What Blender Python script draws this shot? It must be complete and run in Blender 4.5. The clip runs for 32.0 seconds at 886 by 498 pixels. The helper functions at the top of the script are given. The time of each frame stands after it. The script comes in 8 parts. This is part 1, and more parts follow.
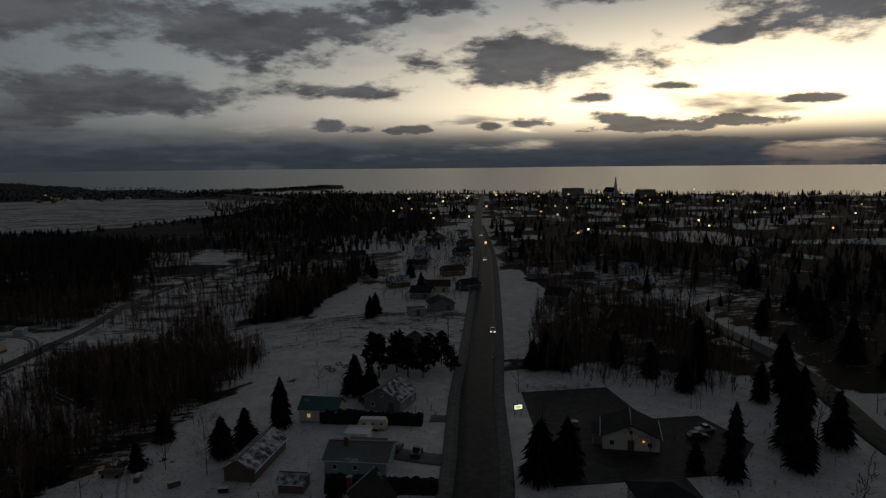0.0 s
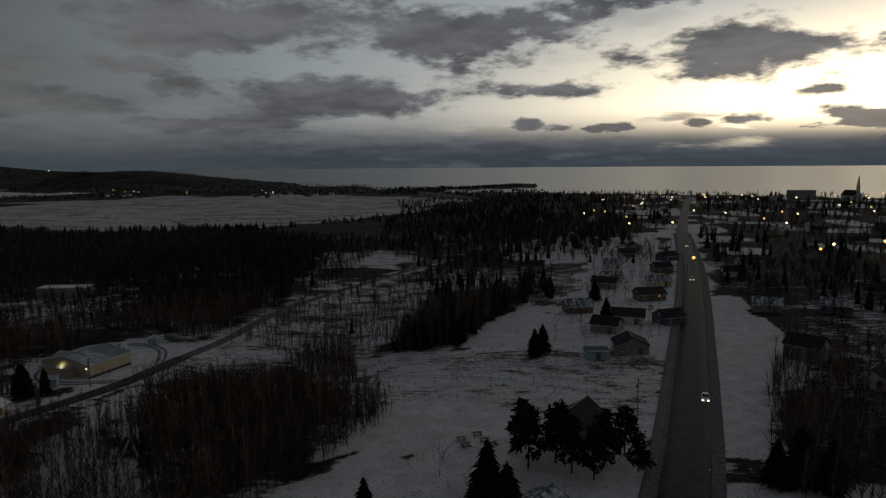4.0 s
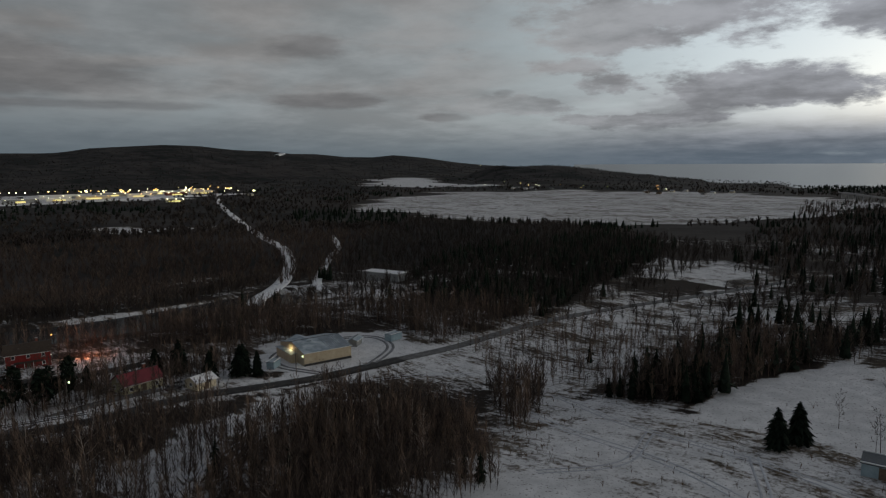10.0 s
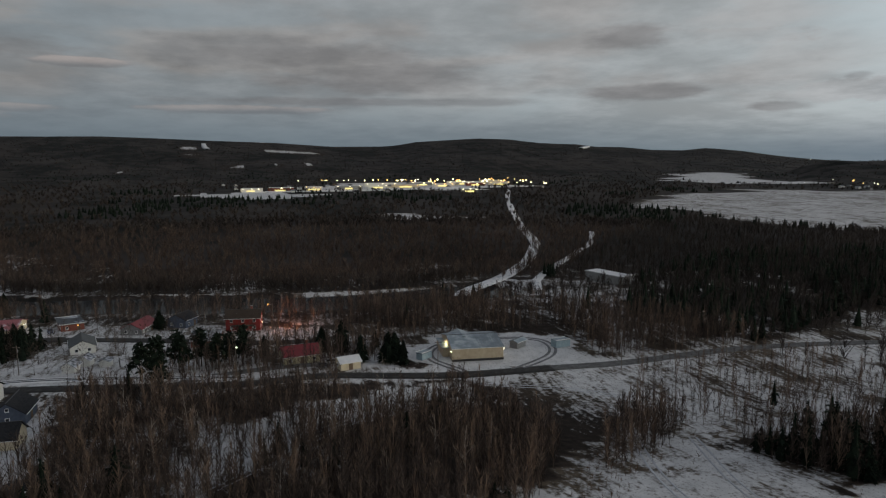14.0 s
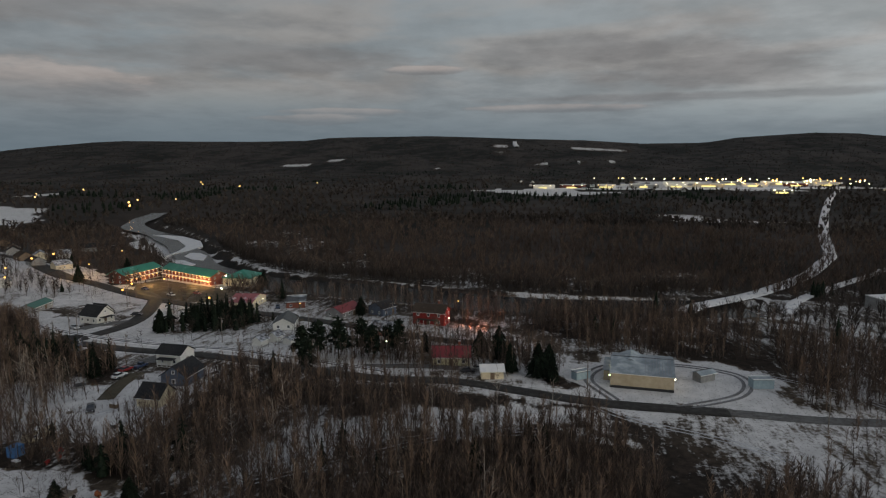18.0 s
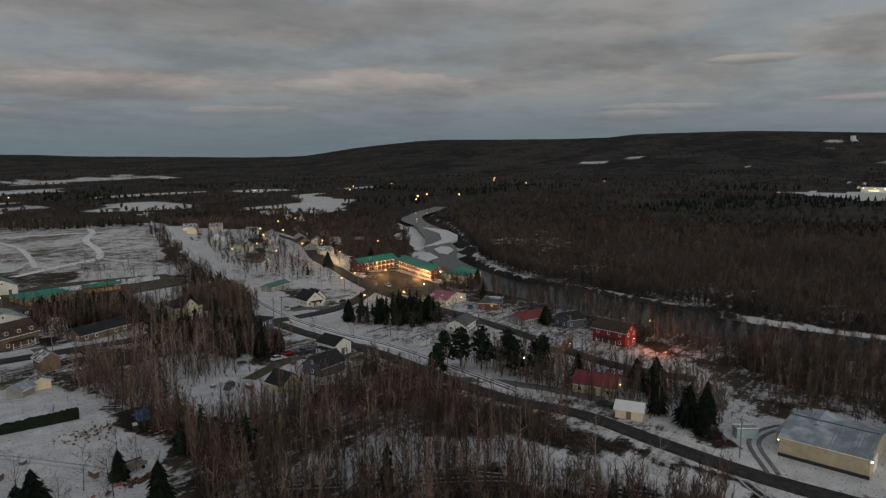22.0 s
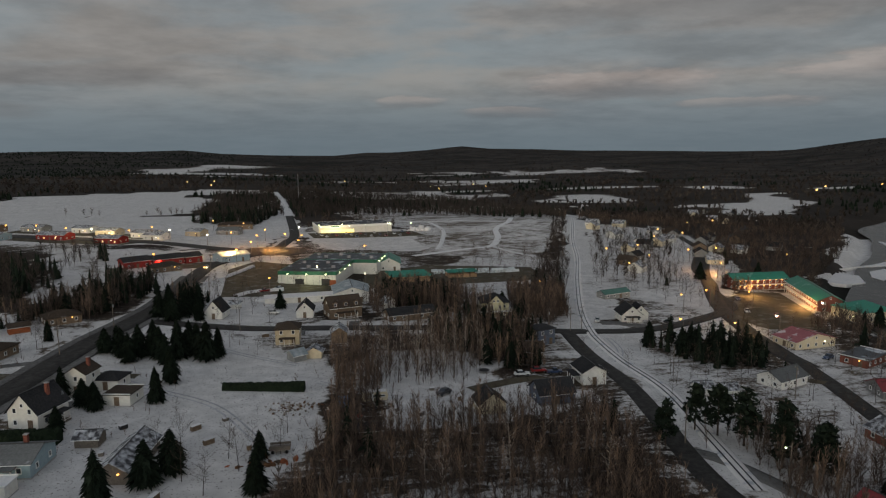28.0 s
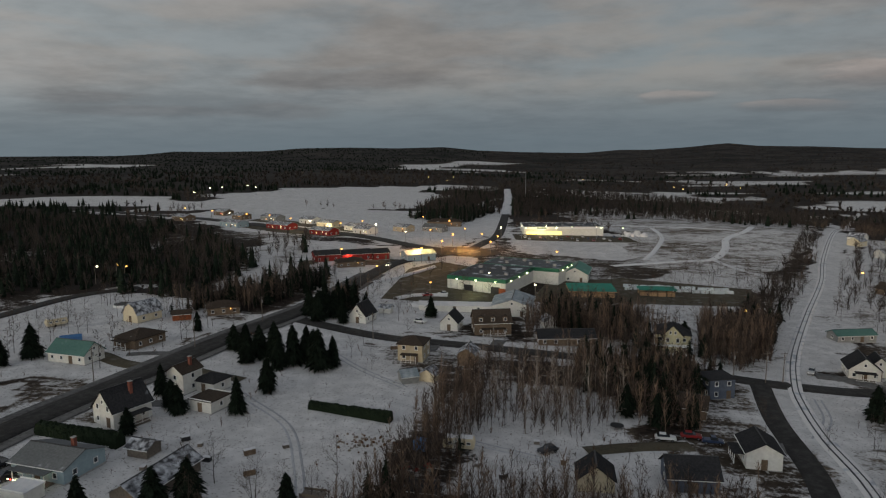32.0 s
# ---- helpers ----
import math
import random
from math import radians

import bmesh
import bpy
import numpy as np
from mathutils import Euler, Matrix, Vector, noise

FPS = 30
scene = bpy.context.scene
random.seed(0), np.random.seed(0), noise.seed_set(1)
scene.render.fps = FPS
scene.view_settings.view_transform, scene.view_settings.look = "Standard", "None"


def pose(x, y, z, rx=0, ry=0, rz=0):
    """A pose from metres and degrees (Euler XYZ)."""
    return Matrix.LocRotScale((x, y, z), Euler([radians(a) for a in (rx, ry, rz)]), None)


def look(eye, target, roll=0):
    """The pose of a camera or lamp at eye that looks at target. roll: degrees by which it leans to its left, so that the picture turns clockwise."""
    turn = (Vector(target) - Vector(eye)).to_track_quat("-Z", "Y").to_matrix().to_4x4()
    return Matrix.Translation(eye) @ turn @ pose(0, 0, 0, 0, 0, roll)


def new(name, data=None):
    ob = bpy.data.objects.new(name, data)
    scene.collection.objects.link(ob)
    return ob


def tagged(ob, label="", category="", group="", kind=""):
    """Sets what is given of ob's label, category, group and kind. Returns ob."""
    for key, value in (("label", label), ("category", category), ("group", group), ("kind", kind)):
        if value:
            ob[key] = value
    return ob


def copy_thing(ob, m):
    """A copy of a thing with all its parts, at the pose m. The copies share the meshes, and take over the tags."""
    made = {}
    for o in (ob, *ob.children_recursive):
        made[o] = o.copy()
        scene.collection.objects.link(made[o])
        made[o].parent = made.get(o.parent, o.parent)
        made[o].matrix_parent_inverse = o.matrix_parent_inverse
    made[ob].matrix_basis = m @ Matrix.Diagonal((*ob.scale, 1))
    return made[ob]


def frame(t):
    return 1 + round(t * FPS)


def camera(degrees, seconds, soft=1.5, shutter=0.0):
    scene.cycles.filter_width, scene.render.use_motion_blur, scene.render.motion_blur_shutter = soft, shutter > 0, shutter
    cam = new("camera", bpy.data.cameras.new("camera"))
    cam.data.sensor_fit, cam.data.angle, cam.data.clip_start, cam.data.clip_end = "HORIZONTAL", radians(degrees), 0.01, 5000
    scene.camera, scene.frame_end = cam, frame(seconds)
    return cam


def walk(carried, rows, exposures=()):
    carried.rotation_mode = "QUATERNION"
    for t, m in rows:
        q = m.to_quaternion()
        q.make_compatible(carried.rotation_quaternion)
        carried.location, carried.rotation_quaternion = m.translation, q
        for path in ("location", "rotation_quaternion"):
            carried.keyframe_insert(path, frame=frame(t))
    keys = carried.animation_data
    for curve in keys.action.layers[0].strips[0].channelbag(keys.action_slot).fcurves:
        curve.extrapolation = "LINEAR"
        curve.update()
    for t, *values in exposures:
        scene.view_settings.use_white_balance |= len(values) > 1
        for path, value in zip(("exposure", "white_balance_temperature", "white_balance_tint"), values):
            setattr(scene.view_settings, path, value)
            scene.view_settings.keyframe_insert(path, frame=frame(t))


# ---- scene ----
cam = camera(66.76, 32.0, soft=1.2)


def sight(x, y, z, yaw, pitch, roll):
    a, b = radians(yaw), radians(pitch)
    return look((x, y, z), (x - 10 * math.sin(a) * math.cos(b), y + 10 * math.cos(a) * math.cos(b), z + 10 * math.sin(b)), roll)


# seconds, place, then degrees: turn to the left, tilt up, lean
FLIGHT = [
    (0, -3.28, -28.12, 56.99, -4.85, -7.14, -0.53),
    (0.5, -1.81, -19.57, 56.89, -3.36, -7.17, -0.56),
    (1, -0.57, -11.19, 56.73, -1.75, -7.19, -0.59),
    (1.5, 0.27, -3.15, 56.48, 0.08, -7.20, -0.60),
    (2, 0.85, 4.56, 56.19, 1.99, -7.19, -0.59),
    (2.5, 1.33, 11.93, 55.93, 3.88, -7.17, -0.55),
    (3, 1.76, 18.94, 55.75, 6.04, -7.15, -0.50),
    (3.5, 2.22, 25.54, 55.67, 8.73, -7.14, -0.44),
    (4, 2.96, 31.71, 55.66, 11.69, -7.13, -0.39),
    (4.5, 4.21, 37.49, 55.67, 14.64, -7.10, -0.36),
    (5, 5.96, 42.90, 55.71, 17.50, -7.06, -0.35),
    (5.5, 8.16, 48.02, 55.77, 20.24, -7.02, -0.37),
    (6, 10.73, 52.93, 55.83, 22.93, -7.00, -0.39),
    (6.5, 13.61, 57.71, 55.84, 25.60, -7.01, -0.40),
    (7, 16.71, 62.42, 55.79, 28.31, -7.03, -0.41),
    (7.5, 19.94, 67.09, 55.69, 31.10, -7.05, -0.41),
    (8, 23.23, 71.82, 55.57, 33.97, -7.07, -0.41),
    (8.5, 26.50, 76.67, 55.50, 36.92, -7.12, -0.41),
    (9, 29.73, 81.69, 55.46, 39.94, -7.19, -0.40),
    (9.5, 32.93, 86.87, 55.48, 43.01, -7.27, -0.38),
    (10, 36.05, 92.17, 55.54, 46.13, -7.34, -0.34),
    (10.5, 39.03, 97.52, 55.67, 49.30, -7.39, -0.30),
    (11, 41.84, 102.92, 55.82, 52.46, -7.44, -0.26),
    (11.5, 44.41, 108.39, 55.97, 55.56, -7.50, -0.21),
    (12, 46.70, 113.92, 56.07, 58.70, -7.57, -0.17),
    (12.5, 48.65, 119.52, 56.11, 61.99, -7.65, -0.13),
    (13, 50.12, 125.22, 56.11, 65.37, -7.73, -0.10),
    (13.5, 51.00, 131.06, 56.09, 68.73, -7.79, -0.07),
    (14, 51.28, 136.99, 56.01, 72.06, -7.85, -0.06),
    (14.5, 50.97, 142.95, 55.85, 75.37, -7.89, -0.07),
    (15, 50.12, 148.88, 55.64, 78.65, -7.94, -0.08),
    (15.5, 48.81, 154.71, 55.45, 81.91, -7.99, -0.10),
    (16, 47.17, 160.45, 55.31, 85.18, -8.02, -0.13),
    (16.5, 45.35, 166.15, 55.22, 88.48, -8.02, -0.15),
    (17, 43.43, 171.81, 55.16, 91.78, -8.01, -0.17),
    (17.5, 41.42, 177.40, 55.12, 95.03, -8.00, -0.18),
    (18, 39.21, 182.88, 55.15, 98.26, -8.01, -0.19),
    (18.5, 36.64, 188.17, 55.26, 101.50, -8.04, -0.21),
    (19, 33.65, 193.24, 55.44, 104.77, -8.08, -0.24),
    (19.5, 30.21, 198.09, 55.62, 108.05, -8.11, -0.27),
    (20, 26.35, 202.69, 55.73, 111.29, -8.13, -0.30),
    (20.5, 22.16, 207.04, 55.70, 114.48, -8.14, -0.32),
    (21, 17.79, 211.18, 55.64, 117.63, -8.14, -0.34),
    (21.5, 13.39, 215.18, 55.66, 120.78, -8.14, -0.34),
    (22, 8.93, 219.03, 55.78, 123.95, -8.15, -0.34),
    (22.5, 4.33, 222.71, 55.99, 127.14, -8.16, -0.36),
    (23, -0.45, 226.11, 56.25, 130.36, -8.19, -0.38),
    (23.5, -5.44, 229.08, 56.51, 133.58, -8.23, -0.40),
    (24, -10.57, 231.57, 56.75, 136.76, -8.27, -0.40),
    (24.5, -15.75, 233.58, 56.95, 139.89, -8.32, -0.39),
    (25, -21.01, 235.16, 57.13, 143.01, -8.38, -0.37),
    (25.5, -26.37, 236.37, 57.27, 146.17, -8.44, -0.36),
    (26, -31.83, 237.20, 57.35, 149.39, -8.48, -0.36),
    (26.5, -37.35, 237.64, 57.34, 152.68, -8.46, -0.37),
    (27, -42.84, 237.66, 57.26, 156.15, -8.42, -0.40),
    (27.5, -48.23, 237.24, 57.16, 159.84, -8.40, -0.44),
    (28, -53.53, 236.28, 57.06, 163.58, -8.39, -0.48),
    (28.5, -58.75, 234.69, 56.98, 167.21, -8.37, -0.50),
    (29, -63.83, 232.42, 56.89, 170.73, -8.35, -0.49),
    (29.5, -68.70, 229.46, 56.75, 174.17, -8.36, -0.46),
    (30, -73.31, 225.96, 56.58, 177.46, -8.37, -0.41),
    (30.5, -77.61, 222.10, 56.47, 180.53, -8.37, -0.35),
    (31, -81.63, 218.06, 56.49, 183.20, -8.37, -0.32),
    (31.5, -85.84, 213.91, 56.65, 184.64, -8.41, -0.32),
    (32, -90.29, 209.72, 56.92, 185.02, -8.49, -0.34),
]
EXPOSURES = [(0, -2.42, 6600, 10), (3, -2.2, 6600, 10), (6, -1.3, 6650, 10), (9, -0.76, 6600, 10), (13, -0.24, 6600, 10), (18, -0.1, 6700, 10), (23, -0.12, 6820, 10), (32, -0.2, 6800, 10)]
SKY_DROP, SKY_GAIN = 0.13, 0.05

walk(cam, [(t, sight(*row)) for t, *row in FLIGHT], EXPOSURES)

# ---- sky, sun and water light ----
SUN_TURN, SUN_HEIGHT = radians(31), radians(4.0)
world = bpy.data.worlds.new("dusk_sky")
scene.world = world
world.use_nodes = True
wn, wl = world.node_tree.nodes, world.node_tree.links
for n in list(wn):
    wn.remove(n)


def wmath(op, a, b=None, c=None):
    n = wn.new("ShaderNodeMath")
    n.operation = op
    for i, v in enumerate((a, b, c)):
        if v is None:
            continue
        if isinstance(v, (int, float)):
            n.inputs[i].default_value = v
        else:
            wl.new(v, n.inputs[i])
    return n.outputs[0]


def wramp(value, lo, hi, a=0.0, b=1.0):
    n = wn.new("ShaderNodeMapRange")
    n.interpolation_type = "SMOOTHSTEP"
    wl.new(value, n.inputs[0])
    for i, v in ((1, lo), (2, hi), (3, a), (4, b)):
        if isinstance(v, (int, float)):
            n.inputs[i].default_value = v
        else:
            wl.new(v, n.inputs[i])
    return n.outputs[0]


def wmix(fac, a, b):
    n = wn.new("ShaderNodeMix")
    n.data_type = "RGBA"
    if isinstance(fac, (int, float)):
        n.inputs[0].default_value = fac
    else:
        wl.new(fac, n.inputs[0])
    for i, v in ((6, a), (7, b)):
        if isinstance(v, tuple):
            n.inputs[i].default_value = (*v, 1)
        else:
            wl.new(v, n.inputs[i])
    return n.outputs[2]


def wscale(colour, value):
    n = wn.new("ShaderNodeVectorMath")
    n.operation = "SCALE"
    if isinstance(colour, tuple):
        n.inputs[0].default_value = colour
    else:
        wl.new(colour, n.inputs[0])
    if isinstance(value, (int, float)):
        n.inputs[3].default_value = value
    else:
        wl.new(value, n.inputs[3])
    return n.outputs[0]


def wadd(a, b):
    n = wn.new("ShaderNodeVectorMath")
    n.operation = "ADD"
    wl.new(a, n.inputs[0])
    wl.new(b, n.inputs[1])
    return n.outputs[0]


def wnoise(vector, scale, detail, rough=0.55, distort=0.0):
    n = wn.new("ShaderNodeTexNoise")
    n.inputs["Scale"].default_value = scale
    n.inputs["Detail"].default_value = detail
    n.inputs["Roughness"].default_value = rough
    n.inputs["Distortion"].default_value = distort
    wl.new(vector, n.inputs["Vector"])
    return n.outputs[0]


coord = wn.new("ShaderNodeTexCoord").outputs["Generated"]
split = wn.new("ShaderNodeSeparateXYZ")
wl.new(coord, split.inputs[0])
dx, dy, dz = split.outputs
up = wmath("MAXIMUM", dz, 0.0)
sky = wn.new("ShaderNodeTexSky")
sky.sky_type, sky.sun_disc = "NISHITA", False
sky.sun_elevation, sky.sun_rotation = SUN_HEIGHT, SUN_TURN
sky.air_density, sky.dust_density, sky.ozone_density = 1.0, 2.0, 2.0
# how near a direction lies to the sunset, and how low it is
facing = wmath("ADD", wmath("MULTIPLY", dx, math.sin(SUN_TURN)), wmath("MULTIPLY", dy, math.cos(SUN_TURN)))
glow = wmath("POWER", wmath("MAXIMUM", facing, 0.0), 9.0)
low = wmath("MULTIPLY", wramp(up, 0.03, 0.26, 1.0, 0.0), wramp(up, 0.012, 0.05))
# the cloud layer, seen in perspective
drop = wmath("ADD", up, SKY_DROP)
flat = wn.new("ShaderNodeCombineXYZ")
wl.new(wmath("DIVIDE", dx, drop), flat.inputs[0])
wl.new(wmath("DIVIDE", dy, drop), flat.inputs[1])
body = wnoise(flat.outputs[0], 0.55, 6.0, 0.50, 0.15)
sheet = wnoise(flat.outputs[0], 0.22, 3.0, 0.5)
fine = wnoise(flat.outputs[0], 2.8, 6.0, 0.6)
cover = wmath("ADD", wmath("MULTIPLY", body, 0.78), wmath("MULTIPLY", sheet, 0.3))
edge = wramp(facing, 0.0, 0.9, 0.36, 0.565)
dense = wramp(cover, edge, wmath("ADD", edge, wramp(facing, 0.1, 0.9, 0.26, 0.10)))
# the larger cloud masses over the sea: bearing to the right, height, half width, half height in degrees
MASSES = [(-10, 10.6, 13, 3.0), (13, 8.4, 12.5, 2.5), (-22, 5.6, 16, 2.2), (-3, 6.1, 7.5, 0.9), (33.5, 10.8, 7, 2.0), (4, 12.9, 5, 1.5), (-27, 11.8, 17, 3.8), (33.5, 4.6, 4, 0.45), (17, 5.3, 2, 0.4), (23, 6.0, 3, 0.4), (9, 3.3, 2.5, 0.6), (-2, 3.0, 2, 0.7), (22, 2.9, 8, 0.8), (-42, 4.4, 9, 1.2), (-36, 7.6, 5, 0.9), (-30, 3.4, 9, 1.0), (-4.5, 3.2, 2.2, 0.8), (1.8, 2.9, 3, 0.6), (12, 3.3, 3.5, 0.7), (20, 3.4, 4, 0.7), (29, 3.2, 5, 0.7), (0, 12.6, 4.5, 1.6), (18, 13.4, 5, 1.3), (27, 9.6, 3, 0.9), (-32, 9.5, 8, 1.3), (-48, 9, 7, 1.2), (-55, 5.5, 7, 1.0)]
turn = wmath("MULTIPLY", wmath("ARCTAN2", dx, dy), 57.2958)
height = wmath("MULTIPLY", wmath("ARCSINE", dz), 57.2958)
wisp = wn.new("ShaderNodeCombineXYZ")
wl.new(wmath("MULTIPLY", turn, 0.16), wisp.inputs[0])
wl.new(wmath("MULTIPLY", height, 0.42), wisp.inputs[1])
puffs = wmath("MULTIPLY", wmath("SUBTRACT", wnoise(wisp.outputs[0], 0.8, 8.0, 0.62), 0.5), 3.3)
puffs = wmath("ADD", puffs, wmath("MULTIPLY", wmath("SUBTRACT", wnoise(wisp.outputs[0], 2.6, 6.0, 0.6), 0.5), 1.1))
for a_, h_, w_, t_ in MASSES:
    u = wmath("POWER", wmath("DIVIDE", wmath("SUBTRACT", turn, a_), w_), 2.0)
    v = wmath("POWER", wmath("DIVIDE", wmath("SUBTRACT", height, h_), t_), 2.0)
    mass = wmath("ADD", wmath("SUBTRACT", 0.95, wmath("SQRT", wmath("ADD", u, v))), puffs)
    dense = wmath("MAXIMUM", dense, wramp(mass, -0.06, 0.55))
bank = wramp(up, 0.025, 0.085, 1.0, 0.0)
banked = wmath("MULTIPLY", bank, wramp(wnoise(flat.outputs[0], 0.6, 6.0), 0.32, 0.44))
dense = wmath("MAXIMUM", dense, wmath("MULTIPLY", banked, wramp(facing, 0.0, 0.6, 0.3, 1.0)))
clear = wadd(wscale(sky.outputs[0], SKY_GAIN), wscale((11.0, 8.9, 5.4), wmath("MULTIPLY", glow, low)))
clear = wadd(clear, wscale((0.98, 1.06, 1.14), wramp(facing, 0.15, 1.0, 0.0, 1.05)))
clear = wadd(clear, wscale((0.155, 0.19, 0.215), 1.0))
clear = wadd(clear, wscale((0.25, 0.30, 0.32), wmath("MULTIPLY", wramp(facing, -0.75, 0.1), wramp(facing, 0.3, 0.9, 1.0, 0.3))))
shade = wramp(wmath("ADD", wmath("MULTIPLY", fine, 0.40), wmath("ADD", wmath("MULTIPLY", cover, 0.5), wmath("MULTIPLY", puffs, 0.10))), 0.36, 0.60, 1.3, 0.68)
tone = wmix(wramp(facing, 0.0, 0.95), (0.278, 0.272, 0.270), (0.42, 0.45, 0.51))
cloud = wscale(tone, shade)
cloud = wadd(cloud, wscale((0.65, 0.50, 0.30), wmath("MULTIPLY", glow, low)))
cloud = wscale(cloud, wmath("ADD", 1.0, wmath("MULTIPLY", 0.38, wmath("MULTIPLY", wramp(facing, -0.8, -0.1), wramp(facing, 0.2, 0.8, 1.0, 0.0)))))
sight = wmix(dense, clear, cloud)
# long flat clouds over the land: bearing to the left, height, half width, half height in degrees
RANK = [(56.6, 9.5, 4.3, 1.4), (54.5, 5.0, 5.1, 0.8), (46, 3.7, 2.8, 0.4), (41, 5.7, 1.3, 0.4), (57, 5.0, 7.3, 0.7), (84.8, 8.2, 14, 1.7), (76, 4.4, 20, 0.5), (77, 6.4, 13, 1.7), (113, 7.9, 16, 1.7), (192, 5.6, 12, 1.1), (198, 3.1, 6.3, 0.8), (212, 4.0, 6, 0.8), (206.7, 3.0, 11.7, 0.6), (136, 10.6, 30, 1.8)]
LIT_RANK = [(106.5, 3.5, 6.4, 0.45), (128.5, 5.3, 9, 1.6), (139.5, 3.4, 6, 0.6), (149.0, 5.0, 9, 1.4), (157.8, 3.1, 5, 0.55), (166.7, 3.9, 3.8, 0.6), (108.7, 2.9, 5, 0.5), (88, 3.7, 8, 0.45), (99.4, 6.9, 4, 0.4)]
MID_TURN = radians(120)
land_turn = wmath("ADD", 120.0, wmath("MULTIPLY", 57.2958, wmath("ARCTAN2", wmath("SUBTRACT", wmath("MULTIPLY", dx, -math.cos(MID_TURN)), wmath("MULTIPLY", dy, math.sin(MID_TURN))),
                                                                wmath("ADD", wmath("MULTIPLY", dx, -math.sin(MID_TURN)), wmath("MULTIPLY", dy, math.cos(MID_TURN))))))
streak = wn.new("ShaderNodeCombineXYZ")
wl.new(wmath("MULTIPLY", land_turn, 0.11), streak.inputs[0])
wl.new(wmath("MULTIPLY", height, 0.45), streak.inputs[1])
ragged = wmath("MULTIPLY", wmath("SUBTRACT", wnoise(streak.outputs[0], 1.4, 7.0, 0.58), 0.5), 1.8)


def rank(rows, soft):
    """How thick the clouds of a list are, and how much of their sunlit tops shows."""
    total, tops = None, None
    for a_, h_, w_, t_ in rows:
        u = wmath("POWER", wmath("DIVIDE", wmath("SUBTRACT", land_turn, a_), w_), 2.0)
        rise_ = wmath("DIVIDE", wmath("SUBTRACT", height, h_), t_)
        one = wramp(wmath("ADD", wmath("SUBTRACT", 0.95, wmath("SQRT", wmath("ADD", u, wmath("POWER", rise_, 2.0)))), ragged), -0.10, soft)
        top_ = wmath("MULTIPLY", one, wramp(wmath("ADD", rise_, ragged), -0.5, 0.6))
        total = one if total is None else wmath("MAXIMUM", total, one)
        tops = top_ if tops is None else wmath("MAXIMUM", tops, top_)
    return total, tops


inland = wramp(facing, 0.15, 0.62, 1.0, 0.0)
stripes = wramp(wnoise(streak.outputs[0], 0.7, 5.0, 0.5, 0.3), 0.38, 0.62)
blue = wmix(wramp(facing, -0.9, 0.3), (0.222, 0.258, 0.288), (0.400, 0.445, 0.470))
grey = wmix(wramp(facing, -0.9, 0.3), (0.284, 0.280, 0.280), (0.400, 0.410, 0.420))
plain = wmix(wmath("MULTIPLY", stripes, wramp(up, 0.04, 0.11)), blue, grey)
plain = wmix(wmath("MULTIPLY", rank(RANK, 0.6)[0], 0.85), plain, wmix(wramp(facing, -0.9, 0.3), (0.190, 0.194, 0.204), (0.215, 0.220, 0.232)))
thick, crest = rank(LIT_RANK, 0.35)
plain = wmix(wmath("MULTIPLY", thick, 0.85), plain, wmix(crest, (0.205, 0.210, 0.224), (0.385, 0.345, 0.335)))
plain = wscale(plain, wramp(wmath("ADD", wmath("MULTIPLY", body, 0.6), wmath("MULTIPLY", fine, 0.4)), 0.36, 0.64, 1.16, 0.84))
sight = wmix(wmath("MULTIPLY", inland, 0.80), sight, plain)
# the deep blue of the upper sky
zenith = wramp(up, 0.35, 0.75)
sight = wmix(zenith, sight, wscale((0.218, 0.252, 0.312), 1.0))
haze = wramp(up, 0.0, wramp(facing, -0.3, 0.3, 0.11, 0.06), 0.8, 0.0)
sight = wmix(haze, sight, wmix(wramp(facing, 0.1, 0.5), (0.130, 0.178, 0.218), (0.100, 0.150, 0.205)))
back = wn.new("ShaderNodeBackground")
back.inputs[1].default_value = 1.0
wl.new(sight, back.inputs[0])
wout = wn.new("ShaderNodeOutputWorld")
wl.new(back.outputs[0], wout.inputs[0])

sun = new("sun", bpy.data.lights.new("sun", "SUN"))
sun.data.energy, sun.data.angle, sun.data.color = 0.25, radians(90), (1.0, 0.84, 0.62)
sun.matrix_world = look((math.sin(SUN_TURN) * 100, math.cos(SUN_TURN) * 100, 100 * math.tan(SUN_HEIGHT)), (0, 0, 0))

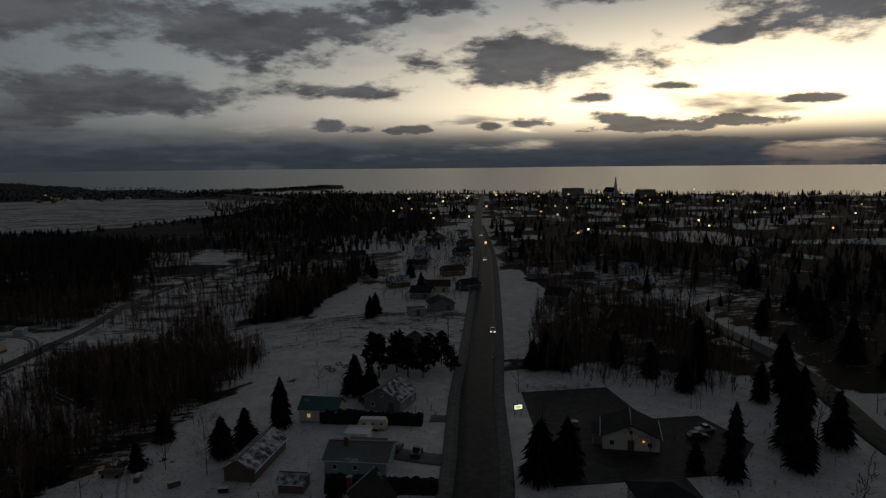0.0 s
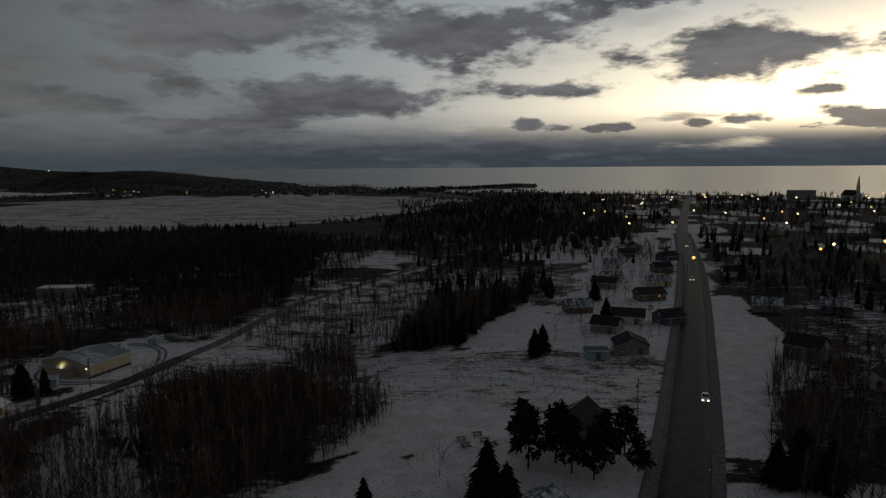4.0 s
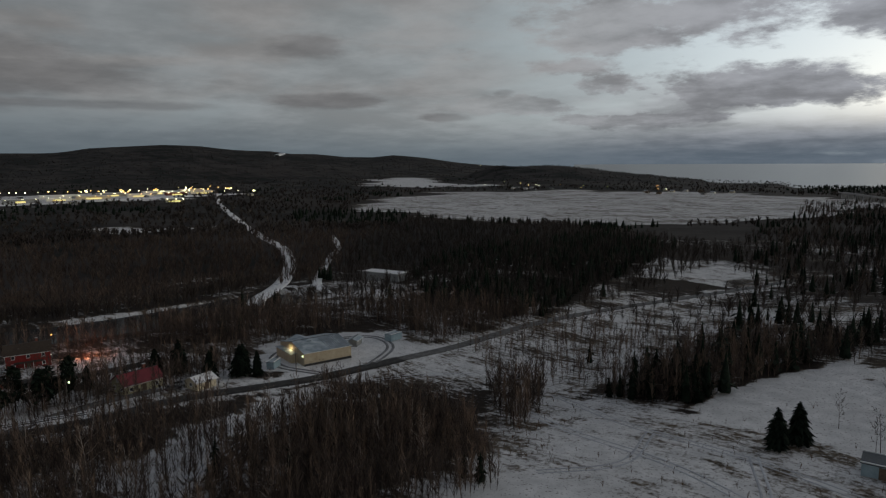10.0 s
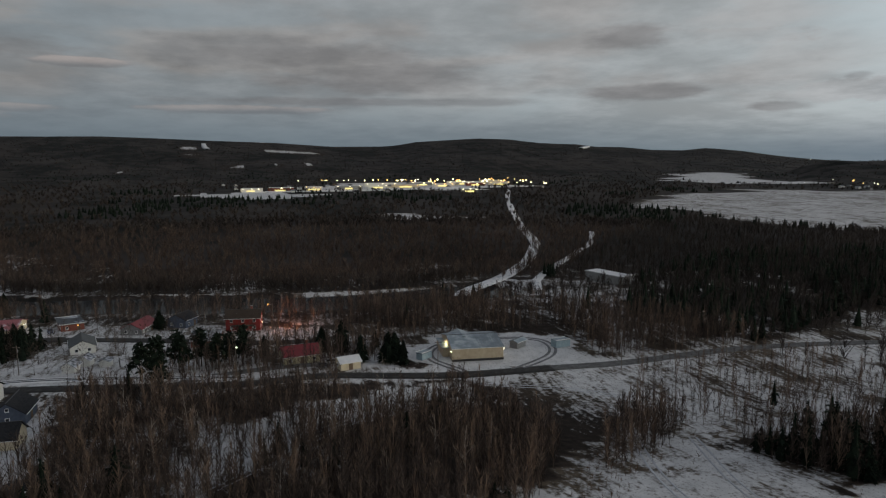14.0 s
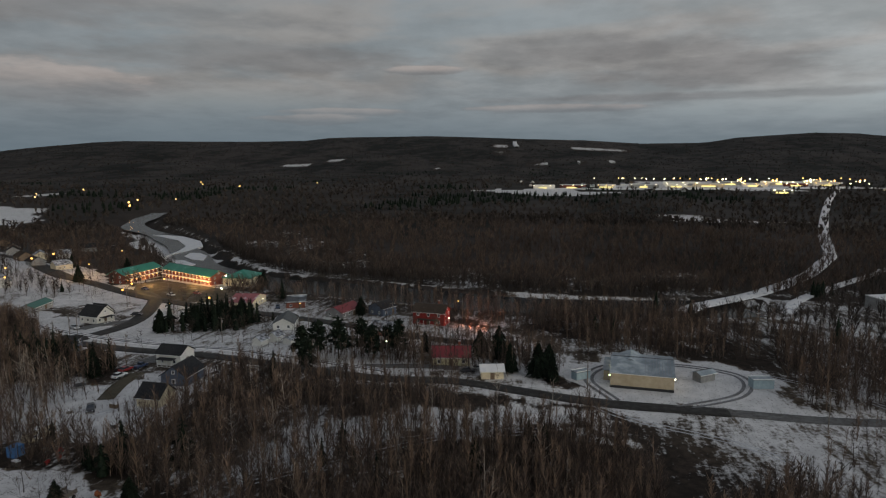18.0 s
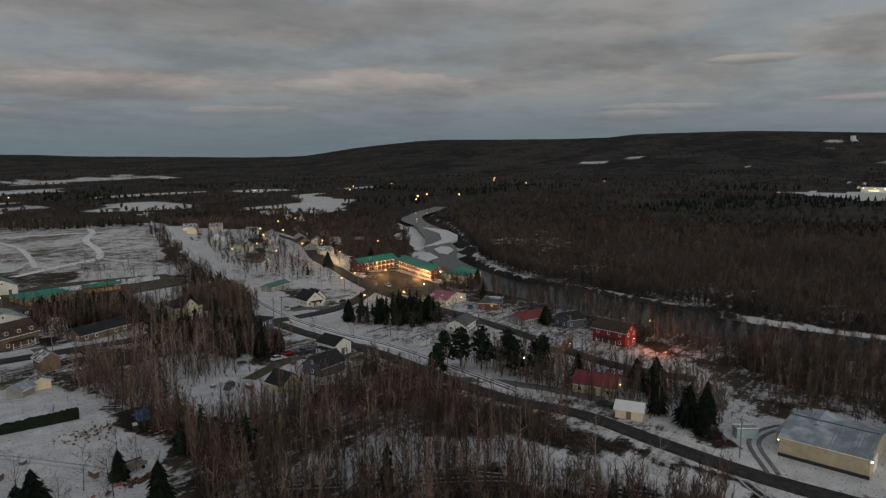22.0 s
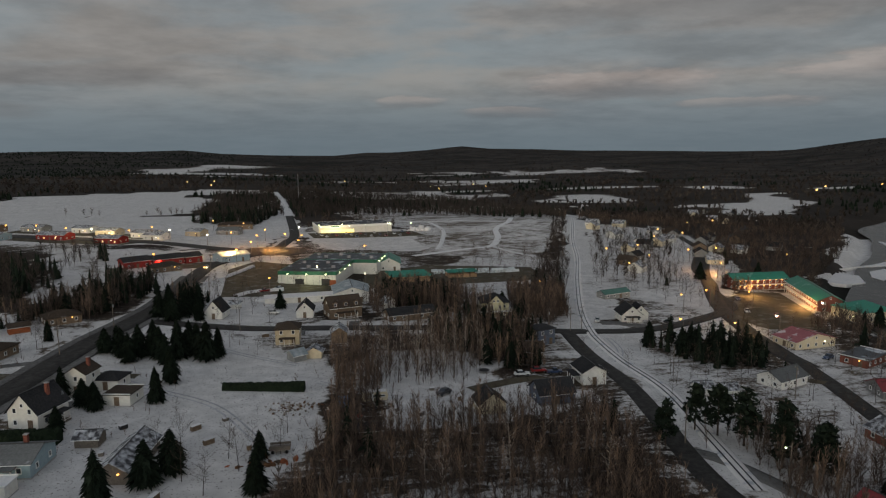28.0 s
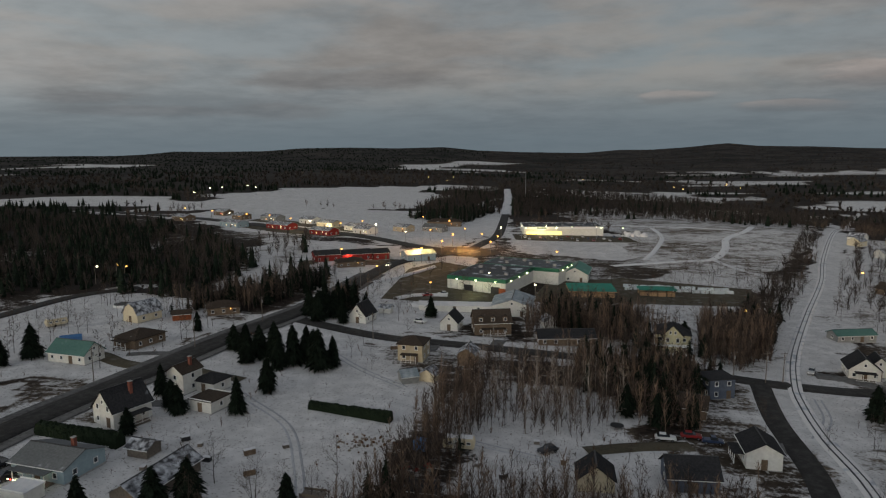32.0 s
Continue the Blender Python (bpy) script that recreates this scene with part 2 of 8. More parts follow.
# ---- materials ----
def mat(name, dark, light, size=0.6, rough=0.85, bump=0.15, metal=0.0, big=6.0, vary=0.25, coords="Object"):
    """A surface in two tones: grain of about size metres, and a slower drift over big metres."""
    m = bpy.data.materials.new(name)
    m.use_nodes = True
    nt = m.node_tree
    b = nt.nodes["Principled BSDF"]
    tc = nt.nodes.new("ShaderNodeTexCoord")
    grain, drift = nt.nodes.new("ShaderNodeTexNoise"), nt.nodes.new("ShaderNodeTexNoise")
    grain.inputs["Scale"].default_value, grain.inputs["Detail"].default_value = 1 / size, 6
    drift.inputs["Scale"].default_value, drift.inputs["Detail"].default_value = 1 / big, 3
    info = nt.nodes.new("ShaderNodeObjectInfo")
    ramp = nt.nodes.new("ShaderNodeValToRGB")
    ramp.color_ramp.elements[0].position, ramp.color_ramp.elements[1].position = 0.33, 0.67
    ramp.color_ramp.elements[0].color, ramp.color_ramp.elements[1].color = (*dark, 1), (*light, 1)
    blend = nt.nodes.new("ShaderNodeMath")
    blend.operation = "MULTIPLY_ADD"
    blend.inputs[1].default_value = 0.6
    half = nt.nodes.new("ShaderNodeMath")
    half.operation = "MULTIPLY"
    half.inputs[1].default_value = 0.4
    nt.links.new(drift.outputs[0], half.inputs[0])
    nt.links.new(grain.outputs[0], blend.inputs[0])
    nt.links.new(half.outputs[0], blend.inputs[2])
    nt.links.new(blend.outputs[0], ramp.inputs[0])
    hsv = nt.nodes.new("ShaderNodeHueSaturation")
    span = nt.nodes.new("ShaderNodeMapRange")
    span.inputs[3].default_value, span.inputs[4].default_value = 1 - vary / 2, 1 + vary / 2
    nt.links.new(info.outputs["Random"], span.inputs[0])
    nt.links.new(span.outputs[0], hsv.inputs["Value"])
    nt.links.new(ramp.outputs[0], hsv.inputs["Color"])
    nt.links.new(hsv.outputs[0], b.inputs["Base Color"])
    for n in (grain, drift):
        nt.links.new(tc.outputs[coords], n.inputs["Vector"])
    if bump:
        bp = nt.nodes.new("ShaderNodeBump")
        bp.inputs["Strength"].default_value, bp.inputs["Distance"].default_value = min(1.0, bump * 2), size * 0.2
        nt.links.new(grain.outputs[0], bp.inputs["Height"])
        nt.links.new(bp.outputs[0], b.inputs["Normal"])
    b.inputs["Roughness"].default_value, b.inputs["Metallic"].default_value = rough, metal
    b.inputs["Specular IOR Level"].default_value = 0.06 if rough >= 0.6 else 0.4
    return m


def by_piece(m, lo, hi):
    """Lighter and darker pieces within one joined mesh."""
    nt = m.node_tree
    b = nt.nodes["Principled BSDF"]
    was = b.inputs["Base Color"].links[0].from_socket
    geo = nt.nodes.new("ShaderNodeNewGeometry")
    span = nt.nodes.new("ShaderNodeMapRange")
    span.inputs[3].default_value, span.inputs[4].default_value = lo, hi
    nt.links.new(geo.outputs["Random Per Island"], span.inputs[0])
    hsv = nt.nodes.new("ShaderNodeHueSaturation")
    nt.links.new(span.outputs[0], hsv.inputs["Value"])
    nt.links.new(was, hsv.inputs["Color"])
    nt.links.new(hsv.outputs[0], b.inputs["Base Color"])
    return m


def glowing(name, colour, strength):
    m = bpy.data.materials.new(name)
    m.use_nodes = True
    b = m.node_tree.nodes["Principled BSDF"]
    b.inputs["Base Color"].default_value = (*[min(1, c) for c in colour], 1)
    b.inputs["Emission Color"].default_value = (*colour, 1)
    b.inputs["Emission Strength"].default_value = strength
    return m


def patched(name, under, over, size, share, rough=0.9, coords="Object", soft=0.10):
    """One surface lying in patches over another, such as thin snow over shingles."""
    m = mat(name, *under, size=0.4, rough=rough, coords=coords)
    nt = m.node_tree
    b = nt.nodes["Principled BSDF"]
    was = b.inputs["Base Color"].links[0].from_socket
    tc = nt.nodes.new("ShaderNodeTexCoord")
    n = nt.nodes.new("ShaderNodeTexNoise")
    n.inputs["Scale"].default_value, n.inputs["Detail"].default_value = 1 / size, 8
    nt.links.new(tc.outputs[coords], n.inputs["Vector"])
    r = nt.nodes.new("ShaderNodeMapRange")
    r.inputs[1].default_value, r.inputs[2].default_value = 0.77 - soft / 2 - share * 0.5, 0.77 + soft / 2 - share * 0.5
    nt.links.new(n.outputs[0], r.inputs[0])
    mx = nt.nodes.new("ShaderNodeMix")
    mx.data_type = "RGBA"
    nt.links.new(r.outputs[0], mx.inputs[0])
    nt.links.new(was, mx.inputs[6])
    mx.inputs[7].default_value = (*over, 1)
    nt.links.new(mx.outputs[2], b.inputs["Base Color"])
    return m


SNOW = (0.70, 0.675, 0.655)
M = {
    "asphalt": patched("wet_asphalt", ((0.022, 0.021, 0.02), (0.042, 0.039, 0.036)), (0.06, 0.057, 0.053), 1.6, 0.40, 0.62, soft=0.3),
    # the lots' warm lamplight is put into this brown asphalt tone
    "lot": patched("parking_asphalt", ((0.062, 0.054, 0.038), (0.115, 0.098, 0.070)), (0.22, 0.21, 0.19), 4.0, 0.18, soft=0.3),
    "track": patched("packed_snow", ((0.30, 0.31, 0.33), (0.55, 0.57, 0.60)), SNOW, 3.0, 0.75),
    "slush": patched("dirty_slush", ((0.07, 0.066, 0.06), (0.15, 0.145, 0.14)), (0.17, 0.165, 0.16), 1.1, 0.45, soft=0.35),
    "rut": mat("wheel_ruts", (0.10, 0.095, 0.09), (0.26, 0.255, 0.26), size=0.8, big=5.0),
    "rut_light": mat("pressed_snow", (0.30, 0.30, 0.31), (0.48, 0.48, 0.49), size=0.8, big=5.0),
    "snow": mat("snow_heap", (0.56, 0.56, 0.57), SNOW, size=1.2, rough=0.7, bump=0.3),
    "bark": mat("dark_bark", (0.035, 0.027, 0.022), (0.09, 0.07, 0.055), size=0.3, big=2.0),
    "birch": mat("birch_bark", (0.22, 0.18, 0.15), (0.52, 0.46, 0.40), size=0.35, big=2.0),
    "twig": by_piece(mat("bare_twigs", (0.032, 0.024, 0.020), (0.094, 0.070, 0.057), size=2.0, big=9.0), 0.5, 1.9),
    "twig_pale": mat("pale_twigs", (0.10, 0.068, 0.050), (0.25, 0.18, 0.135), size=2.0, big=9.0),
    "twig_far": by_piece(mat("far_woods", (0.040, 0.030, 0.025), (0.124, 0.091, 0.073), size=9.0, big=120.0), 0.35, 1.7),
    "twig_dark": by_piece(mat("dark_woods", (0.024, 0.020, 0.018), (0.082, 0.066, 0.056), size=20.0, big=260.0), 0.4, 1.6),
    "needle": by_piece(mat("spruce_needles", (0.006, 0.010, 0.007), (0.020, 0.028, 0.018), size=0.5, big=3.0), 0.5, 1.5),
    "cedar": mat("cedar_hedge", (0.007, 0.012, 0.007), (0.022, 0.032, 0.018), size=0.3, big=2.0),
    "rust": mat("rusty_brush", (0.07, 0.035, 0.02), (0.16, 0.085, 0.045), size=0.5, big=3.0),
    "white": mat("white_siding", (0.60, 0.58, 0.53), (0.76, 0.74, 0.69), size=0.8, rough=0.6, big=4.0, vary=0.12),
    "cream": mat("cream_siding", (0.55, 0.47, 0.33), (0.70, 0.61, 0.44), size=0.8, rough=0.6, vary=0.12),
    "yellow": mat("pale_yellow_siding", (0.42, 0.38, 0.24), (0.55, 0.50, 0.33), size=0.8, rough=0.6, vary=0.1),
    "blue": mat("slate_blue_siding", (0.075, 0.09, 0.12), (0.12, 0.14, 0.18), size=0.8, rough=0.6, vary=0.1),
    "aqua": mat("pale_blue_siding", (0.25, 0.33, 0.36), (0.36, 0.45, 0.48), size=0.8, rough=0.6, vary=0.1),
    "grey": mat("grey_siding", (0.19, 0.19, 0.19), (0.29, 0.29, 0.28), size=0.8, rough=0.65),
    "brown": mat("brown_siding", (0.12, 0.085, 0.06), (0.21, 0.155, 0.11), size=0.6, rough=0.75),
    "tan": mat("tan_metal_siding", (0.36, 0.29, 0.19), (0.50, 0.42, 0.30), size=1.2, rough=0.55, vary=0.1),
    "brick": mat("red_brick", (0.15, 0.055, 0.04), (0.26, 0.10, 0.075), size=0.25, rough=0.85),
    "red": mat("barn_red_siding", (0.17, 0.022, 0.02), (0.27, 0.04, 0.036), size=0.7, rough=0.65, vary=0.15),
    "wood": mat("weathered_wood", (0.12, 0.10, 0.085), (0.22, 0.19, 0.16), size=0.3, rough=0.85),
    "shingle": patched("dark_shingles", ((0.02, 0.02, 0.022), (0.045, 0.044, 0.045)), (0.5, 0.52, 0.55), 3.5, 0.12),
    "shingle_snow": patched("snowy_shingles", ((0.045, 0.045, 0.05), (0.09, 0.09, 0.095)), (0.55, 0.56, 0.58), 1.2, 0.50, soft=0.25),
    "shingle_grey": patched("grey_shingles", ((0.10, 0.105, 0.105), (0.16, 0.165, 0.165)), (0.55, 0.57, 0.60), 4.0, 0.2),
    "shingle_brown": patched("brown_shingles", ((0.04, 0.03, 0.024), (0.075, 0.058, 0.045)), (0.5, 0.5, 0.52), 3.5, 0.14),
    "roof_green": patched("green_metal_roof", ((0.008, 0.13, 0.085), (0.02, 0.20, 0.14)), (0.45, 0.55, 0.55), 2.5, 0.2, 0.45),
    "roof_dull": patched("dull_green_shingles", ((0.055, 0.12, 0.105), (0.09, 0.17, 0.15)), (0.5, 0.55, 0.56), 3.5, 0.2),
    "roof_red": patched("red_metal_roof", ((0.12, 0.012, 0.016), (0.20, 0.024, 0.027)), (0.5, 0.4, 0.42), 2.5, 0.1, 0.45),
    "roof_pink": patched("faded_red_roof", ((0.20, 0.07, 0.08), (0.32, 0.13, 0.14)), (0.55, 0.5, 0.52), 3.0, 0.3),
    "roof_steel": patched("galvanised_roof", ((0.15, 0.19, 0.21), (0.24, 0.28, 0.30)), (0.45, 0.48, 0.50), 3.0, 0.35, 0.45, soft=0.3),
    "roof_flat": patched("gravel_roof", ((0.075, 0.08, 0.085), (0.12, 0.125, 0.13)), (0.5, 0.53, 0.57), 6.0, 0.3),
    "trim": mat("white_trim", (0.68, 0.68, 0.66), (0.80, 0.80, 0.78), size=0.5, rough=0.5, vary=0.05),
    "green_band": mat("green_fascia", (0.004, 0.075, 0.04), (0.012, 0.13, 0.07), size=2.0, rough=0.4),
    "dark": mat("dark_metal", (0.015, 0.015, 0.016), (0.035, 0.035, 0.036), size=0.5, rough=0.5),
    "steel": mat("grey_steel", (0.22, 0.22, 0.23), (0.34, 0.34, 0.35), size=0.4, rough=0.45, metal=0.6),
    "rubber": mat("black_rubber", (0.012, 0.012, 0.012), (0.025, 0.025, 0.025), size=0.2, rough=0.8),
    "concrete": mat("concrete", (0.28, 0.27, 0.26), (0.42, 0.41, 0.39), size=0.6),
    "orange": mat("rusty_scrap", (0.22, 0.06, 0.025), (0.38, 0.13, 0.06), size=0.3, rough=0.8),
    "tarp": mat("blue_tarpaulin", (0.03, 0.11, 0.27), (0.06, 0.18, 0.38), size=0.4, rough=0.5),
    "lumber": mat("stacked_lumber", (0.34, 0.20, 0.11), (0.52, 0.34, 0.20), size=0.4, rough=0.8),
    "wrap": mat("white_wrapped_lumber", (0.50, 0.54, 0.55), (0.68, 0.72, 0.72), size=0.6, rough=0.5),
    "rock": mat("rubble_stone", (0.16, 0.13, 0.10), (0.34, 0.29, 0.24), size=0.4, rough=0.9),
}
M["lamp_white"] = glowing("white_lamp_glow", (1.0, 0.90, 0.62), 9)
M["lamp_green"] = glowing("greenish_wall_lamp_glow", (0.85, 1.0, 0.55), 7)
M["lamp_amber"] = glowing("amber_lamp_glow", (1.0, 0.47, 0.10), 5)
M["lamp_red"] = glowing("red_lamp_glow", (1.0, 0.06, 0.04), 5)
M["lamp_blue"] = glowing("blue_string_light_glow", (0.25, 0.35, 1.0), 5)
M["lit"] = glowing("lit_window", (1.0, 0.62, 0.25), 1.6)
M["shop"] = glowing("lit_shop_front", (1.0, 0.82, 0.30), 1.3)
M["far_lamp"] = glowing("distant_lamp_glow", (1.0, 0.84, 0.45), 12)
M["far_amber"] = glowing("distant_amber_lamp_glow", (1.0, 0.52, 0.14), 8)
glass = mat("window_glass", (0.02, 0.024, 0.03), (0.035, 0.04, 0.048), size=2.0, rough=0.08, bump=0)
glass.node_tree.nodes["Principled BSDF"].inputs["Specular IOR Level"].default_value = 0.8
M["glass"] = glass

# snow and dead grass on the ground: the attribute "cover" says how much snow lies
g = bpy.data.materials.new("snowy_ground")
g.use_nodes = True
M["ground"] = g
gn, gl = g.node_tree.nodes, g.node_tree.links
gb = gn["Principled BSDF"]
gpos = gn.new("ShaderNodeTexCoord").outputs["Object"]


def gnoise(scale, detail=6, rough=0.55, stretch=None):
    n = gn.new("ShaderNodeTexNoise")
    n.inputs["Scale"].default_value, n.inputs["Detail"].default_value, n.inputs["Roughness"].default_value = scale, detail, rough
    if stretch:
        mp = gn.new("ShaderNodeMapping")
        mp.inputs["Scale"].default_value, mp.inputs["Rotation"].default_value = stretch[0], (0, 0, radians(stretch[1]))
        gl.new(gpos, mp.inputs[0])
        gl.new(mp.outputs[0], n.inputs["Vector"])
    else:
        gl.new(gpos, n.inputs["Vector"])
    return n.outputs[0]


def gmath(op, a, b):
    n = gn.new("ShaderNodeMath")
    n.operation = op
    for i, v in enumerate((a, b)):
        if isinstance(v, (int, float)):
            n.inputs[i].default_value = v
        else:
            gl.new(v, n.inputs[i])
    return n.outputs[0]


def gmap(v, lo, hi, a=0.0, b=1.0):
    n = gn.new("ShaderNodeMapRange")
    gl.new(v, n.inputs[0])
    for i, q in ((1, lo), (2, hi), (3, a), (4, b)):
        n.inputs[i].default_value = q
    return n.outputs[0]


def gmix(f, a, b):
    n = gn.new("ShaderNodeMix")
    n.data_type = "RGBA"
    gl.new(f, n.inputs[0])
    for i, v in ((6, a), (7, b)):
        if isinstance(v, tuple):
            n.inputs[i].default_value = (*v, 1)
        else:
            gl.new(v, n.inputs[i])
    return n.outputs[2]


att = gn.new("ShaderNodeAttribute")
att.attribute_name = "cover"
clumps = gmath("ADD", gmath("MULTIPLY", gnoise(0.9, 8, 0.65), 0.55), gmath("MULTIPLY", gnoise(0.11, 5), 0.45))
ruts = gnoise(0.35, 5, 0.6, ((0.35, 1.6, 1.0), 24))
broad = gnoise(0.022, 7, 0.66, ((0.75, 1.25, 1.0), -12))
clumps = gmath("ADD", gmath("ADD", gmath("MULTIPLY", clumps, 0.48), gmath("MULTIPLY", ruts, 0.26)), gmath("MULTIPLY", broad, 0.24))
# a share of snow from 0 to 1 becomes a threshold on the clumps
snowy = gmap(gmath("ADD", clumps, gmath("MULTIPLY", att.outputs["Fac"], 0.42)), 0.655, 0.725)
grass = gmix(gmap(gnoise(0.5, 6), 0.35, 0.65), (0.014, 0.011, 0.009), (0.050, 0.037, 0.029))
grass = gmix(gmap(gnoise(0.03, 4), 0.4, 0.62), grass, (0.030, 0.023, 0.018))
# stands of conifers and of grey hardwood on the far slopes
stands = gmath("ADD", gmath("MULTIPLY", gnoise(0.0042, 7, 0.68, ((0.6, 1.4, 1.0), 20)), 0.6), gmath("MULTIPLY", gnoise(0.017, 5, 0.6), 0.4))
slopes = gmix(gmap(stands, 0.44, 0.56), (0.008, 0.010, 0.009), (0.050, 0.043, 0.039))
grass = gmix(gmap(att.outputs["Fac"], 0.10, 0.22, 0.85, 0.0), grass, slopes)
mown = gmix(gmap(gnoise(0.7, 6), 0.35, 0.65), (0.050, 0.039, 0.028), (0.135, 0.105, 0.076))
grass = gmix(gmap(att.outputs["Fac"], 0.36, 0.48), grass, mown)
white = gmix(gmap(gnoise(0.25, 6), 0.3, 0.7), (0.475, 0.462, 0.452), SNOW)
white = gmix(gmap(gnoise(1.9, 4), 0.585, 0.665, 0.0, 0.85), white, (0.11, 0.09, 0.07))
white = gmix(gmap(gnoise(0.05, 5), 0.35, 0.65, 0.0, 0.35), white, (0.42, 0.408, 0.395))
gl.new(gmix(snowy, grass, white), gb.inputs["Base Color"])
gb.inputs["Roughness"].default_value = 0.85
gb.inputs["Specular IOR Level"].default_value = 0.05
gbump = gn.new("ShaderNodeBump")
gbump.inputs["Strength"].default_value, gbump.inputs["Distance"].default_value = 0.6, 0.35
gl.new(clumps, gbump.inputs["Height"])
gl.new(gbump.outputs[0], gb.inputs["Normal"])

sea = mat("sea_water", (0.012, 0.018, 0.022), (0.02, 0.03, 0.035), size=30, rough=0.3, bump=0, coords="Object")
sb = sea.node_tree.nodes.new("ShaderNodeBump")
sn = sea.node_tree.nodes.new("ShaderNodeTexNoise")
sn.inputs["Scale"].default_value, sn.inputs["Detail"].default_value = 0.08, 8
stc = sea.node_tree.nodes.new("ShaderNodeTexCoord")
sea.node_tree.links.new(stc.outputs["Object"], sn.inputs["Vector"])
sea.node_tree.links.new(sn.outputs[0], sb.inputs["Height"])
sb.inputs["Strength"].default_value, sb.inputs["Distance"].default_value = 0.25, 1.2
sea.node_tree.links.new(sb.outputs[0], sea.node_tree.nodes["Principled BSDF"].inputs["Normal"])
sea.node_tree.nodes["Principled BSDF"].inputs["Specular IOR Level"].default_value = 0.33
M["sea"] = sea
M["river"] = mat("dark_river_water", (0.010, 0.012, 0.013), (0.02, 0.022, 0.024), size=8, rough=0.2, bump=0.1)

M["river"].node_tree.nodes["Principled BSDF"].inputs["Specular IOR Level"].default_value = 0.06

# ---- the lie of the land ----
CENTRE = (-20.0, 150.0)
SEA_LEVEL = -18.0
rng = np.random.default_rng(7)


def smooth(v):
    v = np.clip(v, 0, 1)
    return v * v * (3 - 2 * v)


def bearing(x, y):
    """Degrees to the left of the +y axis, seen from the middle of the plan."""
    return np.degrees(np.arctan2(-(x - CENTRE[0]), y - CENTRE[1]))


# crest of the far hills: bearing in degrees and height in metres
RIDGE_AT = [24, 26, 29, 32.5, 34.7, 36.7, 39, 41.8, 45.5, 48, 50.3, 52.8, 55, 57, 59, 60.7, 63.7, 66.4, 69, 74.2, 76.5, 81.4, 86, 91, 95.5, 99, 105, 107.4, 109.4, 114, 121, 123.3, 125.5, 128, 130.4, 133.3, 135.2, 140, 145, 149, 152, 155, 158.8, 161.1, 164, 166.8, 169.3, 172, 177, 181, 184, 188, 192, 196, 199, 203, 206, 209, 218, 250, 330, 360]
RIDGE_UP = [-60, -46, -22, 4, 24, 36, 27, 33, 59, 86, 101, 79, 94, 109, 104, 125, 131, 155, 160, 140, 114, 112, 133, 143, 155, 162, 157, 152, 136, 130, 131, 132, 124, 107, 90, 60, 40, 36, 42, 46, 48, 58, 62, 78, 58, 44, 44, 28, 34, 45, 66, 60, 66, 64, 48, 46, 50, 28, 30, 30, 20, -60]
SHORE_AT = [-180, -80, -60, -40, -20, -10, 0, 3, 5, 8, 11, 13.5, 20, 27, 31, 33, 180]
SHORE_R = [9000, 9000, 1500, 1150, 1120, 1150, 1260, 1420, 1480, 1540, 1620, 2250, 2500, 2800, 3200, 9000, 9000]


def on_land(az, r):
    """Land ends at the shore, but for the long wooded spit across the bay."""
    spit = (az > 3.4) & (az < 16) & (r > 2040 - 26 * (az - 3.4)) & (r < 2090 + 24 * (az - 3.4))
    return (r < np.interp(az, SHORE_AT, SHORE_R)) | spit


def value_noise(x, y, size, seed=0):
    """Smooth noise between 0 and 1 on a lattice of that size."""
    u, v = x / size, y / size
    i, j = np.floor(u).astype(int), np.floor(v).astype(int)
    fu, fv = smooth(u - i), smooth(v - j)

    def at(a, b):
        n = np.sin(a * 127.1 + b * 311.7 + seed * 74.7) * 43758.5453
        return n - np.floor(n)

    return (at(i, j) * (1 - fu) + at(i + 1, j) * fu) * (1 - fv) + (at(i, j + 1) * (1 - fu) + at(i + 1, j + 1) * fu) * fv


def level(x, y):
    """Height of the ground."""
    x, y = np.asarray(x, float), np.asarray(y, float)
    z = np.clip(-1 + np.where(x < 0, 0.04, 0.02) * x, -16, 2)
    z = z - 4.5 * np.exp(-(((x + 90) / 45) ** 2)) * smooth((y - 150) / 60) * (1 - smooth((y - 600) / 300))
    z = z + 10 * np.exp(-(((x + 320) / 120) ** 2 + ((y + 280) / 120) ** 2))
    r = np.hypot(x - CENTRE[0], y - CENTRE[1])
    az = bearing(x, y)
    top = np.interp(np.mod(az, 360), RIDGE_AT, RIDGE_UP)
    lumps = (value_noise(x, y, 420, 3) - 0.5) * 26 + (value_noise(x, y, 150, 5) - 0.5) * 10
    rise = smooth((r - 1500) / 2500) ** 1.6
    z = z * (1 - rise) + top * rise - 0.05 * np.clip(r - 4000, 0, None)
    z = z + lumps * smooth((r - 1700) / 900) * (1 - smooth((r - 2700) / 1000))
    coast = (56 + 0.625 * (top - 56) + 16) * np.exp(-(((r - 2450) / 330) ** 2)) - 16
    z = np.where((az > 18) & (az < 42), np.maximum(z, coast), z)
    return np.where(on_land(az, r), z, np.minimum(z, SEA_LEVEL - 3))


def inside(poly, x, y):
    """Which of the points lie inside a polygon."""
    x, y = np.asarray(x, float), np.asarray(y, float)
    hit = np.zeros(x.shape, bool)
    for (x0, y0), (x1, y1) in zip(poly, poly[1:] + poly[:1]):
        cross = (y0 > y) != (y1 > y)
        with np.errstate(divide="ignore", invalid="ignore"):
            hit ^= cross & (x < (x1 - x0) * (y - y0) / (y1 - y0) + x0)
    return hit


